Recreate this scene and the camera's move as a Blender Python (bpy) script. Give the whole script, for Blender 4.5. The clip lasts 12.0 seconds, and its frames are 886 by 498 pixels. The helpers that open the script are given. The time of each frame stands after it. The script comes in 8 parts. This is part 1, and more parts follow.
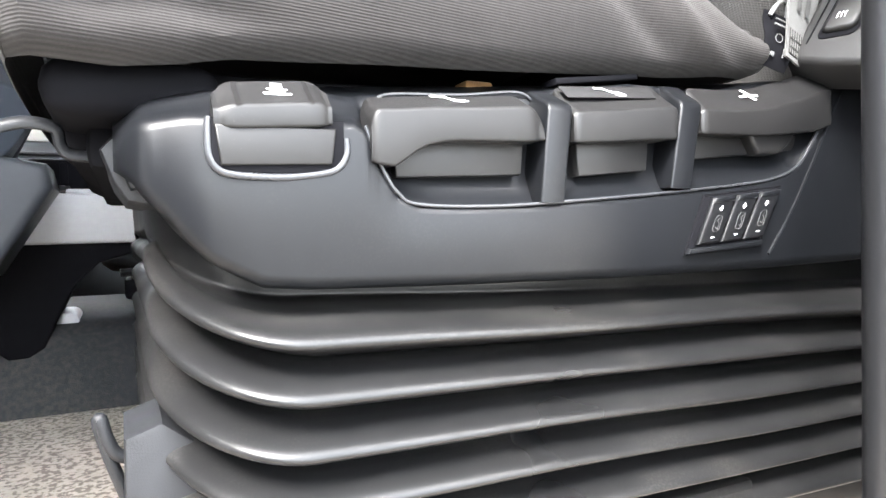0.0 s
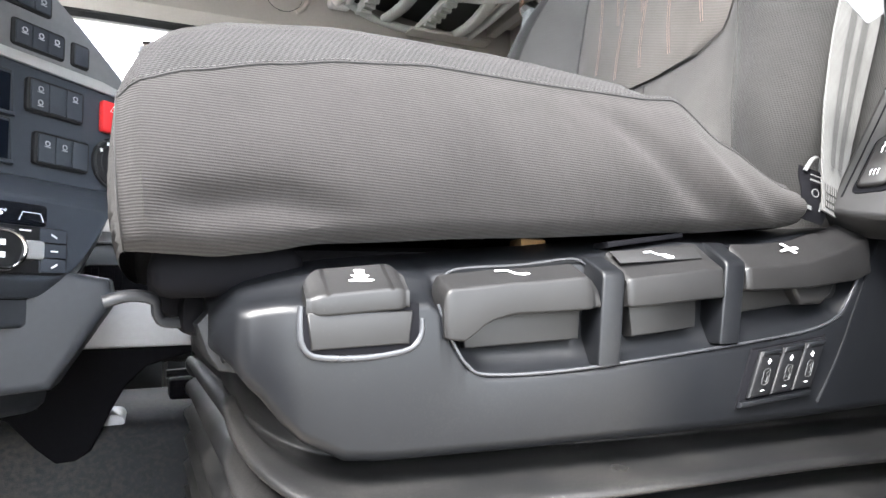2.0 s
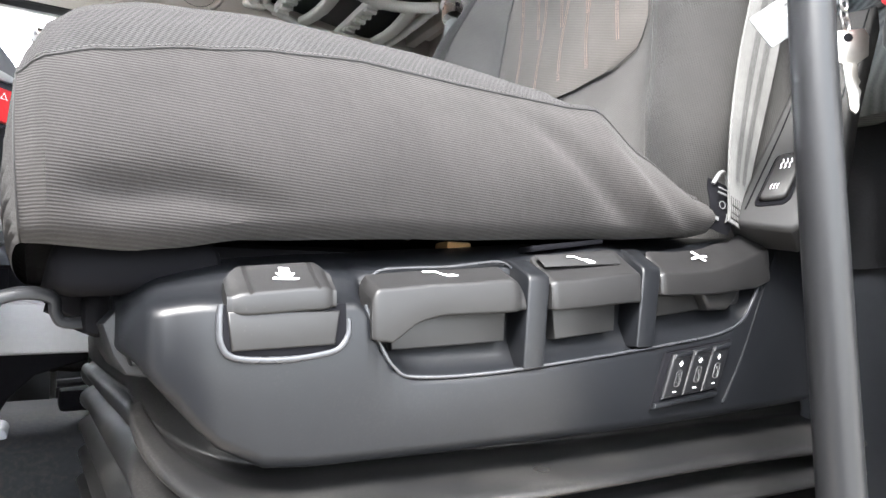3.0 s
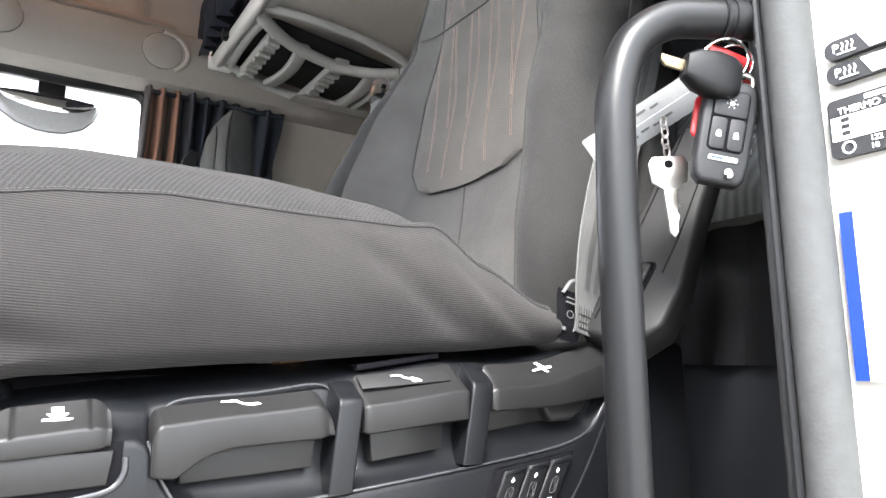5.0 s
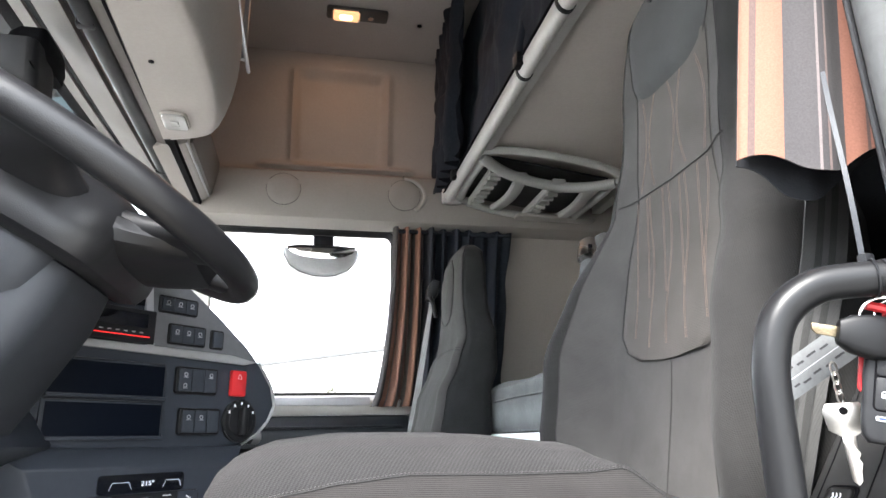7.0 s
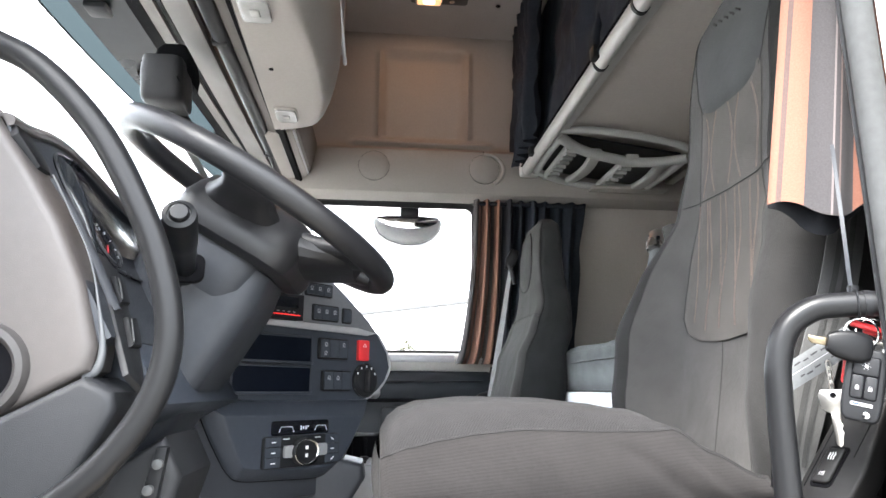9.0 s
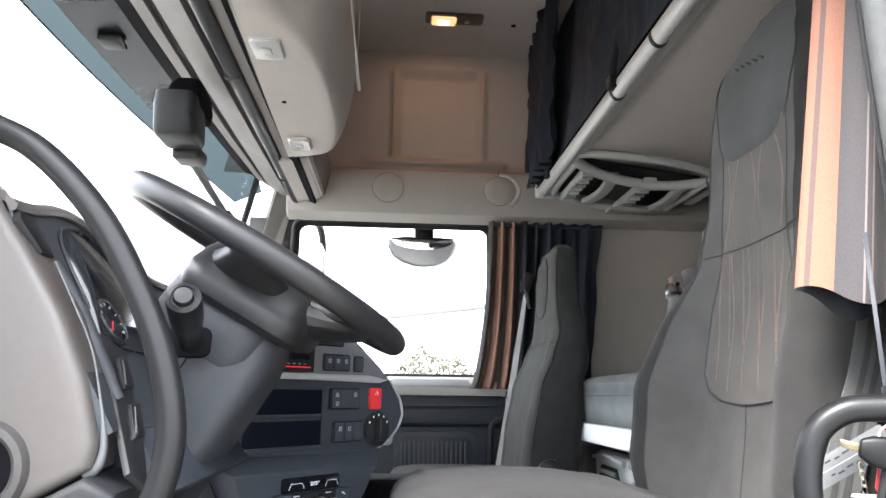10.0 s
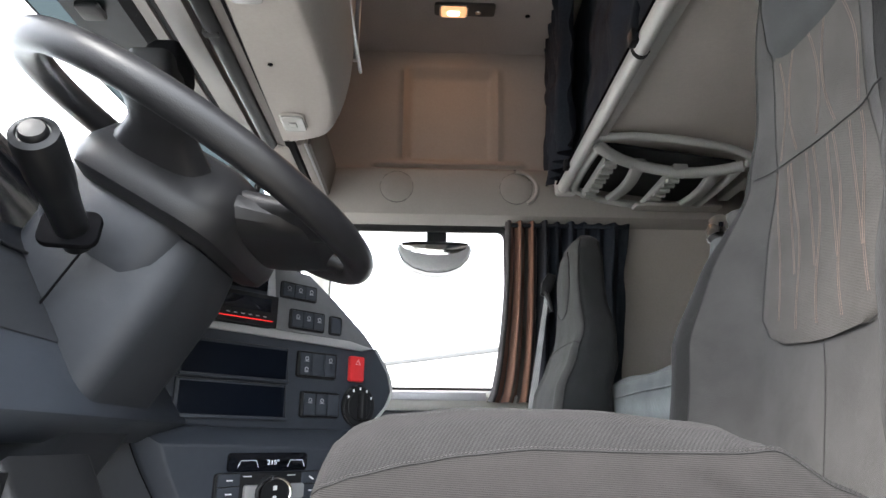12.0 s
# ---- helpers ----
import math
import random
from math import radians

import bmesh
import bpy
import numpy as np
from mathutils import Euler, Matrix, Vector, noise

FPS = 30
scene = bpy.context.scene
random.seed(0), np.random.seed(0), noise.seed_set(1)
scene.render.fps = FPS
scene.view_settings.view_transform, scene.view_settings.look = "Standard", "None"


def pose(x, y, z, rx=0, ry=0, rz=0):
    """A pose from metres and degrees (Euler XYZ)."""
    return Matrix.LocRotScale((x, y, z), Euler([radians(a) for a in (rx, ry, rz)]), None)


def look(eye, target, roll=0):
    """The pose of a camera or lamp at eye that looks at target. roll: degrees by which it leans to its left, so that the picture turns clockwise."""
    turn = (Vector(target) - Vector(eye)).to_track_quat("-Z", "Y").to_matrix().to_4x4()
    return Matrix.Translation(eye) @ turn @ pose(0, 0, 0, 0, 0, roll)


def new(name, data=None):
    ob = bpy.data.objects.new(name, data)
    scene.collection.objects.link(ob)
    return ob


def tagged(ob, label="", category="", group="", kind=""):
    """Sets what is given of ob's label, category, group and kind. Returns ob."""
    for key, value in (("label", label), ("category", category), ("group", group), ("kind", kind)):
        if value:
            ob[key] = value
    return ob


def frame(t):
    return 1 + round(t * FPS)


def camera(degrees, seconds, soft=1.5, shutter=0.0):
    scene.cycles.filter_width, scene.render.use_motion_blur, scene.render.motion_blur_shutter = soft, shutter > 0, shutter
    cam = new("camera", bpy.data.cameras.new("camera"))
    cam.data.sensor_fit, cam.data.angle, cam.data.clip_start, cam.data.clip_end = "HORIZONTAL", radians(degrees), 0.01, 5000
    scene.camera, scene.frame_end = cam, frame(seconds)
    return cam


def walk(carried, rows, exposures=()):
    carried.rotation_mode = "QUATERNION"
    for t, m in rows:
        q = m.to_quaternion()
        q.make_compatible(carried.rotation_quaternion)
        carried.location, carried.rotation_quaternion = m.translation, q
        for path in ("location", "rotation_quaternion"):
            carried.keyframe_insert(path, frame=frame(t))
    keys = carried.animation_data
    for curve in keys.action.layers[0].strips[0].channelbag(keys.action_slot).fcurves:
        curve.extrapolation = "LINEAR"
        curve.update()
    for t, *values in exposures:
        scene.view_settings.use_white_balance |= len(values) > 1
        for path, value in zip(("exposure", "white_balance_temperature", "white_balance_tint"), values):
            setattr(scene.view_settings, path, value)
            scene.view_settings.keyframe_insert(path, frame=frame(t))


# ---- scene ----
cam = camera(68.55, 12.0)
ROWS = [
    (0, 0.0075, 0.0098, 0.3064, 88.14, 1.24, -26.42),
    (0.5, -0.0100, 0.0033, 0.3325, 90.08, 1.12, -25.78),
    (1, 0.0112, -0.0171, 0.3491, 91.90, 1.09, -24.96),
    (1.5, -0.0016, -0.0102, 0.3504, 93.02, 1.02, -24.45),
    (2, -0.0196, -0.0028, 0.3513, 94.61, 0.94, -24.35),
    (2.5, -0.0231, 0.0070, 0.3495, 95.34, 0.54, -31.73),
    (3, -0.0238, 0.0056, 0.3474, 95.35, 0.51, -32.09),
    (3.5, 0.0322, -0.0310, 0.3596, 95.44, 0.37, -31.51),
    (3.7, 0.0484, -0.0425, 0.3615, 95.84, 0.46, -31.40),
    (5.3, 0.0457, -0.0548, 0.4055, 100.33, 0.18, -33.56),
    (5.5, 0.0470, -0.0470, 0.4234, 100.61, 0.52, -33.10),
    (6, 0.0388, -0.0560, 0.4632, 100.83, 0.56, -32.39),
    (6.5, 0.0675, -0.1237, 0.4619, 102.53, 1.27, -24.11),
    (7, 0.0338, -0.1781, 0.4905, 106.36, 1.08, -11.73),
    (7.2, 0.0115, -0.1843, 0.5061, 107.15, 0.73, -9.06),
    (8.8, -0.0393, -0.3687, 0.5130, 102.14, -0.22, -6.02),
    (9, -0.0391, -0.3745, 0.5061, 102.26, -0.29, -5.77),
    (9.5, -0.0429, -0.3808, 0.5068, 102.26, -0.42, -5.06),
    (10, -0.0348, -0.3697, 0.5898, 102.44, -0.60, -4.42),
    (10.5, -0.0496, -0.3701, 0.6183, 102.43, -0.81, -3.80),
    (11, -0.0433, -0.3530, 0.6070, 106.07, -0.86, -3.22),
    (11.5, -0.0047, -0.2926, 0.5550, 106.57, -0.82, -2.76),
    (12, 0.0353, -0.1446, 0.4715, 106.58, -0.45, -1.90),
]
walk(cam, [(t, pose(x, y, z, rx, ry, rz)) for t, x, y, z, rx, ry, rz in ROWS],
     exposures=[(0.0, 4.2), (0.5, 4.4), (1.0, 4.2), (2.0, 3.95), (2.6, 3.85), (3.5, 4.05), (5.3, 3.4), (6.0, 3.25), (6.5, 2.95), (7.0, 3.25), (9.0, 3.28), (9.6, 3.26), (11.0, 3.12), (12.0, 2.95)])

# ---- world and light: bright overcast day ----
world = bpy.data.worlds.new("overcast")
scene.world = world
world.use_nodes = True
wn, wl = world.node_tree.nodes, world.node_tree.links
wn.clear()
sky = wn.new("ShaderNodeTexSky")
sky.sky_type, sky.sun_disc = "NISHITA", False
sky.sun_elevation, sky.sun_rotation = radians(48), radians(225)
bg_sky = wn.new("ShaderNodeBackground")
bg_sky.inputs["Strength"].default_value = 0.05
wl.new(sky.outputs[0], bg_sky.inputs["Color"])
bg_cloud = wn.new("ShaderNodeBackground")
bg_cloud.inputs["Color"].default_value = (0.97, 0.985, 1.0, 1)
# cloud cover that brightens from the horizon to the zenith
where = wn.new("ShaderNodeTexCoord")
height = wn.new("ShaderNodeSeparateXYZ")
wl.new(where.outputs["Generated"], height.inputs[0])
cloud = wn.new("ShaderNodeMapRange")
cloud.inputs["From Min"].default_value, cloud.inputs["From Max"].default_value = 0.0, 1.0
cloud.inputs["To Min"].default_value, cloud.inputs["To Max"].default_value = 0.42, 1.55
wl.new(height.outputs["Z"], cloud.inputs["Value"])
wl.new(cloud.outputs[0], bg_cloud.inputs["Strength"])
wadd = wn.new("ShaderNodeAddShader")
wl.new(bg_sky.outputs[0], wadd.inputs[0])
wl.new(bg_cloud.outputs[0], wadd.inputs[1])
wout = wn.new("ShaderNodeOutputWorld")
wl.new(wadd.outputs[0], wout.inputs["Surface"])

sun = new("sun", bpy.data.lights.new("sun", "SUN"))
sun.data.energy, sun.data.angle, sun.data.color = 2.0, radians(20), (1.0, 0.975, 0.94)
sun.matrix_world = look((-3.4, -3.2, 6.0), (0.2, 0.4, 0.4))


# ---- materials ----
def material(name, color, rough=0.6, metal=0.0, vary=0.12, scale=30.0, bump=0.0, bump_scale=600.0, spec=0.5,
             dust=0.0, dust_color=(0.45, 0.42, 0.38), coat=0.0, dust_from=0.40, dust_to=0.47, dust_scale=900.0, patch_scale=14.0):
    """Principled surface with colour variation at two scales, fine relief and scattered dust."""
    m = bpy.data.materials.new(name)
    m.use_nodes = True
    n, l = m.node_tree.nodes, m.node_tree.links
    p = n["Principled BSDF"]
    p.inputs["Roughness"].default_value, p.inputs["Metallic"].default_value = rough, metal
    p.inputs["Specular IOR Level"].default_value = spec
    p.inputs["Coat Weight"].default_value = coat
    tc = n.new("ShaderNodeTexCoord")
    big, small = n.new("ShaderNodeTexNoise"), n.new("ShaderNodeTexNoise")
    big.inputs["Scale"].default_value, small.inputs["Scale"].default_value = scale * 0.25, scale * 4
    big.inputs["Detail"].default_value = small.inputs["Detail"].default_value = 3
    mix = n.new("ShaderNodeMath")
    mix.operation = "ADD"
    for a in (big, small):
        l.new(tc.outputs["Object"], a.inputs["Vector"])
    l.new(big.outputs["Fac"], mix.inputs[0])
    l.new(small.outputs["Fac"], mix.inputs[1])
    ramp = n.new("ShaderNodeMapRange")
    ramp.inputs["From Min"].default_value, ramp.inputs["From Max"].default_value = 0.6, 1.4
    ramp.inputs["To Min"].default_value, ramp.inputs["To Max"].default_value = 1 - vary, 1 + vary
    l.new(mix.outputs[0], ramp.inputs["Value"])
    col = n.new("ShaderNodeMix")
    col.data_type, col.blend_type = "RGBA", "MULTIPLY"
    col.inputs["Factor"].default_value = 1.0
    col.inputs["A"].default_value = (*color, 1)
    l.new(ramp.outputs[0], col.inputs["B"])
    out = col.outputs["Result"]
    if dust:
        sp = n.new("ShaderNodeTexNoise")
        sp.inputs["Scale"].default_value, sp.inputs["Detail"].default_value = dust_scale, 3
        l.new(tc.outputs["Object"], sp.inputs["Vector"])
        patch = n.new("ShaderNodeTexNoise")
        patch.inputs["Scale"].default_value = patch_scale
        l.new(tc.outputs["Object"], patch.inputs["Vector"])
        both = n.new("ShaderNodeMath")
        both.operation = "MULTIPLY"
        l.new(sp.outputs["Fac"], both.inputs[0])
        l.new(patch.outputs["Fac"], both.inputs[1])
        thr = n.new("ShaderNodeMapRange")
        thr.inputs["From Min"].default_value, thr.inputs["From Max"].default_value = dust_from, dust_to
        thr.inputs["To Min"].default_value, thr.inputs["To Max"].default_value = 0.0, dust
        l.new(both.outputs[0], thr.inputs["Value"])
        dm = n.new("ShaderNodeMix")
        dm.data_type = "RGBA"
        dm.inputs["B"].default_value = (*dust_color, 1)
        l.new(thr.outputs[0], dm.inputs["Factor"])
        l.new(out, dm.inputs["A"])
        out = dm.outputs["Result"]
    l.new(out, p.inputs["Base Color"])
    rr = n.new("ShaderNodeMapRange")
    rr.inputs["From Min"].default_value, rr.inputs["From Max"].default_value = 0.3, 0.7
    rr.inputs["To Min"].default_value, rr.inputs["To Max"].default_value = max(0.02, rough - 0.07), min(1, rough + 0.07)
    l.new(big.outputs["Fac"], rr.inputs["Value"])
    l.new(rr.outputs[0], p.inputs["Roughness"])
    if bump:
        gr = n.new("ShaderNodeTexNoise")
        gr.inputs["Scale"].default_value, gr.inputs["Detail"].default_value = bump_scale, 2
        l.new(tc.outputs["Object"], gr.inputs["Vector"])
        b = n.new("ShaderNodeBump")
        b.inputs["Strength"].default_value, b.inputs["Distance"].default_value = bump, 0.001
        l.new(gr.outputs["Fac"], b.inputs["Height"])
        l.new(b.outputs[0], p.inputs["Normal"])
    return m


def fabric(name, color, second, pitch=0.0016, axes=(0, 0, 1), strength=0.5, rough=0.92, cross=0.0, sheen=0.05, fuzz=0.0):
    """Woven cloth: fine ribs along one axis, an optional crossing set, and thread-to-thread colour change."""
    m = bpy.data.materials.new(name)
    m.use_nodes = True
    n, l = m.node_tree.nodes, m.node_tree.links
    p = n["Principled BSDF"]
    p.inputs["Roughness"].default_value, p.inputs["Specular IOR Level"].default_value = rough, 0.1
    p.inputs["Sheen Weight"].default_value, p.inputs["Sheen Roughness"].default_value = sheen, 0.6
    tc = n.new("ShaderNodeTexCoord")
    waves = []
    for k, ax in enumerate([axes] + ([(axes[1], axes[2], axes[0])] if cross else [])):
        mp = n.new("ShaderNodeVectorMath")
        mp.operation = "DOT_PRODUCT"
        mp.inputs[1].default_value = ax
        l.new(tc.outputs["Object"], mp.inputs[0])
        wob = n.new("ShaderNodeTexNoise")
        wob.inputs["Scale"].default_value = 9.0
        l.new(tc.outputs["Object"], wob.inputs["Vector"])
        sc = n.new("ShaderNodeMath")
        sc.operation = "MULTIPLY_ADD"
        sc.inputs[1].default_value = 2 * math.pi / pitch
        l.new(mp.outputs["Value"], sc.inputs[0])
        wv = n.new("ShaderNodeMath")
        wv.operation = "MULTIPLY"
        wv.inputs[1].default_value = 9.0
        l.new(wob.outputs["Fac"], wv.inputs[0])
        l.new(wv.outputs[0], sc.inputs[2])
        sn = n.new("ShaderNodeMath")
        sn.operation = "SINE"
        l.new(sc.outputs[0], sn.inputs[0])
        waves.append(sn)
    h = waves[0].outputs[0]
    if cross:
        mul = n.new("ShaderNodeMath")
        mul.operation = "MULTIPLY"
        l.new(waves[0].outputs[0], mul.inputs[0])
        l.new(waves[1].outputs[0], mul.inputs[1])
        h = mul.outputs[0]
    big = n.new("ShaderNodeTexNoise")
    big.inputs["Scale"].default_value, big.inputs["Detail"].default_value = 16.0, 4
    l.new(tc.outputs["Object"], big.inputs["Vector"])
    fine = n.new("ShaderNodeTexNoise")
    fine.inputs["Scale"].default_value = 900.0
    l.new(tc.outputs["Object"], fine.inputs["Vector"])
    f = n.new("ShaderNodeMapRange")
    f.inputs["From Min"].default_value, f.inputs["From Max"].default_value = -1.2, 1.2
    l.new(h, f.inputs["Value"])
    ad = n.new("ShaderNodeMath")
    ad.operation = "MULTIPLY_ADD"
    ad.inputs[1].default_value = 0.6
    l.new(fine.outputs["Fac"], ad.inputs[0])
    l.new(f.outputs[0], ad.inputs[2])
    sub = n.new("ShaderNodeMath")
    sub.operation = "SUBTRACT"
    sub.inputs[1].default_value = 0.3
    l.new(ad.outputs[0], sub.inputs[0])
    c = n.new("ShaderNodeMix")
    c.data_type = "RGBA"
    c.inputs["A"].default_value, c.inputs["B"].default_value = (*color, 1), (*second, 1)
    l.new(sub.outputs[0], c.inputs["Factor"])
    r2 = n.new("ShaderNodeMapRange")
    r2.inputs["From Min"].default_value, r2.inputs["From Max"].default_value = 0.3, 0.7
    r2.inputs["To Min"].default_value, r2.inputs["To Max"].default_value = 0.86, 1.14
    l.new(big.outputs["Fac"], r2.inputs["Value"])
    c2 = n.new("ShaderNodeMix")
    c2.data_type, c2.blend_type = "RGBA", "MULTIPLY"
    c2.inputs["Factor"].default_value = 1
    l.new(c.outputs["Result"], c2.inputs["A"])
    l.new(r2.outputs[0], c2.inputs["B"])
    l.new(c2.outputs["Result"], p.inputs["Base Color"])
    b = n.new("ShaderNodeBump")
    b.inputs["Strength"].default_value, b.inputs["Distance"].default_value = strength, 0.0006
    l.new(sub.outputs[0], b.inputs["Height"])
    b2 = n.new("ShaderNodeBump")
    b2.inputs["Strength"].default_value, b2.inputs["Distance"].default_value = 0.35, 0.01
    l.new(big.outputs["Fac"], b2.inputs["Height"])
    l.new(b.outputs[0], b2.inputs["Normal"])
    l.new(b2.outputs[0], p.inputs["Normal"])
    return m


def stripes(name, bands, rough=0.95):
    """Curtain cloth whose stripes run down the cloth: bands are (end along u, colour)."""
    m = bpy.data.materials.new(name)
    m.use_nodes = True
    n, l = m.node_tree.nodes, m.node_tree.links
    p = n["Principled BSDF"]
    p.inputs["Roughness"].default_value, p.inputs["Specular IOR Level"].default_value = rough, 0.15
    p.inputs["Sheen Weight"].default_value = 0.06
    tc = n.new("ShaderNodeTexCoord")
    sx = n.new("ShaderNodeSeparateXYZ")
    l.new(tc.outputs["UV"], sx.inputs[0])
    fr = n.new("ShaderNodeMath")
    fr.operation = "FRACT"
    l.new(sx.outputs["X"], fr.inputs[0])
    ramp = n.new("ShaderNodeValToRGB")
    ramp.color_ramp.interpolation = "CONSTANT"
    el = ramp.color_ramp.elements
    start = 0.0
    for k, (end, color) in enumerate(bands):
        e = el[k] if k < 2 else el.new(start)
        e.position, e.color = start, (*color, 1)
        start = end
    l.new(fr.outputs[0], ramp.inputs[0])
    no = n.new("ShaderNodeTexNoise")
    no.inputs["Scale"].default_value = 700
    l.new(tc.outputs["Object"], no.inputs["Vector"])
    mr = n.new("ShaderNodeMapRange")
    mr.inputs["To Min"].default_value, mr.inputs["To Max"].default_value = 0.75, 1.25
    l.new(no.outputs["Fac"], mr.inputs["Value"])
    c = n.new("ShaderNodeMix")
    c.data_type, c.blend_type = "RGBA", "MULTIPLY"
    c.inputs["Factor"].default_value = 1
    l.new(ramp.outputs[0], c.inputs["A"])
    l.new(mr.outputs[0], c.inputs["B"])
    l.new(c.outputs["Result"], p.inputs["Base Color"])
    b = n.new("ShaderNodeBump")
    b.inputs["Strength"].default_value, b.inputs["Distance"].default_value = 0.4, 0.0006
    l.new(no.outputs["Fac"], b.inputs["Height"])
    l.new(b.outputs[0], p.inputs["Normal"])
    return m


def glass(name, color=(1, 1, 1), rough=0.0, ior=1.03):
    m = bpy.data.materials.new(name)
    m.use_nodes = True
    p = m.node_tree.nodes["Principled BSDF"]
    p.inputs["Base Color"].default_value = (*color, 1)
    p.inputs["Roughness"].default_value, p.inputs["IOR"].default_value = rough, ior
    p.inputs["Transmission Weight"].default_value = 1.0
    return m


def glow(name, color, strength):
    m = bpy.data.materials.new(name)
    m.use_nodes = True
    p = m.node_tree.nodes["Principled BSDF"]
    p.inputs["Base Color"].default_value = (*color, 1)
    p.inputs["Emission Color"].default_value, p.inputs["Emission Strength"].default_value = (*color, 1), strength
    return m


CONSOLE = material("console_plastic", (0.0046, 0.0050, 0.0060), 0.36, spec=0.22, vary=0.14, bump=0.06, bump_scale=2600, dust=0.012, dust_from=0.30, dust_to=0.56)
# grey for trim rings and for highlights painted along the console's edges
EDGE = material("glint_and_trim_edge", (0.024, 0.025, 0.028), 0.30, vary=0.15, scale=80)
HANDLE = material("handle_plastic", (0.0098, 0.0095, 0.0097), 0.42, spec=0.30, vary=0.08, bump=0.10, bump_scale=2600, dust=0.06)
WHEELSKIN = material("wheel_skin", (0.014, 0.014, 0.0155), 0.40, spec=0.36, vary=0.1, bump=0.2, bump_scale=900)
BLACK = material("black_plastic", (0.012, 0.0125, 0.014), 0.45, spec=0.22, vary=0.15, bump=0.15, bump_scale=1200)
# near-black for black parts and for painted shade in gaps and undersides
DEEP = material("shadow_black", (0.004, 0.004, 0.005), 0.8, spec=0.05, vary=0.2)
RUBBER = material("bellows_rubber", (0.0072, 0.0072, 0.0075), 0.33, spec=0.34, vary=0.22, bump=0.05, bump_scale=1800, dust=0.05, dust_from=0.24, dust_to=0.46)
COVER = material("cover_grey", (0.0125, 0.0123, 0.0126), 0.5, spec=0.25, bump=0.10, bump_scale=2600)
SEAL = material("seal_rubber", (0.085, 0.087, 0.088), 0.75, spec=0.2, vary=0.15, bump=0.2, bump_scale=500)
RAIL = material("rail_coating", (0.0095, 0.0098, 0.0107), 0.38, spec=0.24, vary=0.05, scale=8, bump=0.05, bump_scale=1600)
DASH = material("dash_plastic", (0.036, 0.042, 0.053), 0.45, spec=0.28, vary=0.08, bump=0.25, bump_scale=1300)
DASHGREY = material("dash_grey", (0.031, 0.034, 0.040), 0.48, spec=0.30, vary=0.08, bump=0.25, bump_scale=1300)
KNEE = material("knee_plastic", (0.0165, 0.0173, 0.0191), 0.48, spec=0.26, vary=0.08, bump=0.25, bump_scale=1300)
TRIMGREY = material("light_grey_trim", (0.34, 0.34, 0.35), 0.45, vary=0.06, bump=0.15, bump_scale=900)
BEIGE = material("beige_plastic", (0.076, 0.0672, 0.0635), 0.50, vary=0.06, bump=0.22, bump_scale=1000)
BUNKPANEL = material("bunk_panel", (0.44, 0.405, 0.37), 0.7, vary=0.06, bump=0.3, bump_scale=700)
SILLTRIM = material("sill_trim", (0.36, 0.345, 0.315), 0.55, vary=0.06, bump=0.2, bump_scale=900)
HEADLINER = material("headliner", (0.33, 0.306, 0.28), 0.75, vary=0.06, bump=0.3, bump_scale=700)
WALLTRIM = material("wall_trim", (0.335, 0.312, 0.290), 0.65, vary=0.06, bump=0.3, bump_scale=800)
BANDTRIM = material("band_trim", (0.27, 0.251, 0.233), 0.65, vary=0.06, bump=0.3, bump_scale=800)
ROOFTRIM = material("roof_trim", (0.40, 0.365, 0.34), 0.80, vary=0.08, bump=0.3, bump_scale=700)
SILVER = material("silver_paint", (0.50, 0.51, 0.52), 0.35, metal=0.6, vary=0.05)
ALU = material("rail_aluminium", (0.50, 0.49, 0.47), 0.45, metal=0.2, vary=0.06)
STEEL = material("bright_steel", (0.48, 0.46, 0.43), 0.30, metal=1.0, vary=0.12, scale=60)
CHROME = material("chrome", (0.75, 0.75, 0.74), 0.12, metal=1.0, vary=0.05)
WHITEPAINT = material("white_body_paint", (0.80, 0.785, 0.74), 0.30, vary=0.03, coat=0.4)
WHITE = material("white_print", (0.85, 0.86, 0.87), 0.5, vary=0.03)
GREYPRINT = material("grey_print", (0.35, 0.36, 0.38), 0.5, vary=0.03)
INK = material("black_print", (0.012, 0.012, 0.014), 0.5, vary=0.05)
BLUE = material("blue_print", (0.002, 0.024, 0.18), 0.45, vary=0.04)
RED = material("red_plastic", (0.55, 0.025, 0.03), 0.35, vary=0.06)
SCREEN = material("dark_screen", (0.006, 0.007, 0.010), 0.12, vary=0.05)
FLOORMAT = material("floor_mat", (0.46, 0.405, 0.345), 0.75, vary=0.25, scale=60, bump=0.8, bump_scale=130, dust=0.75, dust_color=(0.10, 0.082, 0.065), dust_from=0.24, dust_to=0.29, dust_scale=170.0, patch_scale=175.0)
CARPET = material("tunnel_carpet", (0.026, 0.0275, 0.030), 0.85, spec=0.2, vary=0.2, bump=0.5, bump_scale=700, dust=0.35, dust_color=(0.10, 0.082, 0.065), dust_from=0.20, dust_to=0.42, dust_scale=160.0, patch_scale=4.0)
CUSH_SIDE = fabric("seat_side_cloth", (0.0140, 0.0129, 0.0126), (0.0258, 0.0238, 0.0234), 0.00125, (0.05, 0, 1), 0.35)
CUSH_TOP = fabric("seat_top_cloth", (0.0100, 0.0096, 0.0098), (0.034, 0.0325, 0.0328), 0.0021, (0.7, 0, 0.7), 0.7, cross=1.0, sheen=0.03)
BACK_CLOTH = fabric("backrest_cloth", (0.047, 0.0450, 0.0433), (0.074, 0.071, 0.068), 0.0020, (0, 0.3, 1), 0.4, cross=1.0)
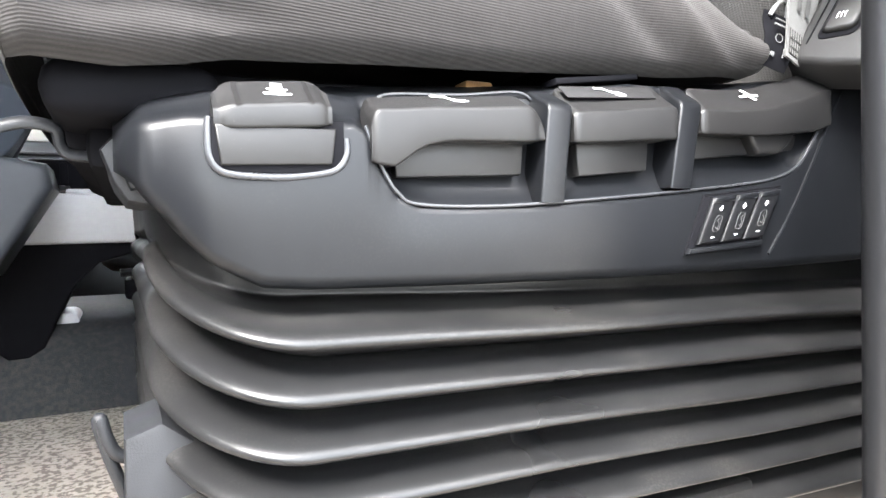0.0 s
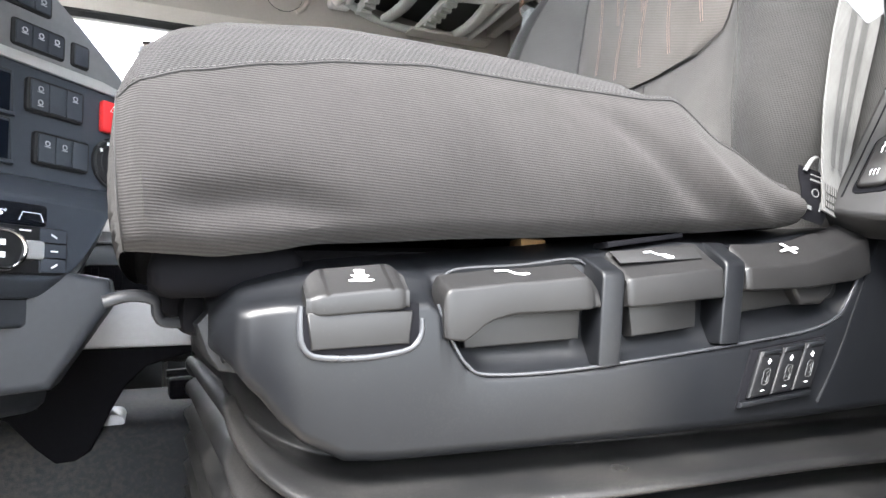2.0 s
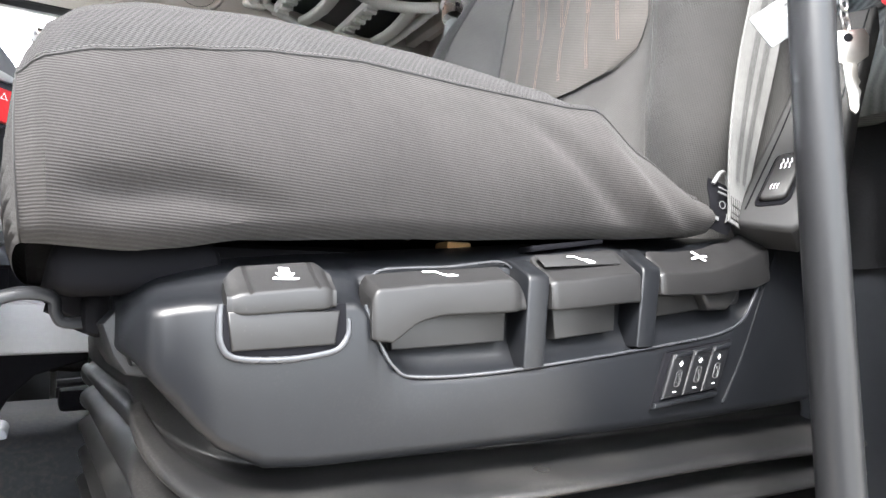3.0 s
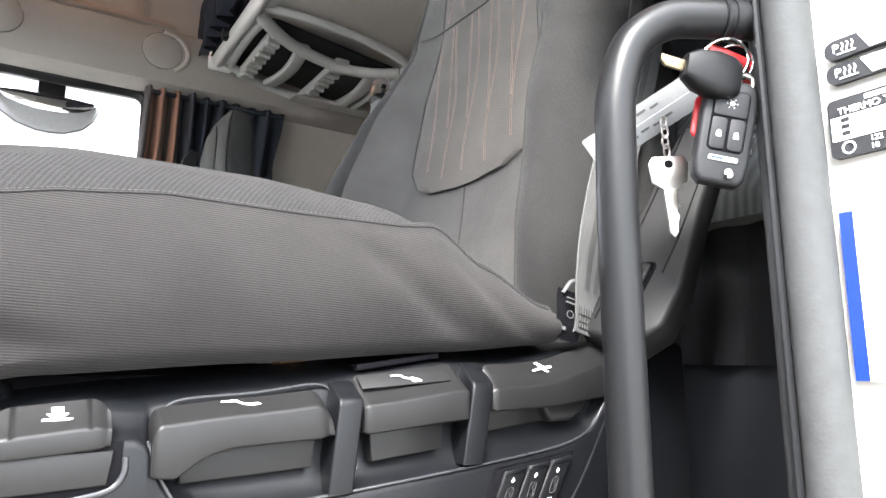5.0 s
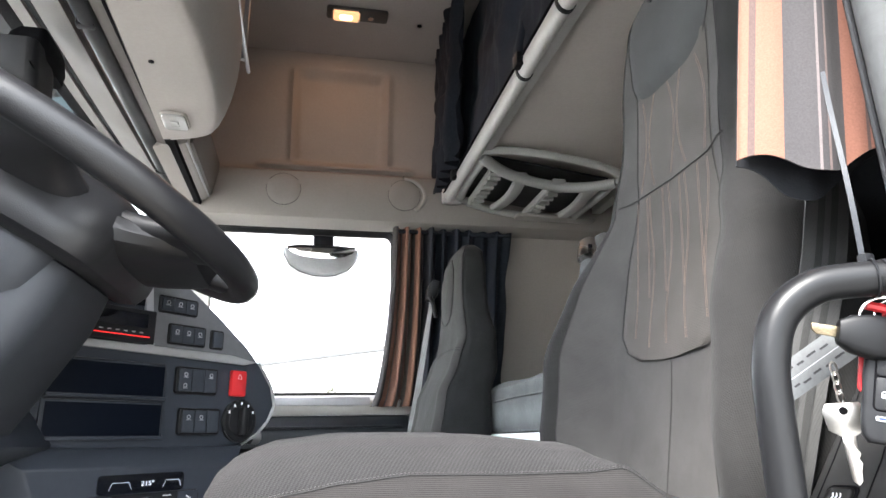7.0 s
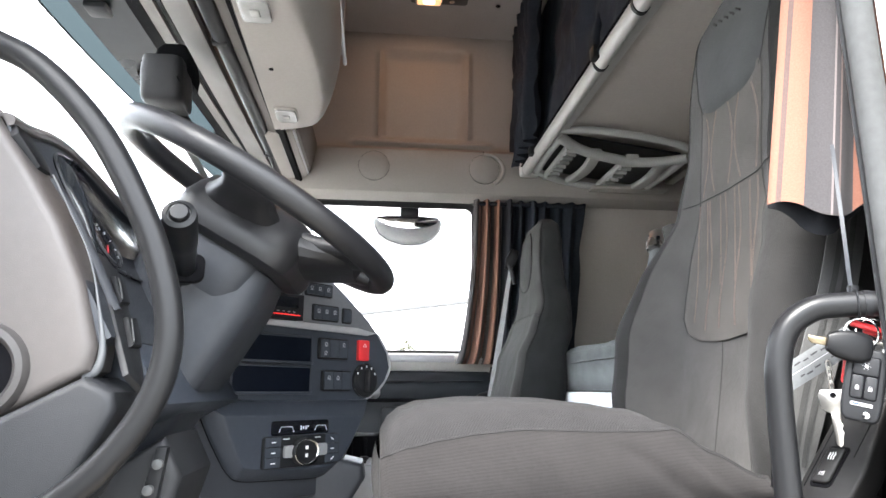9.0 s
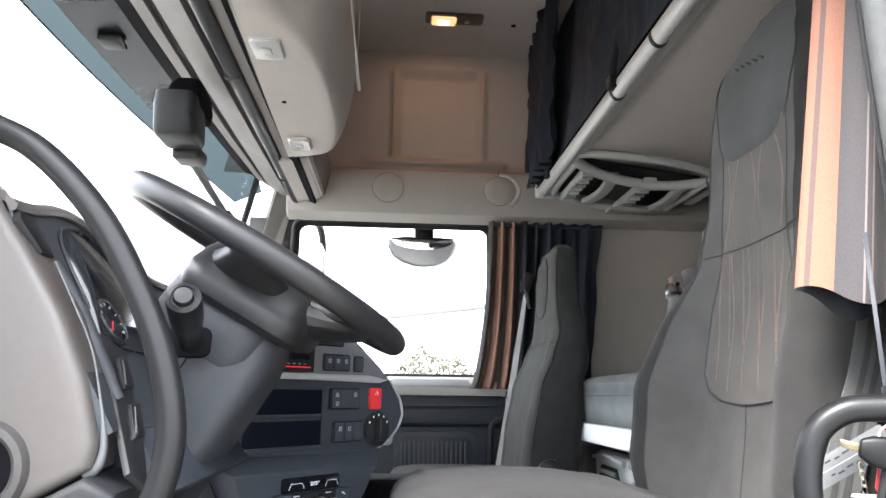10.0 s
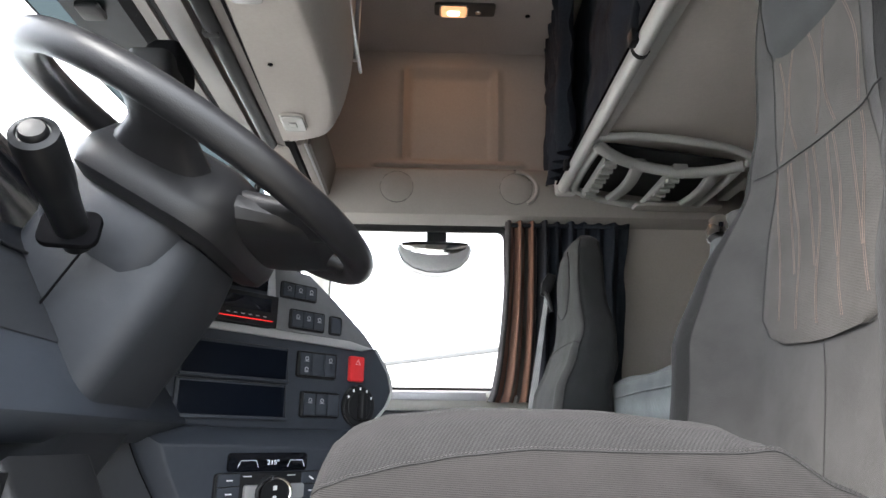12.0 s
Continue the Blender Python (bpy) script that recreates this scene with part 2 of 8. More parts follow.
PANEL_CLOTH = fabric("panel_cloth", (0.060, 0.054, 0.0495), (0.089, 0.082, 0.075), 0.0022, (0, 0.5, 0.8), 0.4, cross=1.0)
PASS_SIDE = fabric("passenger_side_cloth", (0.014, 0.0145, 0.015), (0.027, 0.028, 0.0285), 0.0030, (0.6, 0, 0.8), 0.4, cross=1.0)
BACK_SIDE = fabric("backrest_side_cloth", (0.015, 0.0145, 0.0142), (0.028, 0.0274, 0.0267), 0.0018, (0.6, 0, 0.8), 0.4, cross=1.0)
HEAD_CLOTH = fabric("headrest_cloth", (0.038, 0.039, 0.039), (0.060, 0.062, 0.062), 0.0018, (0, 0.4, 0.8), 0.4, cross=1.0)
PASS_CLOTH = fabric("passenger_cloth", (0.025, 0.0252, 0.0236), (0.046, 0.0465, 0.0436), 0.0035, (0.3, 0.3, 0.9), 0.4, cross=1.0)
MATTRESS = fabric("mattress_cloth", (0.052, 0.057, 0.057), (0.165, 0.176, 0.176), 0.010, (0.5, 0.6, 0.6), 1.0, cross=1.0)
THREAD = material("orange_thread", (0.21, 0.150, 0.120), 0.8, vary=0.1)
SEAM = material("seam_thread", (0.013, 0.0125, 0.0125), 0.9, vary=0.2)
BACKSEAM = material("backrest_seam", (0.026, 0.025, 0.024), 0.9, vary=0.2)
BELT = fabric("belt_webbing", (0.062, 0.062, 0.061), (0.100, 0.100, 0.098), 0.0012, (0.9, -0.5, 0.05), 0.3, sheen=0.1, rough=0.6)
BELTDARK = fabric("belt_dark_band", (0.038, 0.0385, 0.038), (0.062, 0.062, 0.061), 0.0012, (0.5, 0.2, 0.8), 0.4, sheen=0.05, rough=0.6)
BELTWHITE = fabric("passenger_belt", (0.16, 0.16, 0.16), (0.26, 0.26, 0.26), 0.004, (0.9, 0.3, 0.05), 0.4, sheen=0.1, rough=0.6)
NET = material("black_cloth", (0.017, 0.022, 0.031), 0.80, spec=0.2, vary=0.3, bump=0.6, bump_scale=300)
CURTAIN = stripes("striped_curtain", [(0.07, (0.185, 0.092, 0.066)), (0.105, (0.085, 0.060, 0.055)), (0.26, (0.185, 0.092, 0.066)),
                                      (0.46, (0.055, 0.052, 0.054)), (0.475, (0.14, 0.12, 0.12)), (0.515, (0.045, 0.042, 0.044)), (0.53, (0.12, 0.09, 0.085)),
                                      (0.69, (0.042, 0.040, 0.042)), (0.86, (0.185, 0.086, 0.062)), (0.89, (0.08, 0.055, 0.05)), (1.0, (0.185, 0.086, 0.062))])
CURTAIN2 = stripes("striped_curtain_narrow", [(0.12, (0.05, 0.048, 0.048)), (0.22, (0.21, 0.112, 0.080)), (0.26, (0.10, 0.085, 0.08)), (0.38, (0.19, 0.105, 0.078)), (0.44, (0.16, 0.14, 0.12)),
                                              (0.52, (0.20, 0.110, 0.080)), (0.60, (0.07, 0.065, 0.06)), (0.70, (0.20, 0.108, 0.078)), (0.78, (0.03, 0.03, 0.032)), (0.81, (0.15, 0.13, 0.12)), (1.0, (0.018, 0.020, 0.026))])
LINING = material("black_lining", (0.007, 0.008, 0.011), 0.9, vary=0.2, bump=0.4, bump_scale=500)
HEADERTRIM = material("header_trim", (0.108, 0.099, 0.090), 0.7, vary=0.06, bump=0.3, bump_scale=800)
CORD = material("tan_cord", (0.17, 0.145, 0.11), 0.9, vary=0.3, scale=200, bump=0.8, bump_scale=700)
PAPER = material("worn_paper", (0.115, 0.12, 0.124), 0.7, vary=0.15, scale=120)
DOORLINING = material("door_lining", (0.016, 0.019, 0.023), 0.50, spec=0.30, vary=0.08, bump=0.25, bump_scale=1300)
FOAM = material("tan_foam", (0.30, 0.18, 0.085), 0.95, vary=0.2, bump=0.5, bump_scale=300)
GLASS = glass("window_glass")
VISORGLASS = glass("tinted_visor", (0.0007, 0.0012, 0.0013), 0.02, 1.02)
CLEARPLASTIC = material("lamp_lens", (0.30, 0.30, 0.29), 0.18, vary=0.10, scale=300, bump=0.5, bump_scale=260, coat=0.5)
MIRROR = material("mirror_glass", (0.85, 0.87, 0.88), 0.03, metal=1.0, vary=0.02)
LAMPGLOW = glow("lit_lamp", (1.0, 0.50, 0.24), 0.15)
BULBGLOW = glow("lit_bulb", (1.0, 0.80, 0.58), 0.60)
DISPLAY = glow("display_digits", (0.85, 0.90, 1.0), 0.05)
REDGLOW = glow("radio_light", (1.0, 0.03, 0.03), 0.10)
PAVING = material("concrete_paving", (0.17, 0.168, 0.160), 0.9, vary=0.25, scale=3, bump=0.6, bump_scale=60)
LEAF = material("hedge_leaf", (0.036, 0.038, 0.018), 0.9, vary=0.5, scale=4)
HAZE = material("far_cladding", (0.55, 0.56, 0.57), 0.7, vary=0.05)


# ---- mesh helpers ----
def part(name, bm, mat, parent=None, label="", sharp=40):
    me = bpy.data.meshes.new(name)
    bmesh.ops.recalc_face_normals(bm, faces=bm.faces[:])
    bm.to_mesh(me)
    bm.free()
    me.materials.append(mat)
    me.shade_smooth()
    me.set_sharp_from_angle(angle=radians(sharp))
    ob = new(name, me)
    if parent is not None:
        ob.parent = parent
    if label:
        ob["label"] = label
    return ob


def thing(name, label, category, at=(0, 0, 0), group="", kind=""):
    """An Empty at a thing's base; its parts are built in world metres and keep their places."""
    e = new(name)
    e.empty_display_size = 0.02
    return tagged(e, label, category, group, kind)


def box(lo, hi, bevel=0.0, seg=2, bm=None):
    bm = bm or bmesh.new()
    vs = bmesh.ops.create_cube(bm, size=1)["verts"]
    c, s = [(a + b) / 2 for a, b in zip(lo, hi)], [abs(b - a) for a, b in zip(lo, hi)]
    for v in vs:
        v.co = Vector([v.co[k] * s[k] + c[k] for k in range(3)])
    if bevel:
        es = {e for v in vs for e in v.link_edges}
        bmesh.ops.bevel(bm, geom=list(es), offset=bevel, segments=seg, affect="EDGES", profile=0.5)
    return bm


def prism(poly, axis, a, b, bevel=0.0, seg=2, ends=True):
    """A 2D outline drawn out along an axis from a to b; its two rims are rounded."""
    bm = bmesh.new()
    k = "xyz".index(axis)

    def at(p, w):
        q = list(p)
        q.insert(k, w)
        return q
    f = bm.faces.new([bm.verts.new(at(p, a)) for p in poly])
    top = bmesh.ops.extrude_face_region(bm, geom=[f])
    tv = [v for v in top["geom"] if isinstance(v, bmesh.types.BMVert)]
    for v in tv:
        v.co[k] = b
    bmesh.ops.recalc_face_normals(bm, faces=bm.faces[:])
    if bevel:
        es = [e for e in bm.edges if abs(e.verts[0].co[k] - e.verts[1].co[k]) < 1e-9]
        bmesh.ops.bevel(bm, geom=es, offset=bevel, segments=seg, affect="EDGES", profile=0.5, clamp_overlap=True)
    return bm


def smooth_path(points, n=8, closed=False):
    P = [Vector(p) for p in points]
    out = []
    m = len(P)
    for i in range(m if closed else m - 1):
        p0, p1, p2, p3 = (P[(i + k) % m] if closed else P[min(max(i + k, 0), m - 1)] for k in (-1, 0, 1, 2))
        for j in range(n):
            t = j / n
            out.append(0.5 * (2 * p1 + (p2 - p0) * t + (2 * p0 - 5 * p1 + 4 * p2 - p3) * t * t + (3 * p1 - p0 - 3 * p2 + p3) * t ** 3))
    if not closed:
        out.append(P[-1])
    return out


def tube(points, r, n=14, closed=False, bm=None, flat=1.0, up=None, caps=True):
    """A round (or flattened) tube along points; r is a number or a function of the share of the way."""
    bm = bm or bmesh.new()
    P = [Vector(p) for p in points]
    m = len(P)
    rings = []
    last = None
    for i, p in enumerate(P):
        t = ((P[(i + 1) % m] - P[i - 1]) if closed else P[min(i + 1, m - 1)] - P[max(i - 1, 0)]).normalized()
        if up is not None:
            a = Vector(up) - t * t.dot(Vector(up))
        elif last is None:
            a = t.orthogonal()
        else:
            a = last - t * t.dot(last)
        a.normalize()
        last = a
        b = t.cross(a)
        rad = r(i / max(1, m - 1)) if callable(r) else r
        rings.append([bm.verts.new(p + a * (rad * math.cos(2 * math.pi * k / n)) + b * (rad * flat * math.sin(2 * math.pi * k / n))) for k in range(n)])
    for i in range(m if closed else m - 1):
        A, B = rings[i], rings[(i + 1) % m]
        if closed and i == m - 1:
            s = min(range(n), key=lambda q: (A[0].co - B[q].co).length)
            B = B[s:] + B[:s]
        for k in range(n):
            bm.faces.new((A[k], A[(k + 1) % n], B[(k + 1) % n], B[k]))
    if not closed and caps:
        bm.faces.new(rings[0][::-1])
        bm.faces.new(rings[-1])
    return bm


def loft(rings, closed_ring=True, caps=True, bm=None):
    bm = bm or bmesh.new()
    R = [[bm.verts.new(p) for p in ring] for ring in rings]
    n = len(R[0])
    for A, B in zip(R, R[1:]):
        for k in range(n if closed_ring else n - 1):
            bm.faces.new((A[k], A[(k + 1) % n], B[(k + 1) % n], B[k]))
    if caps and closed_ring:
        bm.faces.new(R[0][::-1])
        bm.faces.new(R[-1])
    return bm


def lathe(profile, m=None, n=28, bm=None):
    """Turn (radius, height) pairs about z, then set by the pose m."""
    bm = bm or bmesh.new()
    m = m or Matrix.Identity(4)
    R = [[bm.verts.new(m @ Vector((r * math.cos(2 * math.pi * k / n), r * math.sin(2 * math.pi * k / n), h))) for k in range(n)] for r, h in profile]
    for A, B in zip(R, R[1:]):
        for k in range(n):
            bm.faces.new((A[k], A[(k + 1) % n], B[(k + 1) % n], B[k]))
    for ring in (R[0], R[-1]):
        try:
            bm.faces.new(ring)
        except ValueError:
            pass
    return bm


def sheet(f, nu, nv, thick=0.0, uv=True):
    """A surface f(u, v), u and v from 0 to 1, with uv; given a thickness it becomes a solid sheet."""
    bm = bmesh.new()
    lay = bm.loops.layers.uv.new("UVMap")
    V = [[bm.verts.new(f(i / nu, j / nv)) for j in range(nv + 1)] for i in range(nu + 1)]
    for i in range(nu):
        for j in range(nv):
            fc = bm.faces.new((V[i][j], V[i + 1][j], V[i + 1][j + 1], V[i][j + 1]))
            for lp, (a, b) in zip(fc.loops, ((i, j), (i + 1, j), (i + 1, j + 1), (i, j + 1))):
                lp[lay].uv = (a / nu, b / nv)
    if thick:
        bmesh.ops.recalc_face_normals(bm, faces=bm.faces[:])
        bmesh.ops.solidify(bm, geom=bm.faces[:], thickness=thick)
    return bm


def moved(bm, m):
    bmesh.ops.transform(bm, matrix=m, verts=bm.verts[:])
    return bm


def basis(origin, ex, ey, ez):
    m = Matrix((ex, ey, ez)).transposed().to_4x4()
    m.translation = origin
    return m


def rounded_rect(x0, x1, y0, y1, r, n=5):
    out = []
    for cx, cy, a0 in ((x1 - r, y1 - r, 0), (x0 + r, y1 - r, 90), (x0 + r, y0 + r, 180), (x1 - r, y0 + r, 270)):
        for k in range(n + 1):
            a = radians(a0 + 90 * k / n)
            out.append((cx + r * math.cos(a), cy + r * math.sin(a)))
    return out


def letters(name, text, size, m, mat, parent, depth=0.0003):
    """Raised lettering in the built-in font, as a mesh."""
    cu = bpy.data.curves.new(name, "FONT")
    cu.body, cu.size, cu.extrude, cu.align_x, cu.align_y = text, size, depth, "CENTER", "CENTER"
    tmp = bpy.data.objects.new(name, cu)
    me = bpy.data.meshes.new_from_object(tmp)
    bpy.data.objects.remove(tmp)
    bpy.data.curves.remove(cu)
    me.transform(m)
    me.materials.append(mat)
    ob = new(name, me)
    ob.parent = parent
    return ob


def lerp(a, b, t):
    return a + (b - a) * t


def ease(t):
    t = min(1, max(0, t))
    return t * t * (3 - 2 * t)


def curve_at(table, x):
    """Smoothly joined values: table of (x, value)."""
    if x <= table[0][0]:
        return table[0][1]
    for (a, p), (b, q) in zip(table, table[1:]):
        if x <= b:
            return lerp(p, q, ease((x - a) / (b - a)) * 0.5 + 0.5 * (x - a) / (b - a))
    return table[-1][1]
FLOOR = 0.078


def setting(name, bm, mat, label, category="wall", sharp=40):
    return tagged(part(name, bm, mat, sharp=sharp), label, category, kind="structure")


# ---- floor, walls, roof of the cab ----
setting("floor", box((-0.95, 0.10, FLOOR - 0.05), (1.30, 2.24, FLOOR)), FLOORMAT, "speckled grey-brown rubber mat on the cab floor", "floor")
setting("engine_tunnel", prism([(0.97, FLOOR), (0.99, 0.168), (1.02, 0.193), (1.40, 0.193), (1.43, 0.168), (1.45, FLOOR)], "x", -0.9, 0.62, 0.006),
        CARPET, "dark grey moulded engine tunnel cover between the seats", "tunnel cover")
setting("wall_rear", box((1.25, 0.06, FLOOR), (1.31, 2.30, 2.06)), WALLTRIM, "grey-brown textured rear wall of the sleeper cab")
setting("ceiling", box((-0.75, 0.06, 2.05), (1.31, 2.36, 2.09)), ROOFTRIM, "grey-brown felt headliner of the high roof", "ceiling")

# the driver's door, standing wide open in front of the entry
door = setting("door_2", prism([(-1.12, -0.35), (0.02, -0.35), (0.03, 0.62), (-0.06, 0.80), (-1.10, 0.72)], "x", -0.72, -0.65, 0.015), BLACK, "open cab door with dark inner lining", "door")
part("window_frame", tube(smooth_path([(-0.69, -0.03, 0.80), (-0.69, -0.12, 1.30), (-0.69, -0.35, 1.42), (-0.69, -0.95, 1.40), (-0.69, -1.06, 1.20), (-0.69, -1.08, 0.72)], 6), 0.025, 8), BLACK, door)

# passenger side: wall behind the curtain, shelf band with loudspeakers, panelled upper wall
setting("wall_passenger", box((0.44, 2.20, FLOOR), (1.25, 2.27, 1.30)), WALLTRIM, "grey-brown plastic side wall beside the lower bunk")
setting("wall_front", box((-0.98, 0.10, -0.30), (-0.90, 2.24, 0.60)), DASH, "dark front bulkhead under the windscreen")
band = prism([(2.30, 1.265), (2.17, 1.262), (2.135, 1.285), (2.125, 1.33), (2.122, 1.42), (2.135, 1.465), (2.17, 1.485), (2.30, 1.50)], "x", -0.47, 1.256, 0.012, 3)
setting("trim_shelf_band", band, BANDTRIM, "grey-brown moulded shelf band above the passenger door", "trim")
seam_groove = tube([(0.378, 2.1235, 1.455), (0.378, 2.133, 1.468), (0.378, 2.20, 1.492)], 0.0014, 6)
setting("trim_joint", seam_groove, DEEP, "thin dark joint line in the shelf band", "trim")


def speaker_cover(x):
    m = basis((x, 2.124, 1.388), (1, 0, 0), (0, 0, 1), (0, -1, 0))
    t = thing("speaker_cover", "round grey-brown loudspeaker cover set in the shelf band", "speaker", group="speaker covers")
    part("grille", lathe([(0.0610, -0.004), (0.0610, 0.0015), (0.059, 0.0028), (0.030, 0.0036), (0.0005, 0.004)], m, 40), BANDTRIM, t)
    part("gap_ring", lathe([(0.0622, -0.004), (0.0622, 0.0016), (0.0611, 0.0016), (0.0611, -0.004)], m, 40), BLACK, t)


speaker_cover(-0.070)
speaker_cover(0.378)
setting("trim_speaker_rim", tube([(0.378 + 0.080 * math.cos(a), 2.122, 1.388 + 0.068 * math.sin(a)) for a in [radians(-60 + 6 * k) for k in range(26)]], 0.008, 10),
        WALLTRIM, "raised moulded rim round one loudspeaker cover", "trim")


def upper_wall(u, v):
    """Upper side wall with a shallow pressed panel whose foot runs out to a ledge."""
    x, z = lerp(-0.75, 1.25, u), lerp(1.47, 2.06, v)
    y = 2.30 - 0.05 * ease((z - 1.55) / 0.5)
    fx = ease((x + 0.062) / 0.045) * ease((0.340 - x) / 0.045)
    fz = ease((z - 1.560) / 0.04) * ease((1.990 - z) / 0.05)
    side = max(math.exp(-((x + 0.055) / 0.014) ** 2), math.exp(-((x - 0.333) / 0.014) ** 2)) * fz
    lip = math.exp(-((z - 1.553) / 0.014) ** 2) * ease((x + 0.20) / 0.05) * ease((0.46 - x) / 0.05)
    return (x, y + 0.035 * fx * fz - 0.018 * side - 0.026 * lip - 0.05 * (1 - ease((z - 1.47) / 0.09)), z)


setting("wall_upper_passenger", sheet(upper_wall, 220, 90), WALLTRIM, "grey-brown upper side wall with a pressed panel lit by the reading lamp")
setting("wall_upper_driver", box((-0.75, 0.0, 1.30), (1.31, 0.06, 2.09)), WALLTRIM, "grey-brown upper side wall above the driver door")
setting("wall_upper_front", box((-0.60, 0.0, 1.462), (-0.56, 2.36, 2.09)), WALLTRIM, "grey-brown front wall above the windscreen")

# ---- driver side: pillar with the door seal ----
jamb = prism([(0.425, 0.125), (0.402, 0.112), (0.398, -0.060), (0.46, -0.085), (1.31, -0.085), (1.31, 0.0), (0.47, 0.0), (0.47, 0.125)], "z", -0.55, 1.40, 0.004)
setting("pillar_driver", jamb, WHITEPAINT, "white painted door pillar with labels and a door striker", "pillar")
setting("pillar_lining", prism([(0.43, 0.128), (0.46, 0.175), (0.62, 0.14), (1.25, 0.12), (1.25, 0.0), (0.475, 0.0)], "z", FLOOR, 1.35, 0.004), DASHGREY,
        "black plastic lining behind the driver door pillar", "pillar")
setting("sill_driver", box((-0.55, -0.02, -0.35), (0.47, 0.10, FLOOR - 0.055), 0.01), BLACK, "black door sill below the driver seat", "door sill")
seal_path = smooth_path([(0.392, 0.118, -0.40), (0.392, 0.120, 0.3), (0.392, 0.122, 0.85), (0.380, 0.118, 1.16), (0.32, 0.112, 1.235), (0.1, 0.106, 1.262), (-0.45, 0.10, 1.27)], 10)
SEALDARK = material("door_seal_rubber", (0.052, 0.054, 0.055), 0.75, spec=0.2, vary=0.15, bump=0.2, bump_scale=500)
door_seal = thing("door_seal", "dark grey rubber door seal along the door opening", "door seal", kind="structure")
part("bulb", tube(seal_path, 0.0125, 14), SEALDARK, door_seal)
part("lip", tube([p + Vector((0.010, 0.019, 0.0)) for p in seal_path], 0.0085, 10), SEALDARK, door_seal)
part("cord", tube([p + Vector((0.0165, 0.0255, 0.0)) for p in seal_path if p.z < 0.50], 0.0032, 8), CORD, door_seal, "tan woven cord along the seal")
part("bead", tube([p + Vector((-0.008, 0.0125, 0.0)) for p in seal_path], 0.0022, 8), BLACK, door_seal)
setting("header_driver", box((-0.55, 0.0, 1.27), (0.43, 0.10, 1.33), 0.01), WHITEPAINT, "white painted door frame header", "door frame")
setting("pillar_front_driver", prism([(-0.62, 0.02), (-0.52, 0.0), (-0.50, 0.08), (-0.58, 0.14)], "z", 0.5, 1.44, 0.006), WALLTRIM,
        "grey-brown lining of the front pillar by the driver", "pillar")

# ---- passenger door with window ----
door = thing("door_1", "dark grey passenger door panel with ribbed pocket and beige sill", "door", kind="structure")
part("lower_panel", box((-0.60, 2.19, FLOOR), (0.44, 2.27, 0.575), 0.006), DOORLINING, door)
part("arm_ledge", prism([(2.192, 0.46), (2.150, 0.475), (2.140, 0.515), (2.150, 0.545), (2.175, 0.575), (2.192, 0.578)], "x", -0.58, 0.40, 0.008, 3), DOORLINING, door)
part("ledge_groove", box((-0.50, 2.135, 0.535), (0.37, 2.150, 0.543), 0.002), BLACK, door)
part("sill_trim", prism([(2.27, 0.575), (2.185, 0.579), (2.170, 0.60), (2.170, 0.625), (2.195, 0.648), (2.27, 0.652)], "x", -0.62, 0.44, 0.005, 2), SILLTRIM, door, "beige plastic window sill")
part("sill_plate", box((-0.10, 2.164, 0.612), (0.262, 2.172, 0.640), 0.003), TRIMGREY, door, "light grey strip on the sill")
pocket = part("pocket_frame", prism(rounded_rect(-0.02, 0.30, 0.22, 0.445, 0.03), "y", 2.178, 2.19, 0.004), DOORLINING, door)
part("pocket_panel", prism(rounded_rect(0.0, 0.27, 0.235, 0.425, 0.025), "y", 2.174, 2.180, 0.001), BLACK, door)
rib_bm = prism(rounded_rect(0, 0.007, 0.25, 0.41, 0.003, 2), "y", 2.168, 2.176, 0.001, 1)
rib = part("rib", rib_bm, DASH, door)
for k in range(1, 15):
    r2 = new("rib", rib.data)
    r2.parent, r2.location = door, (k * 0.0175, 0, 0)
rib.location = (0.004, 0, 0)
part("door_edge", box((0.405, 2.172, FLOOR), (0.425, 2.20, 0.60), 0.004), BLACK, door)
part("grab_loop", tube(smooth_path([(0.40, 2.19, 0.20), (0.345, 2.13, 0.24), (0.335, 2.12, 0.40), (0.345, 2.12, 0.475), (0.40, 2.14, 0.495), (0.46, 2.17, 0.50)], 8), 0.011, 12), BLACK, door)

win = thing("window_1", "passenger door window with black rubber frame", "window", kind="structure")
outline = rounded_rect(-0.435, 0.352, 0.645, 1.258, 0.045, 6)
part("window_frame", tube([(x, 2.215, z) for x, z in outline], 0.011, 8, closed=True, flat=1.6), BLACK, win)
part("inner_channel", tube([(x * 1.028 + 0.001, 2.195, (z - 0.95) * 1.045 + 0.95) for x, z in outline], 0.007, 8, closed=True), SEAL, win)
pane = part("pane", prism(outline, "y", 2.226, 2.230), GLASS, win)
pane.visible_shadow = False
for nm, lo, hi in (("jamb_rear", (0.352, 2.20, 0.60), (0.44, 2.27, 1.27)), ("jamb_front", (-0.62, 2.20, 0.60), (-0.478, 2.27, 1.27)), ("jamb_seal", (-0.478, 2.198, 0.60), (-0.438, 2.27, 1.27)), ("jamb_top", (-0.438, 2.20, 1.257), (0.352, 2.27, 1.275))):
    part(nm, box(lo, hi, 0.003), BLACK if nm != "jamb_front" else BEIGE, win)

# ---- windscreen, header and front pillars ----
def screen(u, v):
    y = lerp(0.03, 2.22, u)
    bow = lerp(0.10, 0.02, v) * (1 - ((y - 1.13) / 1.1) ** 2)
    return (lerp(-0.80, -0.612, v) - bow, y, lerp(0.60, 1.450, v))


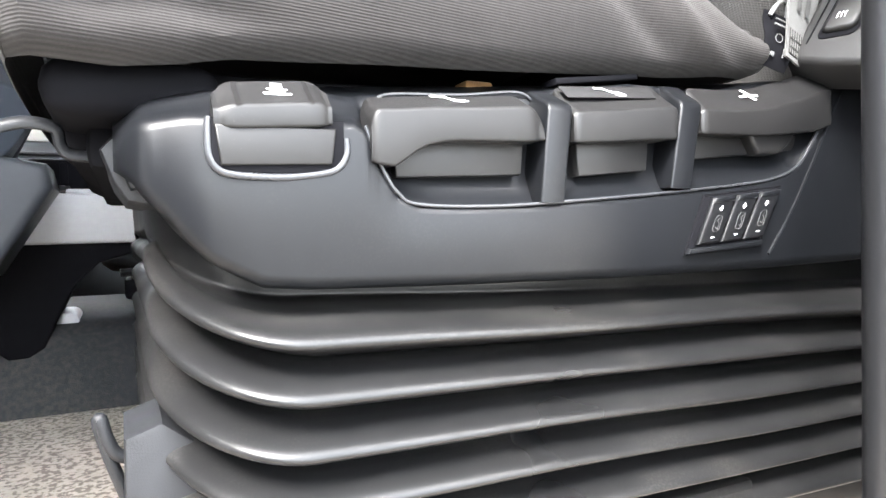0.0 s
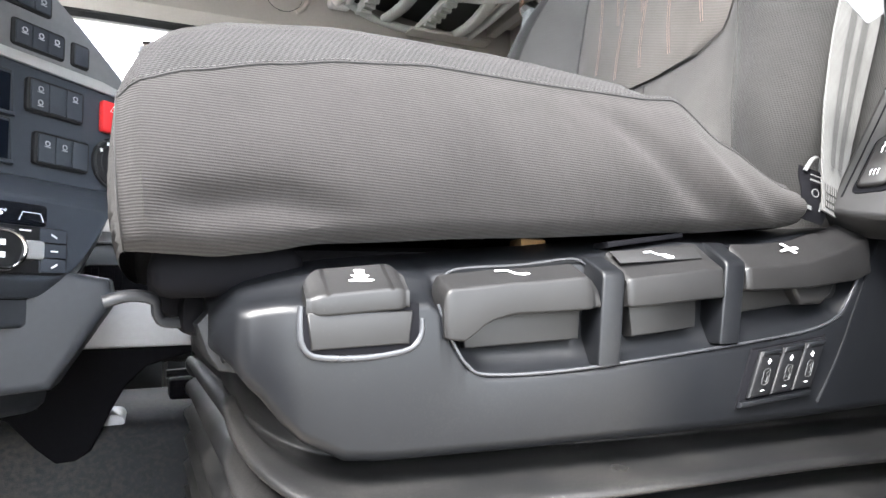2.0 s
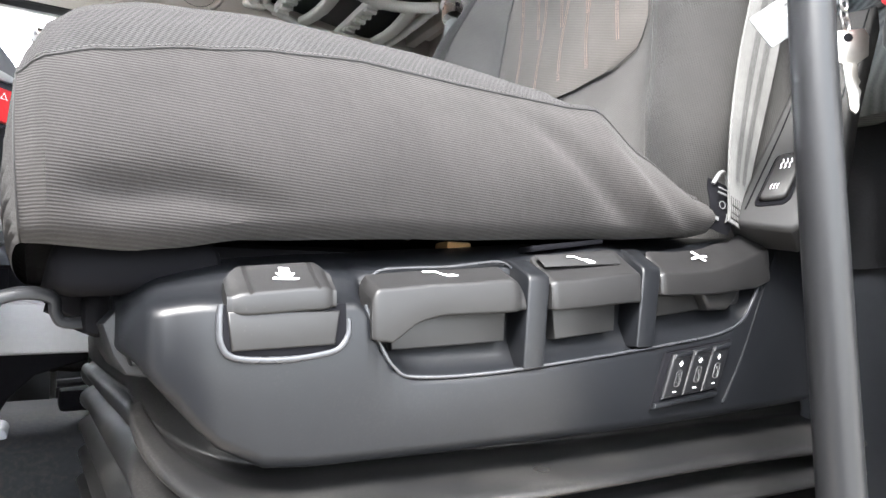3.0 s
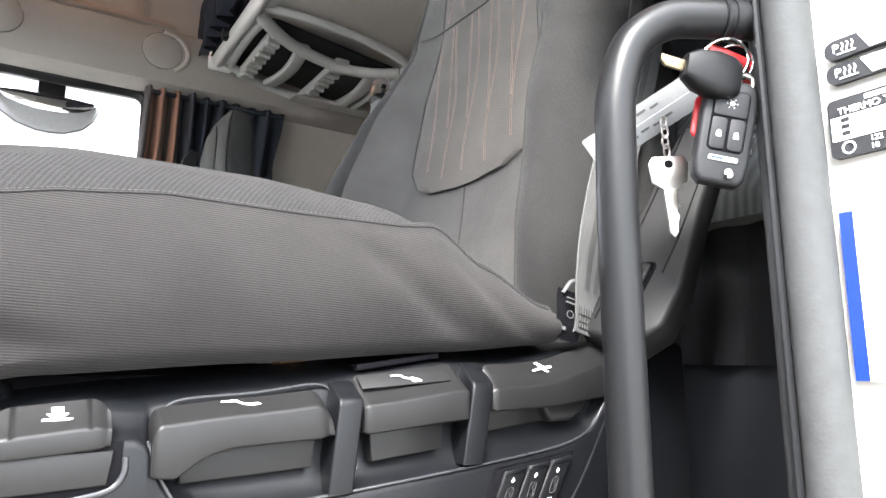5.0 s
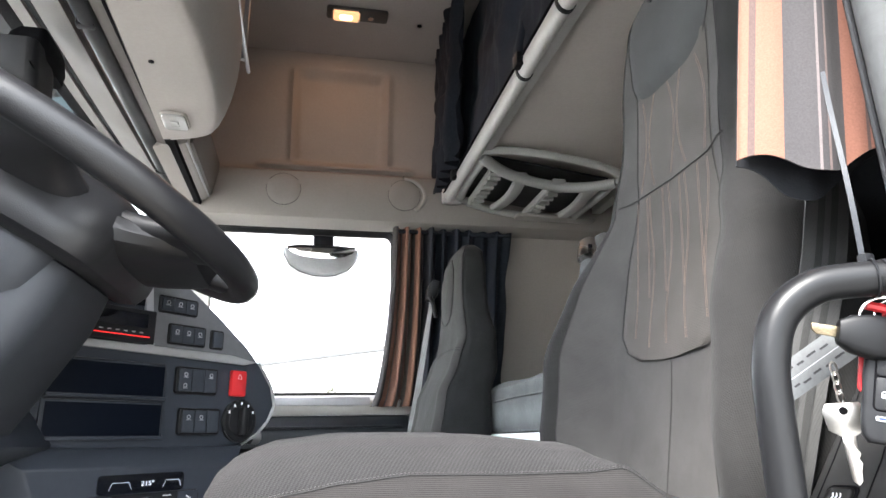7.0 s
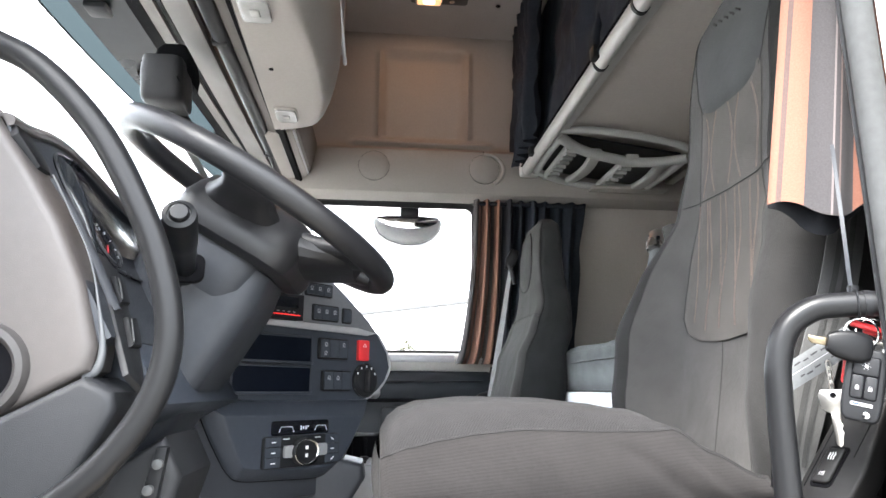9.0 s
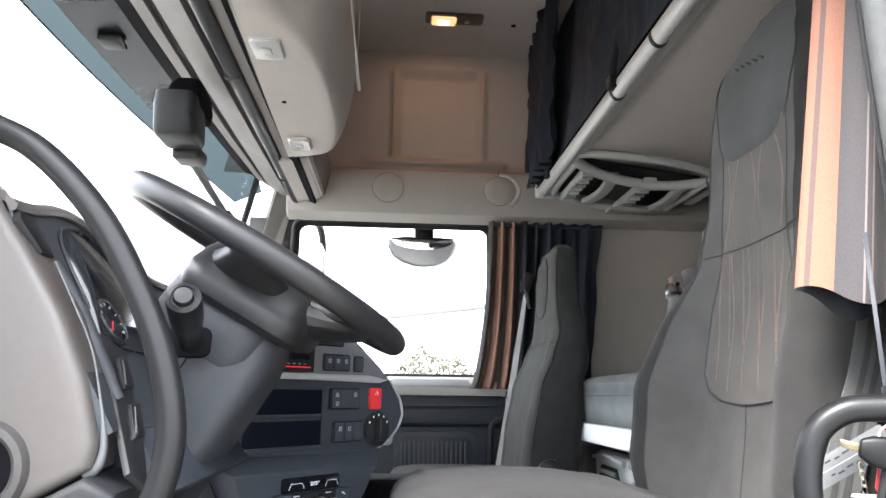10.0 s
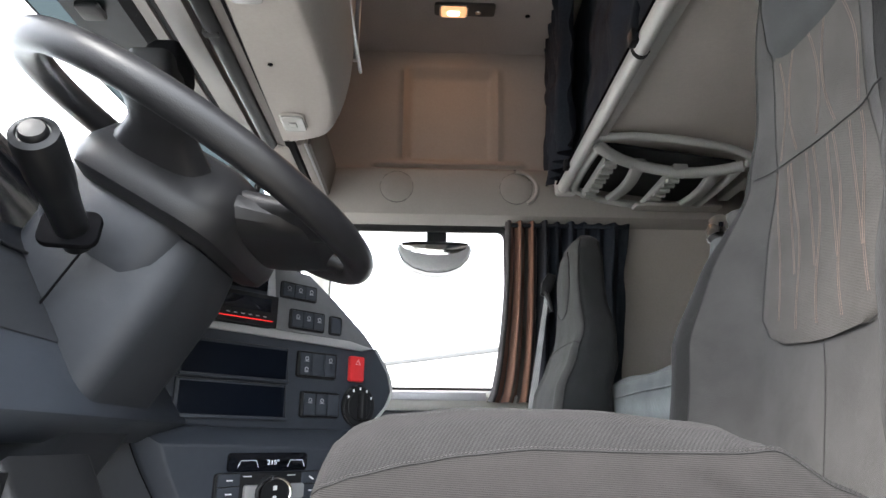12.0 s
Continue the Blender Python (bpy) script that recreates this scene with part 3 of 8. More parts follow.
ws = thing("window_2", "curved windscreen with black border", "windscreen", kind="structure")
g = part("pane", sheet(screen, 40, 8, 0.004), GLASS, ws)
g.visible_shadow = False
part("top_border", tube([Vector(screen(k / 40, 1.0)) + Vector((0.012, 0, -0.004)) for k in range(41)], 0.017, 8), DEEP, ws)
part("bottom_border", tube([Vector(screen(k / 40, 0.0)) + Vector((0.012, 0, 0.004)) for k in range(41)], 0.014, 8), BLACK, ws)
part("side_border", tube([Vector(screen(1.0, k / 10)) + Vector((0.012, -0.010, 0)) for k in range(11)], 0.014, 8), BLACK, ws)
part("side_border", tube([Vector(screen(0.0, k / 10)) + Vector((0.012, 0.010, 0)) for k in range(11)], 0.014, 8), BLACK, ws)
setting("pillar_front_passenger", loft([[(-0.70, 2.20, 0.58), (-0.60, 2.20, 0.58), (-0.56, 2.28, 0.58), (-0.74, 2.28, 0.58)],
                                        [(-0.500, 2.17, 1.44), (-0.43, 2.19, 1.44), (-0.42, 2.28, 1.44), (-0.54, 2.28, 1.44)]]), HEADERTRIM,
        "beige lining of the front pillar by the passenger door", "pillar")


def header_strip(name, x0, x1, z0, z1, mat, label, bulge=0.0):
    def f(u, v):
        y = lerp(0.08, 2.19, u)
        bow = 0.02 * (1 - ((y - 1.13) / 1.1) ** 2) * max(0, (-0.44 - x0) / 0.11)
        x = lerp(x0, x1, v)
        return (x - bow, y, lerp(z0, z1, v) - bulge * math.sin(math.pi * v))
    return setting(name, sheet(f, 40, 8, 0.012), mat, label, "trim")


header_strip("trim_header_seal", -0.646, -0.606, 1.462, 1.452, DEEP, "black rubber seal along the windscreen header")
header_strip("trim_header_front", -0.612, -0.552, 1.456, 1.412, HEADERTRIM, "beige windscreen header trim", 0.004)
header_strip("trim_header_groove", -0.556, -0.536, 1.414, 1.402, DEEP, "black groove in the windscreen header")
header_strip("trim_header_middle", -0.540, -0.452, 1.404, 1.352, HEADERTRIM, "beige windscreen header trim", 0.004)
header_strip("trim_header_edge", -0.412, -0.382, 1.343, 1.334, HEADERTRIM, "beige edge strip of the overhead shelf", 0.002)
header_strip("trim_header_line", -0.386, -0.350, 1.336, 1.322, DEEP, "black joint beside the overhead shelf")
track_pts = [(-0.430, y, 1.333) for y in [0.10 + 0.05 * k for k in range(42)]]
track = thing("curtain_track", "dark grey curtain rail along the windscreen header", "curtain rail")
part("rail", tube(track_pts, 0.0210, 14), BLACK, track)
for yy in (1.09, 1.86):
    part("clip", box((-0.452, yy - 0.010, 1.312), (-0.416, yy + 0.010, 1.330), 0.004), BLACK, track)


# ---- overhead shelf over the windscreen ----
FOOT = smooth_path([(-0.340, 0.10, 0), (-0.338, 0.45, 0), (-0.330, 0.66, 0), (-0.310, 0.79, 0), (-0.252, 0.88, 0), (-0.218, 1.06, 0), (-0.211, 1.30, 0), (-0.226, 1.44, 0), (-0.262, 1.535, 0), (-0.355, 1.580, 0)], 6)
BROWL = smooth_path([(-0.166, 0.10, 0), (-0.166, 0.45, 0), (-0.166, 0.66, 0), (-0.166, 0.79, 0), (-0.166, 0.88, 0), (-0.166, 1.06, 0), (-0.166, 1.30, 0), (-0.176, 1.48, 0), (-0.225, 1.610, 0), (-0.355, 1.660, 0)], 6)


def shelf_ring(w, z, dx=0.0):
    """The shelf's outline between its foot and its upper edge."""
    return [(-0.357, 0.10, z)] + [(lerp(a.x, c.x, w) - dx, lerp(a.y, c.y, w), z + 0.02 * ease((0.75 - a.y) / 0.6)) for a, c in zip(FOOT, BROWL)] + [(-0.357, 1.58 + 0.08 * w, z)]


shelf = thing("overhead_shelf", "beige moulded overhead shelf with lamps above the windscreen", "overhead shelf")
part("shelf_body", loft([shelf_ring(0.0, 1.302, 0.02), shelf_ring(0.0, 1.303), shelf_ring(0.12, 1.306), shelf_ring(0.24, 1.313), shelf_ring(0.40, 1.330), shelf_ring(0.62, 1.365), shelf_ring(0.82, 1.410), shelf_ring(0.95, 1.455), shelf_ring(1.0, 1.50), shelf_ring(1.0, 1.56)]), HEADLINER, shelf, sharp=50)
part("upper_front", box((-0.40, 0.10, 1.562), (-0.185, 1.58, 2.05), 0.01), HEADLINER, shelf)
part("locker_edge", tube([(-0.168, y, 1.565 + 0.006 * math.sin(y * 3)) for y in [0.12 + 0.1 * k for k in range(16)]], 0.006, 8), SILVER, shelf)
part("door_edge", box((-0.190, 1.565, 1.57), (-0.172, 1.586, 2.04), 0.004), TRIMGREY, shelf, "pale edge of the locker door")
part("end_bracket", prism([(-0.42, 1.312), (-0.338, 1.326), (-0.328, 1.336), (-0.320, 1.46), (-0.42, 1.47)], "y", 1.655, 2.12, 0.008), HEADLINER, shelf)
# bracket side facing away from the windows: shade put into a darker colour
part("bracket_side", prism([(-0.3275, 1.346), (-0.318, 1.348), (-0.300, 1.44), (-0.300, 1.47), (-0.3195, 1.47)], "y", 1.69, 2.12, 0.003), HEADERTRIM, shelf, "side of the bracket, its shade put in as a darker olive")
part("end_strip", tube([(-0.330, 1.660, 1.335), (-0.328, 2.115, 1.340)], 0.0042, 8), TRIMGREY, shelf, "pale strip along the bracket")
part("plug", lathe([(0.006, 0.0), (0.006, 0.002), (0.002, 0.003), (0.0005, 0.003)], pose(-0.325, 1.18, 1.302, 180), 14), DEEP, shelf)


def map_lamp(x, y, z, w, d):
    t = thing("map_lamp", "clear ribbed interior lamp, unlit, in the overhead shelf", "lamp", group="overhead lamps")
    o = [(a, b) for a, b in rounded_rect(x - w / 2, x + w / 2, y - d / 2, y + d / 2, 0.014)]
    part("bezel", prism([(lerp(x, a, 1.10), lerp(y, b, 1.07)) for a, b in o], "z", z - 0.006, z + 0.012, 0.003), HEADLINER, t)
    part("lens", prism(o, "z", z - 0.012, z + 0.004, 0.004, 3), CLEARPLASTIC, t)
    part("switch", box((x - w * 0.16, y - d * 0.16, z - 0.015), (x + w * 0.16, y + d * 0.16, z - 0.010), 0.002), CLEARPLASTIC, t)


map_lamp(-0.318, 0.915, 1.306, 0.064, 0.085)
map_lamp(-0.322, 1.455, 1.302, 0.060, 0.085)

# ---- reading lamp in the roof ----
lamp = thing("roof_lamp", "small lit reading lamp with a dark switch plate in the roof", "lamp")
part("plate", prism(rounded_rect(0.060, 0.290, 1.918, 1.985, 0.012), "z", 2.036, 2.052, 0.004), material("lamp_plate", (0.07, 0.065, 0.062), 0.5), lamp)
part("lens", prism(rounded_rect(0.086, 0.180, 1.924, 1.979, 0.010), "z", 2.024, 2.037, 0.004), LAMPGLOW, lamp, "warm glowing lens")
part("lit_bulb", prism(rounded_rect(0.108, 0.156, 1.936, 1.966, 0.010), "z", 2.021, 2.030, 0.003), BULBGLOW, lamp, "bright bulb behind the lens")
part("bezel", tube([(x, y, 2.035) for x, y in rounded_rect(0.082, 0.184, 1.920, 1.983, 0.012)], 0.004, 8, closed=True), CHROME, lamp)
part("switch", lathe([(0.012, 0), (0.011, 0.008), (0.006, 0.010), (0.0005, 0.010)], pose(0.225, 1.952, 2.037, 180), 18), CHROME, lamp)
bulb = new("reading_bulb", bpy.data.lights.new("reading_bulb", "AREA"))
bulb.data.shape, bulb.data.size, bulb.data.size_y, bulb.data.energy, bulb.data.color = "RECTANGLE", 0.09, 0.05, 0.12, (1.0, 0.52, 0.28)
bulb.matrix_world = look((0.133, 1.952, 2.020), (0.133, 2.02, 1.5))
setting("trim_roof_plug", lathe([(0.010, 0), (0.010, 0.003), (0.0005, 0.004)], pose(0.42, 1.99, 2.051, 180), 14), DEEP, "small dark screw plug in the headliner", "trim")
# ---- driver seat ----
SEAT_Y = 0.53


def edge_z(x):
    """Height of the seam along the cushion's side."""
    return curve_at([(-0.0349, 0.4386), (-0.0252, 0.4443), (-0.0057, 0.4509), (0.0292, 0.4583), (0.0632, 0.4638), (0.1069, 0.4678), (0.1846, 0.4662), (0.2380, 0.4662), (0.2642, 0.4684), (0.3030, 0.4444), (0.3526, 0.4209), (0.4176, 0.4049)], x)


CORNER = -0.0334


def cushion_side(x, v):
    """Point of the cushion's outer side: v runs from its lower edge to the seam."""
    zb = curve_at([(-0.0339, 0.3750), (-0.0193, 0.3734), (0.0059, 0.3722), (0.0234, 0.3740), (0.0535, 0.3790), (0.1496, 0.3840), (0.2817, 0.3906), (0.3574, 0.3958), (0.4176, 0.3972)], x)
    e = edge_z(x)
    near = 0.285 + 0.012 * (1 - ease((x - CORNER) / 0.014)) ** 2
    bulge = -0.0125 * math.sin(math.pi * min(1.0, v * 1.02)) ** 0.8
    dent = 0.0050 * math.exp(-((v - lerp(0.26, 0.12, ease((x - 0.02) / 0.05))) / 0.085) ** 2) * ease((x + 0.023) / 0.022) * ease((0.083 - x) / 0.05)
    fold = 0.0042 * math.exp(-((x - 0.194 - 0.10 * (1 - v)) / 0.012) ** 2) * ease(v / 0.3) * ease((0.95 - v) / 0.3) - 0.0034 * math.exp(-((x - 0.243 - 0.09 * (1 - v)) / 0.014) ** 2) * ease((0.8 - v) / 0.3)
    wob = 0.0013 * noise.noise(Vector((x * 14, v * 1.6, 0.4)))
    under = 0.010 * max(0, (0.08 - v) / 0.08) ** 2
    return (x + 0.004 * (1 - v) ** 2 * (1 - ease((x - CORNER) / 0.06)), near + bulge + dent + fold + wob + under, lerp(zb, e, v))


def cushion_top_ring(x):
    e = edge_z(x)
    top = curve_at([(-0.0349, 0.4454), (-0.0310, 0.4598), (-0.0232, 0.4730), (-0.0096, 0.4838), (0.0127, 0.4908), (0.0681, 0.4960), (0.1555, 0.4950), (0.2331, 0.4874), (0.2642, 0.4775), (0.3011, 0.4618), (0.3594, 0.4478), (0.4176, 0.4396)], x)
    tn = lerp(top, e + 0.003, ease((x - 0.238) / 0.05))
    near = cushion_side(x, 1.0)[1]
    half = [(near, e), (near + 0.0020, e + 0.0032), (near + 0.007, lerp(e, tn, 0.34)), (near + 0.016, lerp(e, tn, 0.66)), (near + 0.030, lerp(e, tn, 0.90)), (near + 0.052, tn), (near + 0.11, lerp(tn, top, 0.6)), (near + 0.18, top + 0.003), (SEAT_Y, top + 0.003)]
    return [(x, y, z - 0.022 * ease((y - SEAT_Y + 0.06) / 0.22) * ease((0.33 - x) / 0.10)) for y, z in half + [(2 * SEAT_Y - y, z) for y, z in half[::-1][1:]]]


seat = thing("driver_chair", "dark grey cloth driver seat with stitched backrest and control console", "seat")
xs = [CORNER, -0.0325, -0.031, -0.028, -0.024, -0.019] + [-0.0135 + 0.006 * k for k in range(63)]
vs = [k / 26 for k in range(27)]
side_rows = [[cushion_side(x, v) for v in vs] for x in xs]
cushion = part("cushion", loft(side_rows, closed_ring=False), CUSH_SIDE, seat, "grey-brown ribbed cloth cushion side")
part("far_side", loft([[(x, 2 * SEAT_Y - y, z - 0.022 * v * ease((0.33 - x) / 0.10)) for (x, y, z), v in zip(row, vs)] for row in side_rows], closed_ring=False), CUSH_SIDE, cushion)
part("cushion_top", loft([cushion_top_ring(x) for x in xs], closed_ring=False), CUSH_TOP, cushion, "grey woven seat surface")


def cushion_front(u, v):
    a, c = Vector(cushion_side(CORNER, v)), Vector(cushion_side(CORNER, v))
    c.y = 2 * SEAT_Y - c.y
    p = a.lerp(c, u)
    w = math.sin(math.pi * u)
    return (p.x - 0.010 * w ** 0.55 * (0.45 + 0.55 * math.sin(math.pi * min(1, v * 0.9 + 0.12))) - 0.0008 * math.sin(v * 95) * min(1, w * 6) * (1 - v), p.y, p.z + 0.004 * w * v - 0.022 * v * ease((p.y - SEAT_Y + 0.06) / 0.22))


part("front_panel", sheet(cushion_front, 40, 40), CUSH_TOP, cushion)
rear = side_rows[-1] + cushion_top_ring(xs[-1])[1:-1] + [(x, 2 * SEAT_Y - y, z) for x, y, z in side_rows[-1][::-1]]
part("rear_panel", loft([rear, [(x + 0.006, lerp(SEAT_Y, y, 0.985), lerp(0.41, z, 0.93)) for x, y, z in rear]]), CUSH_SIDE, cushion)
# near-black underside, its shade put into the colour
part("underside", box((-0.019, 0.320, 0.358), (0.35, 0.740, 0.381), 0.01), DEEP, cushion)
part("seam", tube([(x, cushion_side(x, 1.0)[1] - 0.0002, edge_z(x)) for x in xs], 0.0006, 6), SEAM, cushion)
thread = bmesh.new()
for k in range(112):
    x = CORNER + 0.006 + 0.0026 * k
    tube([(q, cushion_side(q, 1.0)[1] + 0.0006, edge_z(q) + 0.0016) for q in (x, x + 0.0008, x + 0.0015)], 0.00024, 4, bm=thread)
part("stitching", thread, material("grey_thread", (0.045, 0.043, 0.042), 0.8, vary=0.2), cushion, "grey stitches along the seam")
part("corner_seam", tube([Vector(cushion_side(CORNER, v)) + Vector((-0.0001, 0, 0)) for v in vs], 0.0004, 6), SEAM, cushion)


# backrest, described by a front surface over width and height
def back_half(z):
    return curve_at([(0.38, 0.225), (0.48, 0.243), (0.60, 0.245), (0.68, 0.232), (0.75, 0.198), (0.80, 0.170), (0.88, 0.157), (1.05, 0.153), (1.12, 0.138), (1.17, 0.103), (1.198, 0.045)], z)


def back_x(y, z):
    """Distance from the cab's front of the backrest's face; y is counted from its middle."""
    xc = curve_at([(0.38, 0.425), (0.577, 0.455), (0.807, 0.488), (0.976, 0.503), (1.10, 0.518), (1.198, 0.56)], z)
    b = curve_at([(0.38, 0.05), (0.50, 0.085), (0.60, 0.085), (0.70, 0.058), (0.80, 0.018), (0.9, 0.004), (1.2, 0.0)], z)
    a = min(1.0, abs(y) / back_half(z))
    return xc - b * ease((a - 0.48) / 0.42) + 0.030 * max(0, (a - 0.72) / 0.28) ** 2.5


def backrest(parent, y0, mats):
    cloth, dark, panel = mats
    zs = [0.38 + 0.012 * k for k in range(68)] + [1.193, 1.198]
    lim = 0.76

    def P(y, z, off=0.0):
        return (back_x(y, z) - off, y0 + y, z)

    zz = [z for z in zs if z <= 1.198]
    body = part("backrest", loft([[P(back_half(z) * lim * (2 * k / 28 - 1), z) for k in range(29)] for z in zz], closed_ring=False), cloth, parent)
    rings = []
    for z in zz:
        w = back_half(z)
        xb = max(back_x(0, z), back_x(w * lim, z)) + curve_at([(0.38, 0.10), (0.9, 0.10), (1.1, 0.085), (1.198, 0.02)], z)
        half = [(back_x(w * a, z), w * a) for a in (lim, 0.82, 0.88, 0.93)] + [(lerp(back_x(w * lim, z), xb, 0.18), w * 1.0), (lerp(back_x(w * lim, z), xb, 0.5), w * 1.01), (lerp(back_x(w * lim, z), xb, 0.85), w * 0.95), (xb, w * 0.78), (xb + 0.01, 0.0)]
        ring = half + [(x, -y) for x, y in half[::-1][1:]]
        rings.append([(x, y0 + y, z) for x, y in ring])
    part("back_shell", loft(rings, closed_ring=False), dark, body)
    part("side_seam", tube([P(-back_half(z) * 0.76, z, 0.0010) for z in zz[2:-6]], 0.0006, 6), BACKSEAM, body)
    part("side_seam", tube([P(back_half(z) * 0.76, z, 0.0010) for z in zz[2:-6]], 0.0006, 6), BACKSEAM, body)

    def half_panel(z):
        return curve_at([(0.578, 0.02), (0.583, 0.075), (0.595, 0.105), (0.62, 0.122), (0.71, 0.116), (0.81, 0.090), (0.95, 0.088)], z)

    pz = [0.578, 0.580, 0.583, 0.588, 0.595, 0.605] + [0.62 + 0.015 * k for k in range(25)]
    mid = -0.010
    ins = part("stitched_panel", loft([[P(mid + half_panel(z) * (k / 8 - 1), z, 0.0035 if 0 < k < 16 else 0.0) for k in range(17)] for z in pz], closed_ring=False), panel, body)
    edge = [P(mid - half_panel(z), z, 0.002) for z in pz[::-1]] + [P(mid + half_panel(z), z, 0.002) for z in pz]
    part("piping", tube(edge, 0.0006, 6), BACKSEAM, ins)
    part("cross_seam", tube([P(mid + 0.128 * (k / 12 - 1), 0.806 + 0.004 * abs(k / 12 - 1), 0.0045) for k in range(25)], 0.0011, 6), BACKSEAM, ins)
    part("lower_seam", tube([P(mid, 0.40 + 0.0059 * k, 0.0008) for k in range(31)], 0.0007, 6), BACKSEAM, body)

    # stitched lines: short threads laid one behind another
    def line(fy, z0, z1):
        bm = bmesh.new()
        z = z0
        while z < z1:
            a, b = P(fy(z), z, 0.0048), P(fy(z + 0.0028), z + 0.0028, 0.0048)
            for o in (-0.0014, 0.0014):
                tube([Vector(a) + Vector((0, o, 0)), Vector(b) + Vector((0, o, 0))], 0.00027, 4, bm=bm)
            z += 0.0034
        return part("stitching", bm, THREAD, ins, "orange decorative stitching")

    for k in range(5):
        c = mid + (k - 2) * 0.040

        def low(z, c=c, k=k):
            return c + (0.010 if k % 2 else 0.004) * ease((z - 0.68) / 0.12) + 0.004 * math.sin(z * 30 + k)

        def low2(z, c=c, k=k):
            return c + 0.040 * ease((z - 0.62) / 0.18) * 0.45 + 0.003

        def high(z, c=c, k=k):
            return lerp(c * 0.95, c * 0.82, (z - 0.81) / 0.14) + 0.014 * math.sin((z - 0.81) * 22) * (1 if k % 2 else -1)

        line(low, 0.596 if abs(k - 2) < 2 else 0.612, 0.802)
        if k < 4:
            line(low2, 0.66, 0.802)
        line(high, 0.815, 0.950)

    def half_head(z):
        return curve_at([(0.945, 0.020), (0.952, 0.060), (0.968, 0.084), (1.0, 0.097), (1.07, 0.112), (1.12, 0.106), (1.16, 0.080), (1.182, 0.03)], z)

    hz = [0.945, 0.948, 0.952, 0.96, 0.968] + [0.98 + 0.012 * k for k in range(17)]
    head = part("headrest_pad", loft([[P(-0.006 + half_head(z) * (k / 8 - 1), z, 0.009 * (1 - (k / 8 - 1) ** 6) * ease((z - 0.94) / 0.03) + 0.0005) for k in range(17)] for z in hz], closed_ring=False), HEAD_CLOTH, body)
    part("pad_seam", tube([P(-0.006 - half_head(z), z, 0.0015) for z in hz[::-1]] + [P(-0.006 + half_head(z), z, 0.0015) for z in hz], 0.0009, 6), BACKSEAM, head)
    for k in range(5):
        part("embossed_bar", tube([P(-0.05 + 0.018 * k, 1.085 + 0.004 * k, 0.0095), P(-0.038 + 0.018 * k, 1.094 + 0.004 * k, 0.0095)], 0.002, 6), dark, head)
    return body


backrest(seat, SEAT_Y, (BACK_CLOTH, BACK_SIDE, PANEL_CLOTH))

# folded armrest at the inner side
arm = part("armrest", loft([[(0.505 + a, 0.775 + b, z) for a, b in rounded_rect(0, 0.075, 0, 0.065, 0.022, 4)] for z in (0.56, 0.58, 0.74, 0.80)] +
                           [[(0.515 + a * 0.75, 0.785 + b * 0.7, 0.822) for a, b in rounded_rect(0, 0.075, 0, 0.065, 0.022, 4)]]), BACK_CLOTH, seat)
PIV = basis((0.476, 0.770, 0.782), (0, 0.9, -0.43), (-0.95, 0, 0), (0.3, 0.43, 0.85))
part("pivot", moved(lathe([(0.006, -0.022), (0.0150, -0.020), (0.0165, -0.012), (0.0165, 0.006), (0.0140, 0.010), (0.0140, 0.020), (0.010, 0.024), (0.0005, 0.024)], None, 20), PIV), STEEL, arm, "bright metal pivot")
part("pivot_slot", moved(box((-0.0170, -0.004, -0.010), (-0.0150, 0.004, 0.000), 0.001), PIV), DEEP, arm)
part("pivot_stem", tube([(0.474, 0.766, 0.765), (0.468, 0.764, 0.735), (0.462, 0.762, 0.690)], lambda t: 0.010 + 0.003 * t, 10), SEAL, arm)

# ---- control console along the seat's outer side ----
YF = 0.2685


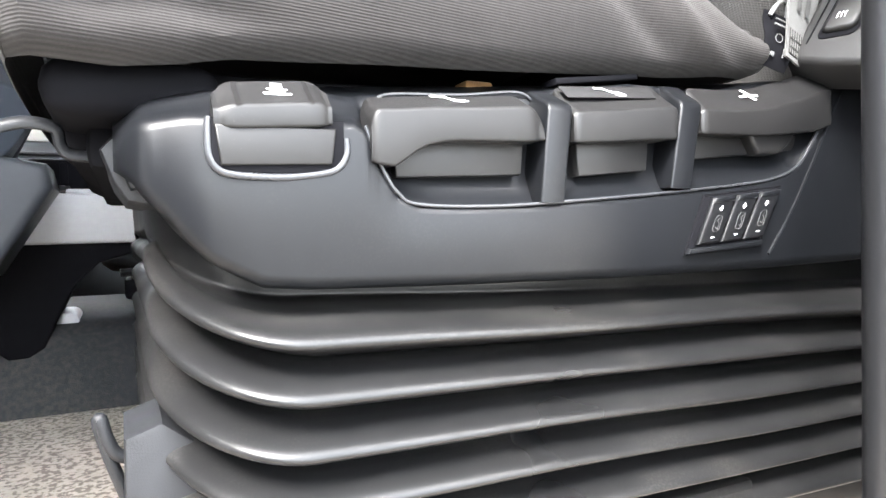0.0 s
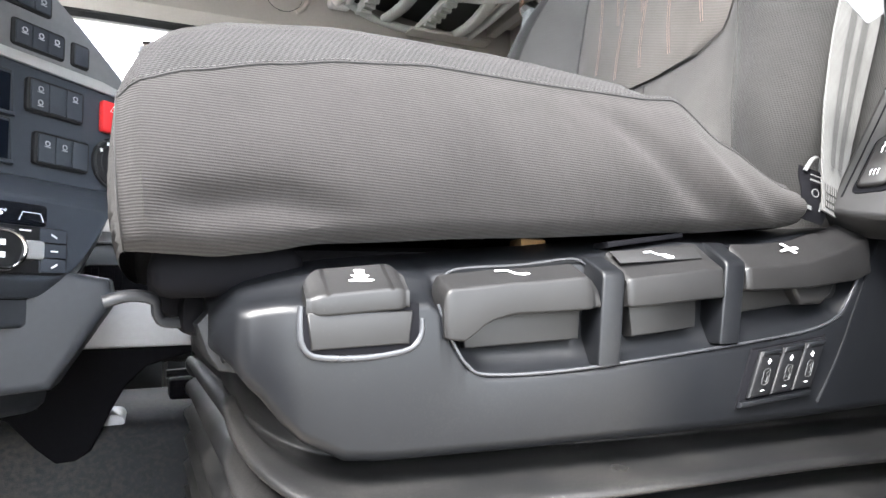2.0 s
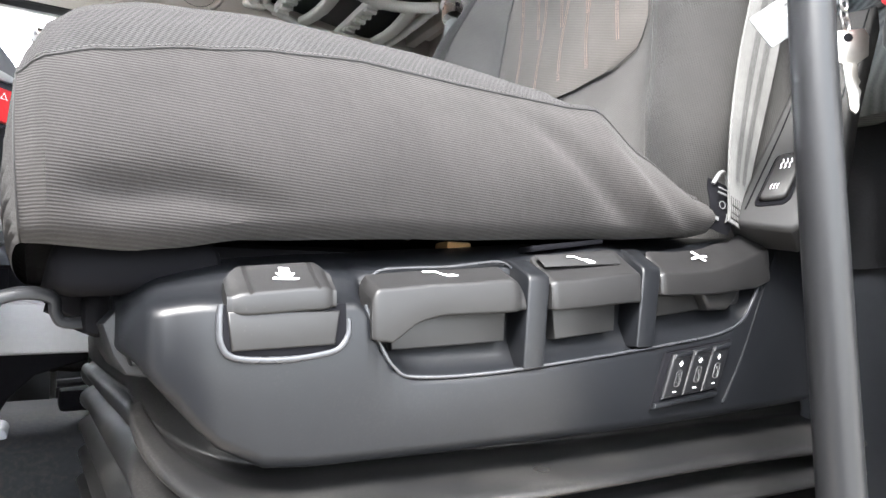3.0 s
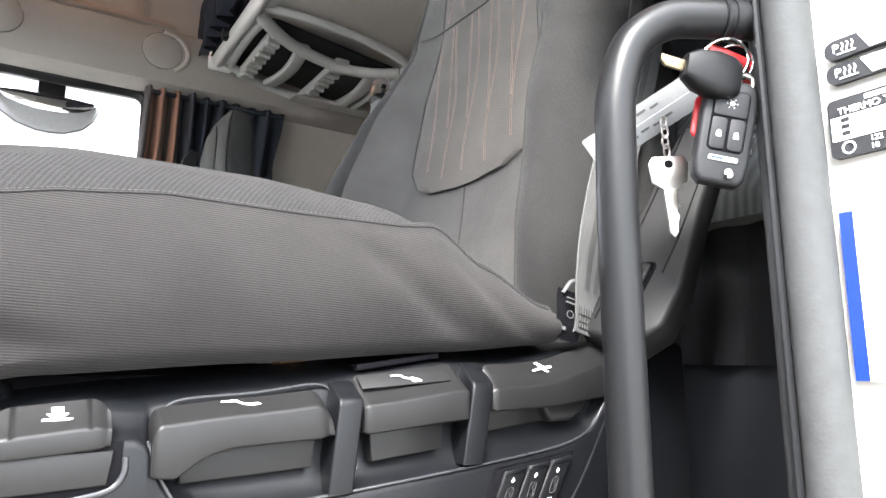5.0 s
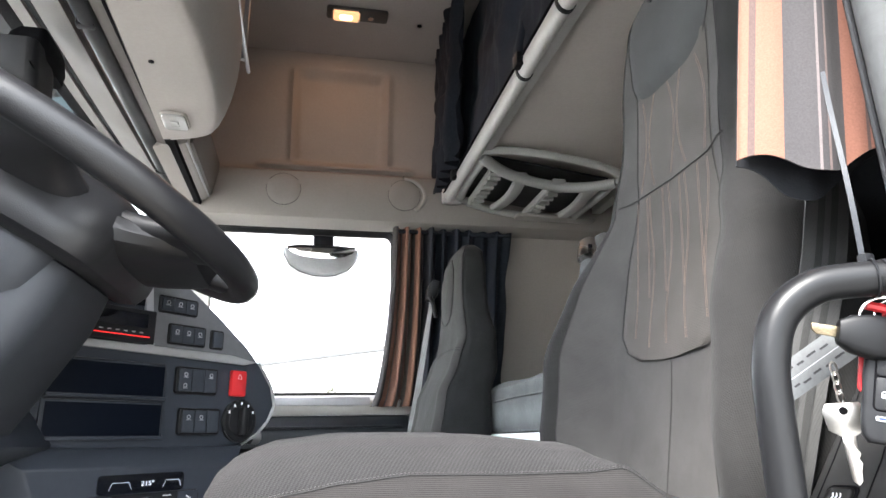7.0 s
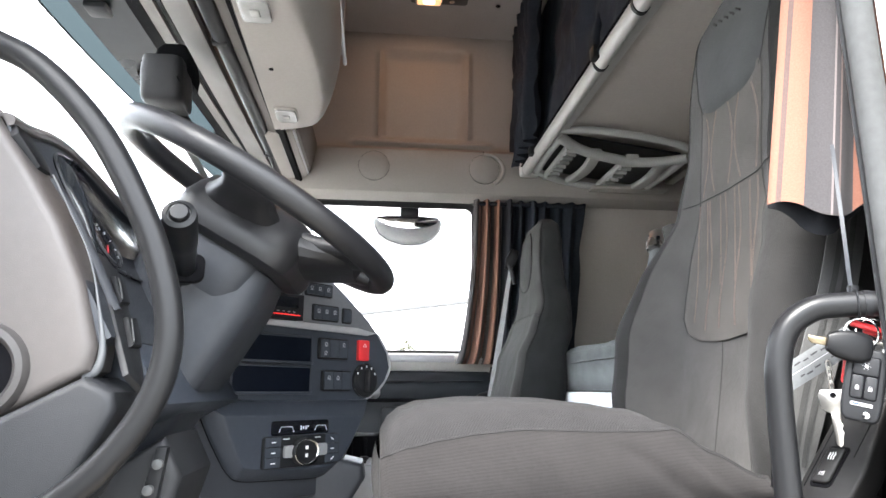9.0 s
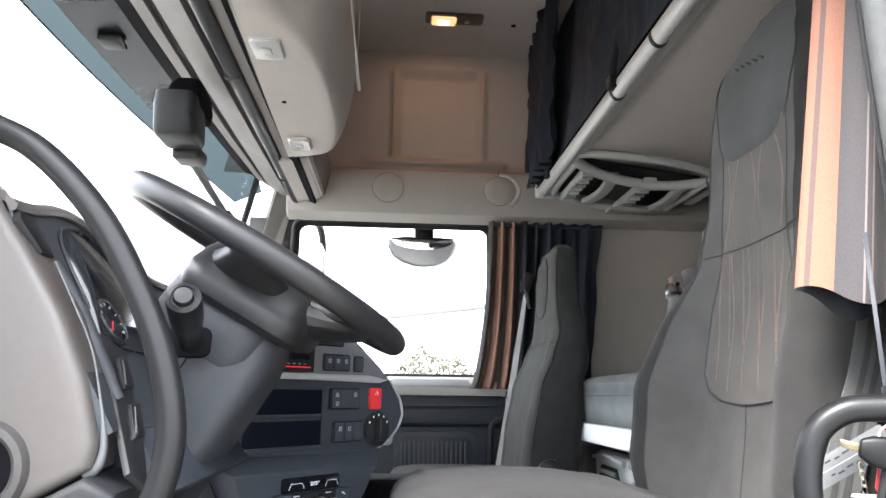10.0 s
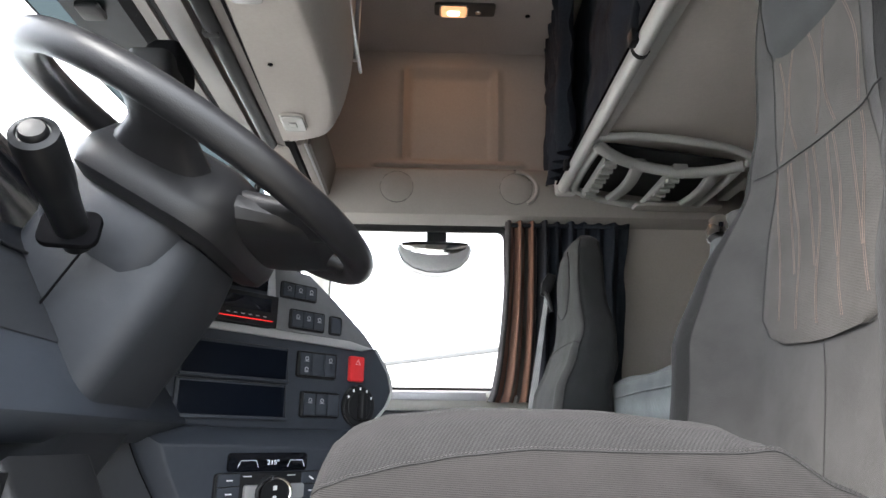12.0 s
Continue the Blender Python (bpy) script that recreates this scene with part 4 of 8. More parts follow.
def console_ring(x):
    """Cross-section of the console: underside, fascia, recess floor or shoulder, crest behind the handles, deck."""
    yf = curve_at([(0.006, 0.300), (0.009, 0.290), (0.016, 0.2790), (0.038, 0.2705), (0.068, YF), (0.48, YF)], x)
    zb = curve_at([(0.006, 0.332), (0.0100, 0.3286), (0.0207, 0.3154), (0.0322, 0.3019), (0.0435, 0.2904), (0.0561, 0.2840), (0.0807, 0.2818), (0.1566, 0.2798), (0.2412, 0.2782), (0.33, 0.2780), (0.432, 0.2790), (0.48, 0.281)], x)
    z1 = curve_at([(0.006, 0.343), (0.012, 0.3490), (0.030, 0.3518), (0.0965, 0.3520), (0.1015, 0.3490), (0.1045, 0.3400), (0.1085, 0.3310), (0.1150, 0.3220), (0.1262, 0.3170), (0.170, 0.3165),
                   (0.2428, 0.3210), (0.301, 0.3256), (0.3516, 0.3310), (0.3768, 0.3392), (0.3904, 0.3531), (0.406, 0.3765), (0.4225, 0.3905), (0.466, 0.3968)], x)
    crest = curve_at([(0.006, 0.352), (0.020, 0.3605), (0.0524, 0.3660), (0.0695, 0.3690), (0.106, 0.3655), (0.120, 0.3658), (0.1537, 0.3682), (0.1944, 0.3718), (0.2146, 0.3770), (0.2692, 0.3840), (0.2985, 0.3815), (0.315, 0.3828), (0.379, 0.3945), (0.428, 0.3985), (0.48, 0.402)], x)
    deck = curve_at([(0.006, 0.364), (0.03, 0.3718), (0.058, 0.3741), (0.101, 0.3777), (0.171, 0.3827), (0.23, 0.3878), (0.30, 0.393), (0.37, 0.399), (0.48, 0.405)], x)
    crest, deck = max(crest, z1 + 0.002), max(deck, z1 + 0.004)
    r = ease((x - 0.1005) / 0.010) * ease((0.414 - x) / 0.020)
    return [(x, 0.339, zb + 0.004), (x, yf + 0.006, zb), (x, yf + 0.0015, zb + 0.0018), (x, yf, zb + 0.006), (x, yf - 0.0005, lerp(zb, z1, 0.5)), (x, yf, z1 - 0.005), (x, yf + 0.0008, z1 - 0.0022), (x, yf + 0.0028, z1 - 0.0004),
            (x, yf + 0.0060, z1 + 0.0006 + 0.0012 * (1 - r)), (x, yf + 0.0105, lerp(lerp(z1, crest, 0.32), z1 + 0.0075, r)), (x, lerp(yf + 0.0140, 0.2832, r), lerp(lerp(z1, crest, 0.66), z1 + 0.0150, r)),
            (x, lerp(yf + 0.0175, 0.2840, r), lerp(lerp(z1, crest, 0.88), crest - 0.0030, r)), (x, lerp(yf + 0.0210, 0.2858, r), crest - 0.0004), (x, lerp(yf + 0.028, 0.2900, r), lerp(crest, deck, 0.12)), (x, 0.325, deck), (x, 0.349, deck - 0.002), (x, 0.354, deck - 0.02)]


cxs = [0.006, 0.008, 0.010, 0.013, 0.016, 0.020, 0.024, 0.031, 0.040, 0.058, 0.075, 0.088, 0.096, 0.0985] + [0.0998 + 0.0013 * k for k in range(18)] + [0.125, 0.134, 0.153, 0.18, 0.204, 0.215, 0.233, 0.262, 0.28, 0.297, 0.32, 0.345, 0.36] + [0.367 + 0.0033 * k for k in range(18)] + [0.430, 0.45, 0.48]
console = part("console", loft([console_ring(x) for x in cxs]), CONSOLE, seat, "blue-black plastic seat console", sharp=50)
end = part("end_bracket", prism([(0.0008, 0.3426), (0.0115, 0.3548), (0.0150, 0.3620), (0.030, 0.366), (0.040, 0.366), (0.040, 0.318), (0.0227, 0.3184), (0.0109, 0.3206), (0.0056, 0.3289)], "y", 0.318, 0.405, 0.0025), BLACK, console, "black bracket at the console's front end")
part("bracket_step", prism([(0.0075, 0.3380), (0.0115, 0.3440), (0.020, 0.3440), (0.020, 0.3260), (0.0120, 0.3250)], "y", 0.3070, 0.320, 0.0015), CONSOLE, end)
# solid black strip for the shade inside the deck's slot
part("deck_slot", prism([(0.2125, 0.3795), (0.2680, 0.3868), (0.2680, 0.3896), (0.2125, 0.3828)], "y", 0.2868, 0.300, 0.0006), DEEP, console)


def divider(x0, x1, zb, zt, back, lean):
    """A bar across the recess between two handles, leaning with the console, its top rising to the crest."""
    bm = prism([(0.2672, zb - 0.004), (0.2668, zt - 0.004), (0.2676, zt - 0.0012), (0.2700, zt + 0.0008), (0.2858, back), (0.2880, back), (0.2880, zb - 0.004)], "x", x0, x1, 0.0016, 3)
    return part("divider", moved(bm, Matrix(((1, 0, lean, -lean * zb), (0, 1, 0, 0), (0, 0, 1, 0), (0, 0, 0, 1)))), CONSOLE, console)


divider(0.1884, 0.2028, 0.3215, 0.3655, 0.3742, 0.117)
divider(0.2726, 0.2880, 0.3290, 0.3722, 0.3838, 0.185)
# highlight of the recess's rounded edge, drawn as a paler tube
part("rim", tube(smooth_path([(0.1015, 0.2705, 0.3500), (0.1050, 0.2695, 0.3400), (0.1090, 0.2692, 0.3308), (0.1153, 0.2692, 0.3218), (0.1262, 0.2692, 0.3168), (0.170, 0.2692, 0.3162), (0.2428, 0.2692, 0.3207), (0.301, 0.2692, 0.3252), (0.3516, 0.2692, 0.3306), (0.3768, 0.2692, 0.3387), (0.3904, 0.2693, 0.3526), (0.406, 0.2686, 0.3760)], 5), 0.0009, 10), EDGE, console, "paler tube painting the highlight on the handle recess edge")
part("contour_line", tube(smooth_path([(0.3500, 0.2683, 0.2870), (0.3561, 0.2682, 0.2941), (0.379, 0.2682, 0.3239), (0.4209, 0.2688, 0.3888), (0.4276, 0.2700, 0.3951)], 6), 0.0010, 6), CONSOLE, console)


def grip(name, x0, x1, lip, rise, bottom, left, right, face=0.2652, back=0.281, drop=False):
    """A moulded lever: upright face, rounded lip, top sloping steeply up to the rear, rounded ends.
    lip, bottom: tables of heights along x; left, right: radii of the ends."""
    n = 12
    cuts = sorted({x0 + left * (1 - math.cos(math.pi / 2 * k / n)) for k in range(n + 1)} | {x1 - right * (1 - math.cos(math.pi / 2 * k / n)) for k in range(n + 1)} | {lerp(x0 + left, x1 - right, k / 14) for k in range(15)})
    rings_ = []
    for x in cuts:
        i = 0.0
        if x < x0 + left:
            i = left * (1 - math.sqrt(max(0, 1 - ((x0 + left - x) / left) ** 2)))
        elif x > x1 - right:
            i = right * (1 - math.sqrt(max(0, 1 - ((x - x1 + right) / right) ** 2)))
        small = min(i, 0.0030)
        f, zs = face + small * 0.5, curve_at(bottom, x) + small * 0.3
        if drop:
            bk, zt = back, max(curve_at(lip, x) - i * 1.35, zs + 0.0016)
            zr = max(zt + rise, zs + 0.0030)
        else:
            bk, zt = back - min(i, 0.011) * 0.75, curve_at(lip, x) - small * 0.4
            zr = zt + rise * (bk - f) / (back - face)
        rings_.append([(x, bk, zs), (x, f + 0.006, zs + 0.0004), (x, f + 0.0012, zs), (x, f + 0.0003, zs + 0.0004), (x, f, zs + 0.0012), (x, f, lerp(zs, zt, 0.5)), (x, f, zt - 0.0012), (x, f + 0.0003, zt - 0.0002), (x, f + 0.0010, zt + 0.0006), (x, f + 0.0020, zt + 0.0012),
                       (x, lerp(f + 0.0020, bk, 0.5), lerp(zt + 0.0012, zr, 0.50)), (x, bk - 0.0014, zr - 0.0004), (x, bk, zr - 0.0018)])
    return part(name, loft(rings_), HANDLE, console, sharp=60)


def flap(parent, x0, x1, zb0, zb1, zt, y):
    return part("flap", prism([(x0 + 0.002, zb0), (x1 - 0.002, zb1), (x1, zt), (x0, zt)], "y", y, 0.2845, 0.0008, 2), HANDLE, parent)


h1 = grip("damper_handle", 0.0402, 0.0862, [(0.04, 0.3542), (0.086, 0.3576)], 0.0120, [(0.04, 0.3455), (0.085, 0.3480)], 0.009, 0.008)
flap(h1, 0.0405, 0.0878, 0.3318, 0.3330, 0.3475, 0.2664)
part("chrome_rim", tube(smooth_path([(0.0389, 0.2702, 0.3502), (0.0382, 0.2696, 0.3434), (0.0389, 0.2692, 0.3347), (0.0438, 0.2690, 0.3294), (0.0584, 0.2688, 0.3277), (0.0739, 0.2688, 0.3283), (0.0875, 0.2688, 0.3310), (0.0923, 0.2688, 0.3372), (0.0925, 0.2692, 0.3440)], 6), 0.0016, 10), EDGE, h1, "polished rim")
# black plate for the shade in the gap between flap and rim
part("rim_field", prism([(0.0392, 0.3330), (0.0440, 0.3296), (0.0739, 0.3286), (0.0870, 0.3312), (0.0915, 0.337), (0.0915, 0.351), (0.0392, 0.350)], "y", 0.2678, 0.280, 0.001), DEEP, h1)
h2 = grip("height_handle", 0.1030, 0.1908, [(0.103, 0.3562), (0.1434, 0.3594), (0.19, 0.3626)], 0.0080, [(0.106, 0.3337), (0.1118, 0.3324), (0.1166, 0.3351), (0.1224, 0.3394), (0.1302, 0.3429), (0.1409, 0.3448), (0.1914, 0.3460)], 0.0045, 0.0110, drop=True)
flap(h2, 0.1150, 0.1840, 0.3290, 0.3310, 0.3480, 0.2750)
h3 = grip("tilt_handle", 0.2080, 0.2768, [(0.211, 0.3615), (0.2762, 0.3676)], 0.0160, [(0.2075, 0.3464), (0.2767, 0.3508)], 0.004, 0.0035, back=0.287)
flap(h3, 0.2140, 0.2630, 0.3310, 0.3345, 0.3530, 0.2740)
h4 = grip("recline_handle", 0.2942, 0.4065, [(0.2963, 0.3680), (0.32, 0.3686), (0.345, 0.3708), (0.37, 0.3765), (0.4021, 0.3860), (0.41, 0.388)], 0.0148, [(0.294, 0.3545), (0.34, 0.3555), (0.388, 0.3600), (0.41, 0.366)], 0.005, 0.003)
flap(h4, 0.2960, 0.3880, 0.3420, 0.3500, 0.3590, 0.2770)
part("finger_grip", prism([(0.336, 0.3590), (0.3395, 0.3525), (0.3446, 0.3455), (0.3626, 0.3459), (0.3720, 0.3520), (0.3800, 0.3620)], "y", 0.2695, 0.283, 0.0026, 3), HANDLE, h4)


# highlight on the crest behind the handle, also a paler tube
part("recess_edge", tube(smooth_path([(0.1060, 0.2790, 0.3590), (0.1105, 0.2820, 0.3638), (0.1200, 0.2835, 0.3672), (0.1540, 0.2838, 0.3692), (0.1856, 0.2838, 0.3728), (0.1950, 0.2836, 0.3690)], 5), 0.0008, 8), EDGE, console, "paler tube painting the highlight behind the handle")
part("label_field", moved(prism([(-0.031, -0.0052), (0.027, -0.0052), (0.030, 0.0050), (-0.031, 0.0050)], "z", -0.0002, 0.0003, 0.0001), basis((0.2400, 0.2768, 0.3752), (1, 0, 0.058), (-0.04, 0.74, 0.67), (0, -0.67, 0.74))), COVER, h3, "smooth label field")


def printed(outline, x, y, z, size, parent, tilt, wide=1.0):
    """A small flat printed sign lying on a handle's sloping top."""
    bm = moved(prism([(px * size * wide, -py * size) for px, py in outline], "z", 0.0, 0.0002), pose(x, y, z, tilt))
    return part("printed_sign", bm, WHITE, parent)


ARROW = [(-1, 1), (1, 1), (1, 0.75), (0.3, 0.7), (0.75, 0.1), (0.4, 0.1), (0.4, -0.7), (-0.4, -0.7), (-0.4, 0.1), (-0.75, 0.1), (-0.3, 0.7), (-1, 0.75)]
SEATSIGN = [(-1.3, -0.30), (-0.45, -0.38), (-0.25, -0.12), (0.2, 0.08), (0.6, -0.02), (1.3, 0.45), (1.2, 0.62), (0.5, 0.66), (0.3, 0.45), (0.5, 0.33), (-0.1, 0.18), (-0.5, -0.15), (-1.3, -0.12)]
LEAN = [(-1.0, 0.4), (-0.1, 0.0), (-0.5, -0.6), (-0.2, -0.7), (0.25, -0.1), (1.0, -0.2), (1.0, 0.1), (0.3, 0.25), (0.6, 0.7), (0.3, 0.75), (-0.05, 0.3), (-0.9, 0.6)]
printed(ARROW, 0.0656, 0.2740, 0.3637, 0.0042, h1, 48, 1.35)
printed(SEATSIGN, 0.1458, 0.2745, 0.3648, 0.0064, h2, 40, 1.4)
printed(SEATSIGN, 0.2387, 0.2764, 0.3757, 0.0054, h3, 46, 1.4)
printed(LEAN, 0.3400, 0.2740, 0.3806, 0.0056, h4, 52, 1.6)

# lumbar switches on a slanted field: u runs along its foot, v up its side
def lum(u, v):
    return (0.2817 + 0.0573 * u + 0.0152 * v + 0.0050 * u * v, 0.2892 + 0.0030 * u + 0.0313 * v + 0.0028 * u * v)


def field(u0, u1, v0, v1):
    return [lum(u0, v0), lum(u1, v0), lum(u1, v1), lum(u0, v1)]


ROCKER = material("rocker_black", (0.0042, 0.0044, 0.0052), 0.45, spec=0.22, vary=0.1)
sw = part("switch_panel", prism(field(0, 1, 0, 1), "y", 0.2668, 0.2720, 0.0008), DEEP, console)
part("ledge", prism(field(0.0, 1.0, 0.0, 0.10), "y", 0.2640, 0.2680, 0.0012), CONSOLE, sw, "lighter sloping ledge")
part("frame", tube([(x, 0.2676, z) for x, z in field(-0.01, 1.01, -0.02, 1.02)], 0.0005, 6, closed=True), DEEP, sw)
for k in range(3):
    u0 = 0.075 + 0.305 * k
    rk = part("rocker", prism(field(u0, u0 + 0.285, 0.15, 0.96), "y", 0.2636, 0.2680, 0.0016, 3), ROCKER, sw)
    part("top_edge", prism(field(u0 + 0.01, u0 + 0.275, 0.86, 0.965), "y", 0.2628, 0.2680, 0.0014, 3), CONSOLE, rk)
    c = lum(u0 + 0.14, 0.52)
    m = basis((c[0], 0.2634, c[1]), (0.98, 0, 0.05), (0.42, 0, 0.90), (0, -1, 0))
    part("mark", moved(box((-0.0014, 0.0081, -0.0002), (0.0014, 0.0086, 0.0003)), m), WHITE, rk)
    part("mark", moved(box((-0.00025, 0.0068, -0.0002), (0.00025, 0.0099, 0.0003)), m), WHITE, rk)
    part("mark", moved(box((-0.0014, -0.0096, -0.0002), (0.0010, -0.0091, 0.0003)), m), WHITE, rk)
    part("seat_mark", moved(tube([(x, y, 0.0002) for x, y in rounded_rect(-0.0026, 0.0026, -0.0060, 0.0040, 0.0020, 3)], 0.00014, 4, closed=True), m), SEAL, rk)
    part("mark", moved(tube([(-0.0012, -0.0030, 0.0002), (0.0012, -0.0045, 0.0002), (0.0013, -0.0012, 0.0002), (-0.0006, 0.0012, 0.0002), (0.0010, 0.0024, 0.0002)], 0.00016, 4), m), SEAL, rk)

# belt cover with the seat heating switch
CVW, CVU = Vector((0.38, -0.92, 0.0)).normalized(), Vector((0.47, 0.05, 0.88)).normalized()
CVN = CVW.cross(CVU).normalized()
CV = basis((0.3928, 0.2646, 0.418), CVW, CVN.cross(CVW), CVN) @ Matrix(((1, 0.34, 0, 0), (0, 1, 0, 0), (0, 0, 1, 0), (0, 0, 0, 1)))
cover = part("belt_cover", moved(prism([(-0.012, -0.014), (0.010, -0.020), (0.030, -0.024), (0.044, -0.010), (0.044, 0.020), (0.030, 0.090), (0.018, 0.170), (-0.016, 0.170)], "z", -0.030, 0.0, 0.004, 3), CV), COVER, seat, "grey plastic belt cover")
part("groove", moved(tube([(-0.0055, -0.004, 0.0), (-0.0065, 0.060, 0.0), (-0.0120, 0.166, 0.0)], 0.0006, 6), CV), DEEP, cover)
part("groove", moved(tube([(0.0270, 0.030, 0.0), (0.0260, 0.060, 0.0), (0.0140, 0.166, 0.0)], 0.0006, 6), CV), DEEP, cover)
hs = part("heating_switch", moved(prism(rounded_rect(-0.0015, 0.0205, -0.003, 0.0400, 0.005), "z", -0.003, 0.0008, 0.0006), CV), DEEP, cover, "black rocker switch with heat signs")
rock = part("rocker", moved(prism(rounded_rect(0.0005, 0.0185, 0.0005, 0.0375, 0.004), "z", -0.002, 0.0042, 0.0022, 3), CV), HANDLE, hs)
for k in range(3):
    part("heat_mark", moved(tube([(0.0065 + 0.0026 * k + 0.0005 * math.sin(j * 1.6), 0.0245 + 0.0011 * j, 0.0044) for j in range(8)], 0.0004, 4), CV), WHITE, rock)
    part("heat_mark", moved(tube([(0.0062 + 0.0020 * k + 0.0003 * math.sin(j * 1.6), 0.0080 + 0.0008 * j, 0.0044) for j in range(6)], 0.0003, 4), CV), WHITE, rock)

# ---- bellows and base under the console ----
rings = []
FOLD = 0.0212
STEPS = 24
for k in range(-13, int(6.2 * STEPS) + 1):
    ph = k / STEPS
    q = ph % 1.0
    if q < 0.42:
        out = (0.5 + 0.5 * math.cos(math.pi * q / 0.42)) ** 0.60
    else:
        out = math.sin((q - 0.42) / 0.58 * math.pi / 2) ** 0.88
    out += 0.10 * math.exp(-((q - 0.45) / 0.035) ** 2)
    out *= lerp(0.03, 1.0, ease((ph - 0.3) / 0.55))
    gap = 0.022 * (1 - ease((ph - 0.25) / 0.45))
    y0, x0 = lerp(0.2830 + gap, 0.2545, out), lerp(0.030, 0.0165, max(out, 0.85 * ease((0.9 - ph) / 0.5)))
    plan = [(0.50 - (0.444 - x0) * k / 60, y0, 0.0) for k in range(60)]
    plan += [(x0 + 0.056 * (1 - math.sin(q)), y0 + 0.095 * (1 - math.cos(q)), k / 16) for k, q in ((k, math.pi / 2 * k / 16) for k in range(17))]
    plan += [(x0, y0 + 0.095 + (0.53 - y0 - 0.095) * k / 6, 1.0) for k in range(1, 7)]
    full = plan + [(x, 1.06 - y, c) for x, y, c in plan[::-1][1:]]
    rings.append([(x + 0.0012 * noise.noise(Vector((x * 7, ph * 1.1, 3.0))), y + 0.0022 * noise.noise(Vector((x * 7, y * 5, ph * 0.6))),
                   0.2828 - FOLD * ph - 0.033 * (x - 0.046) + (0.036 - 0.004 * ph) * c ** 1.8 + 0.0020 * noise.noise(Vector((x * 6, y * 4, ph * 0.4)))) for x, y, c in full])
bellows = part("bellows", loft(rings), RUBBER, seat, "black rubber bellows in stacked folds, dusty", sharp=60)
# near-black boxes carry the shade under the cushion in their colour
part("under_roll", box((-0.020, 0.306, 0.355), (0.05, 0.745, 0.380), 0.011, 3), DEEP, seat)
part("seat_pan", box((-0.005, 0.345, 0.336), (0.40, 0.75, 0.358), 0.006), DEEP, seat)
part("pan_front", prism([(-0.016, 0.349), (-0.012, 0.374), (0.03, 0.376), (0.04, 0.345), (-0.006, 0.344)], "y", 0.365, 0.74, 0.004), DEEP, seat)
part("foam_edge", lathe([(0.0108, 0.0), (0.0108, 0.02), (0.009, 0.023), (0.0005, 0.024)], basis((0.0235, 0.352, 0.3715), (1, 0, 0), (0, 0, 1), (0, -1, 0)), 20), FOAM, seat, "tan foam showing under the cushion")
part("foam_block", box((0.181, 0.327, 0.378), (0.199, 0.342, 0.388), 0.002), FOAM, seat, "tan foam showing under the cushion")
part("slide_lever", tube(smooth_path([(-0.039, 0.345, 0.3535), (-0.028, 0.346, 0.3565), (-0.017, 0.348, 0.3545), (-0.015, 0.350, 0.347), (-0.009, 0.352, 0.343), (0.02, 0.36, 0.344)], 6), 0.0036, 10, flat=0.7), BLACK, seat)
base = part("base_frame", box((0.03, 0.275, 0.114), (0.50, 0.785, 0.165), 0.006), BLACK, seat, "black steel seat base")
part("base_rail", box((-0.01, 0.262, 0.142), (0.33, 0.285, 0.159), 0.004), RUBBER, base)
part("base_foot", box((0.01, 0.30, FLOOR), (0.48, 0.76, 0.116), 0.004), DEEP, base)
part("front_bracket", prism([(0.006, 0.221), (0.021, 0.226), (0.04, 0.211), (0.04, 0.114), (0.004, 0.114)], "y", 0.31, 0.36, 0.003), BLACK, base)
part("release_bar", tube(smooth_path([(0.0244, 0.350, 0.2048), (0.0127, 0.348, 0.2010), (0.0030, 0.346, 0.2045), (-0.0013, 0.345, 0.2137), (-0.0033, 0.345, 0.2219), (-0.0043, 0.346, 0.2195), (-0.0009, 0.348, 0.2050), (0.0050, 0.352, 0.1847), (0.0147, 0.36, 0.1538)], 5), 0.0031, 10), BLACK, base)

# ---- seat belt and label at the cushion's rear corner ----
belt = thing("seat_belt", "grey webbing seat belt of the driver seat", "seat belt")
line_pts = smooth_path([(0.383, 0.274, 0.402), (0.3895, 0.2735, 0.445), (0.4065, 0.2730, 0.500), (0.430, 0.2735, 0.560), (0.462, 0.2750, 0.640), (0.496, 0.268, 0.80), (0.490, 0.225, 0.95), (0.50, 0.185, 1.10)], 8)


def belt_f(u, v):
    p = line_pts[min(len(line_pts) - 1, round(v * (len(line_pts) - 1)))]
    w = lerp(0.016, 0.024, ease((p.z - 0.40) / 0.08))
    return (p.x + (u - 0.5) * 2 * w * 0.90, p.y + (u - 0.5) * 2 * w * lerp(0.20, 0.02, ease((p.z - 0.44) / 0.10)), p.z - (u - 0.5) * 0.006)


strap = part("webbing", sheet(belt_f, 6, len(line_pts) - 1, 0.0014), BELT, belt)
for k in range(7):
    part("sewn_bar", tube([Vector(belt_f(0.10, 0.014 + 0.0080 * k)) + Vector((0, -0.0012, 0)), Vector(belt_f(0.90, 0.014 + 0.0080 * k)) + Vector((0, -0.0012, 0))], 0.0007, 6), BACKSEAM, belt)
for k in range(9):
    part("sewn_bar", tube([Vector(belt_f(0.10 + 0.10 * k, 0.012)) + Vector((0, -0.0014, 0)), Vector(belt_f(0.10 + 0.10 * k, 0.064)) + Vector((0, -0.0014, 0))], 0.0005, 6), BACKSEAM, belt)
for k in range(2):
    part("woven_stripe", loft([[Vector(belt_f(0.26 + 0.30 * k, v / 40)) + Vector((0.0004, -0.0022, 0)), Vector(belt_f(0.42 + 0.30 * k, v / 40)) + Vector((0.0004, -0.0022, 0))] for v in range(4, 41)], closed_ring=False), BELTDARK, belt)

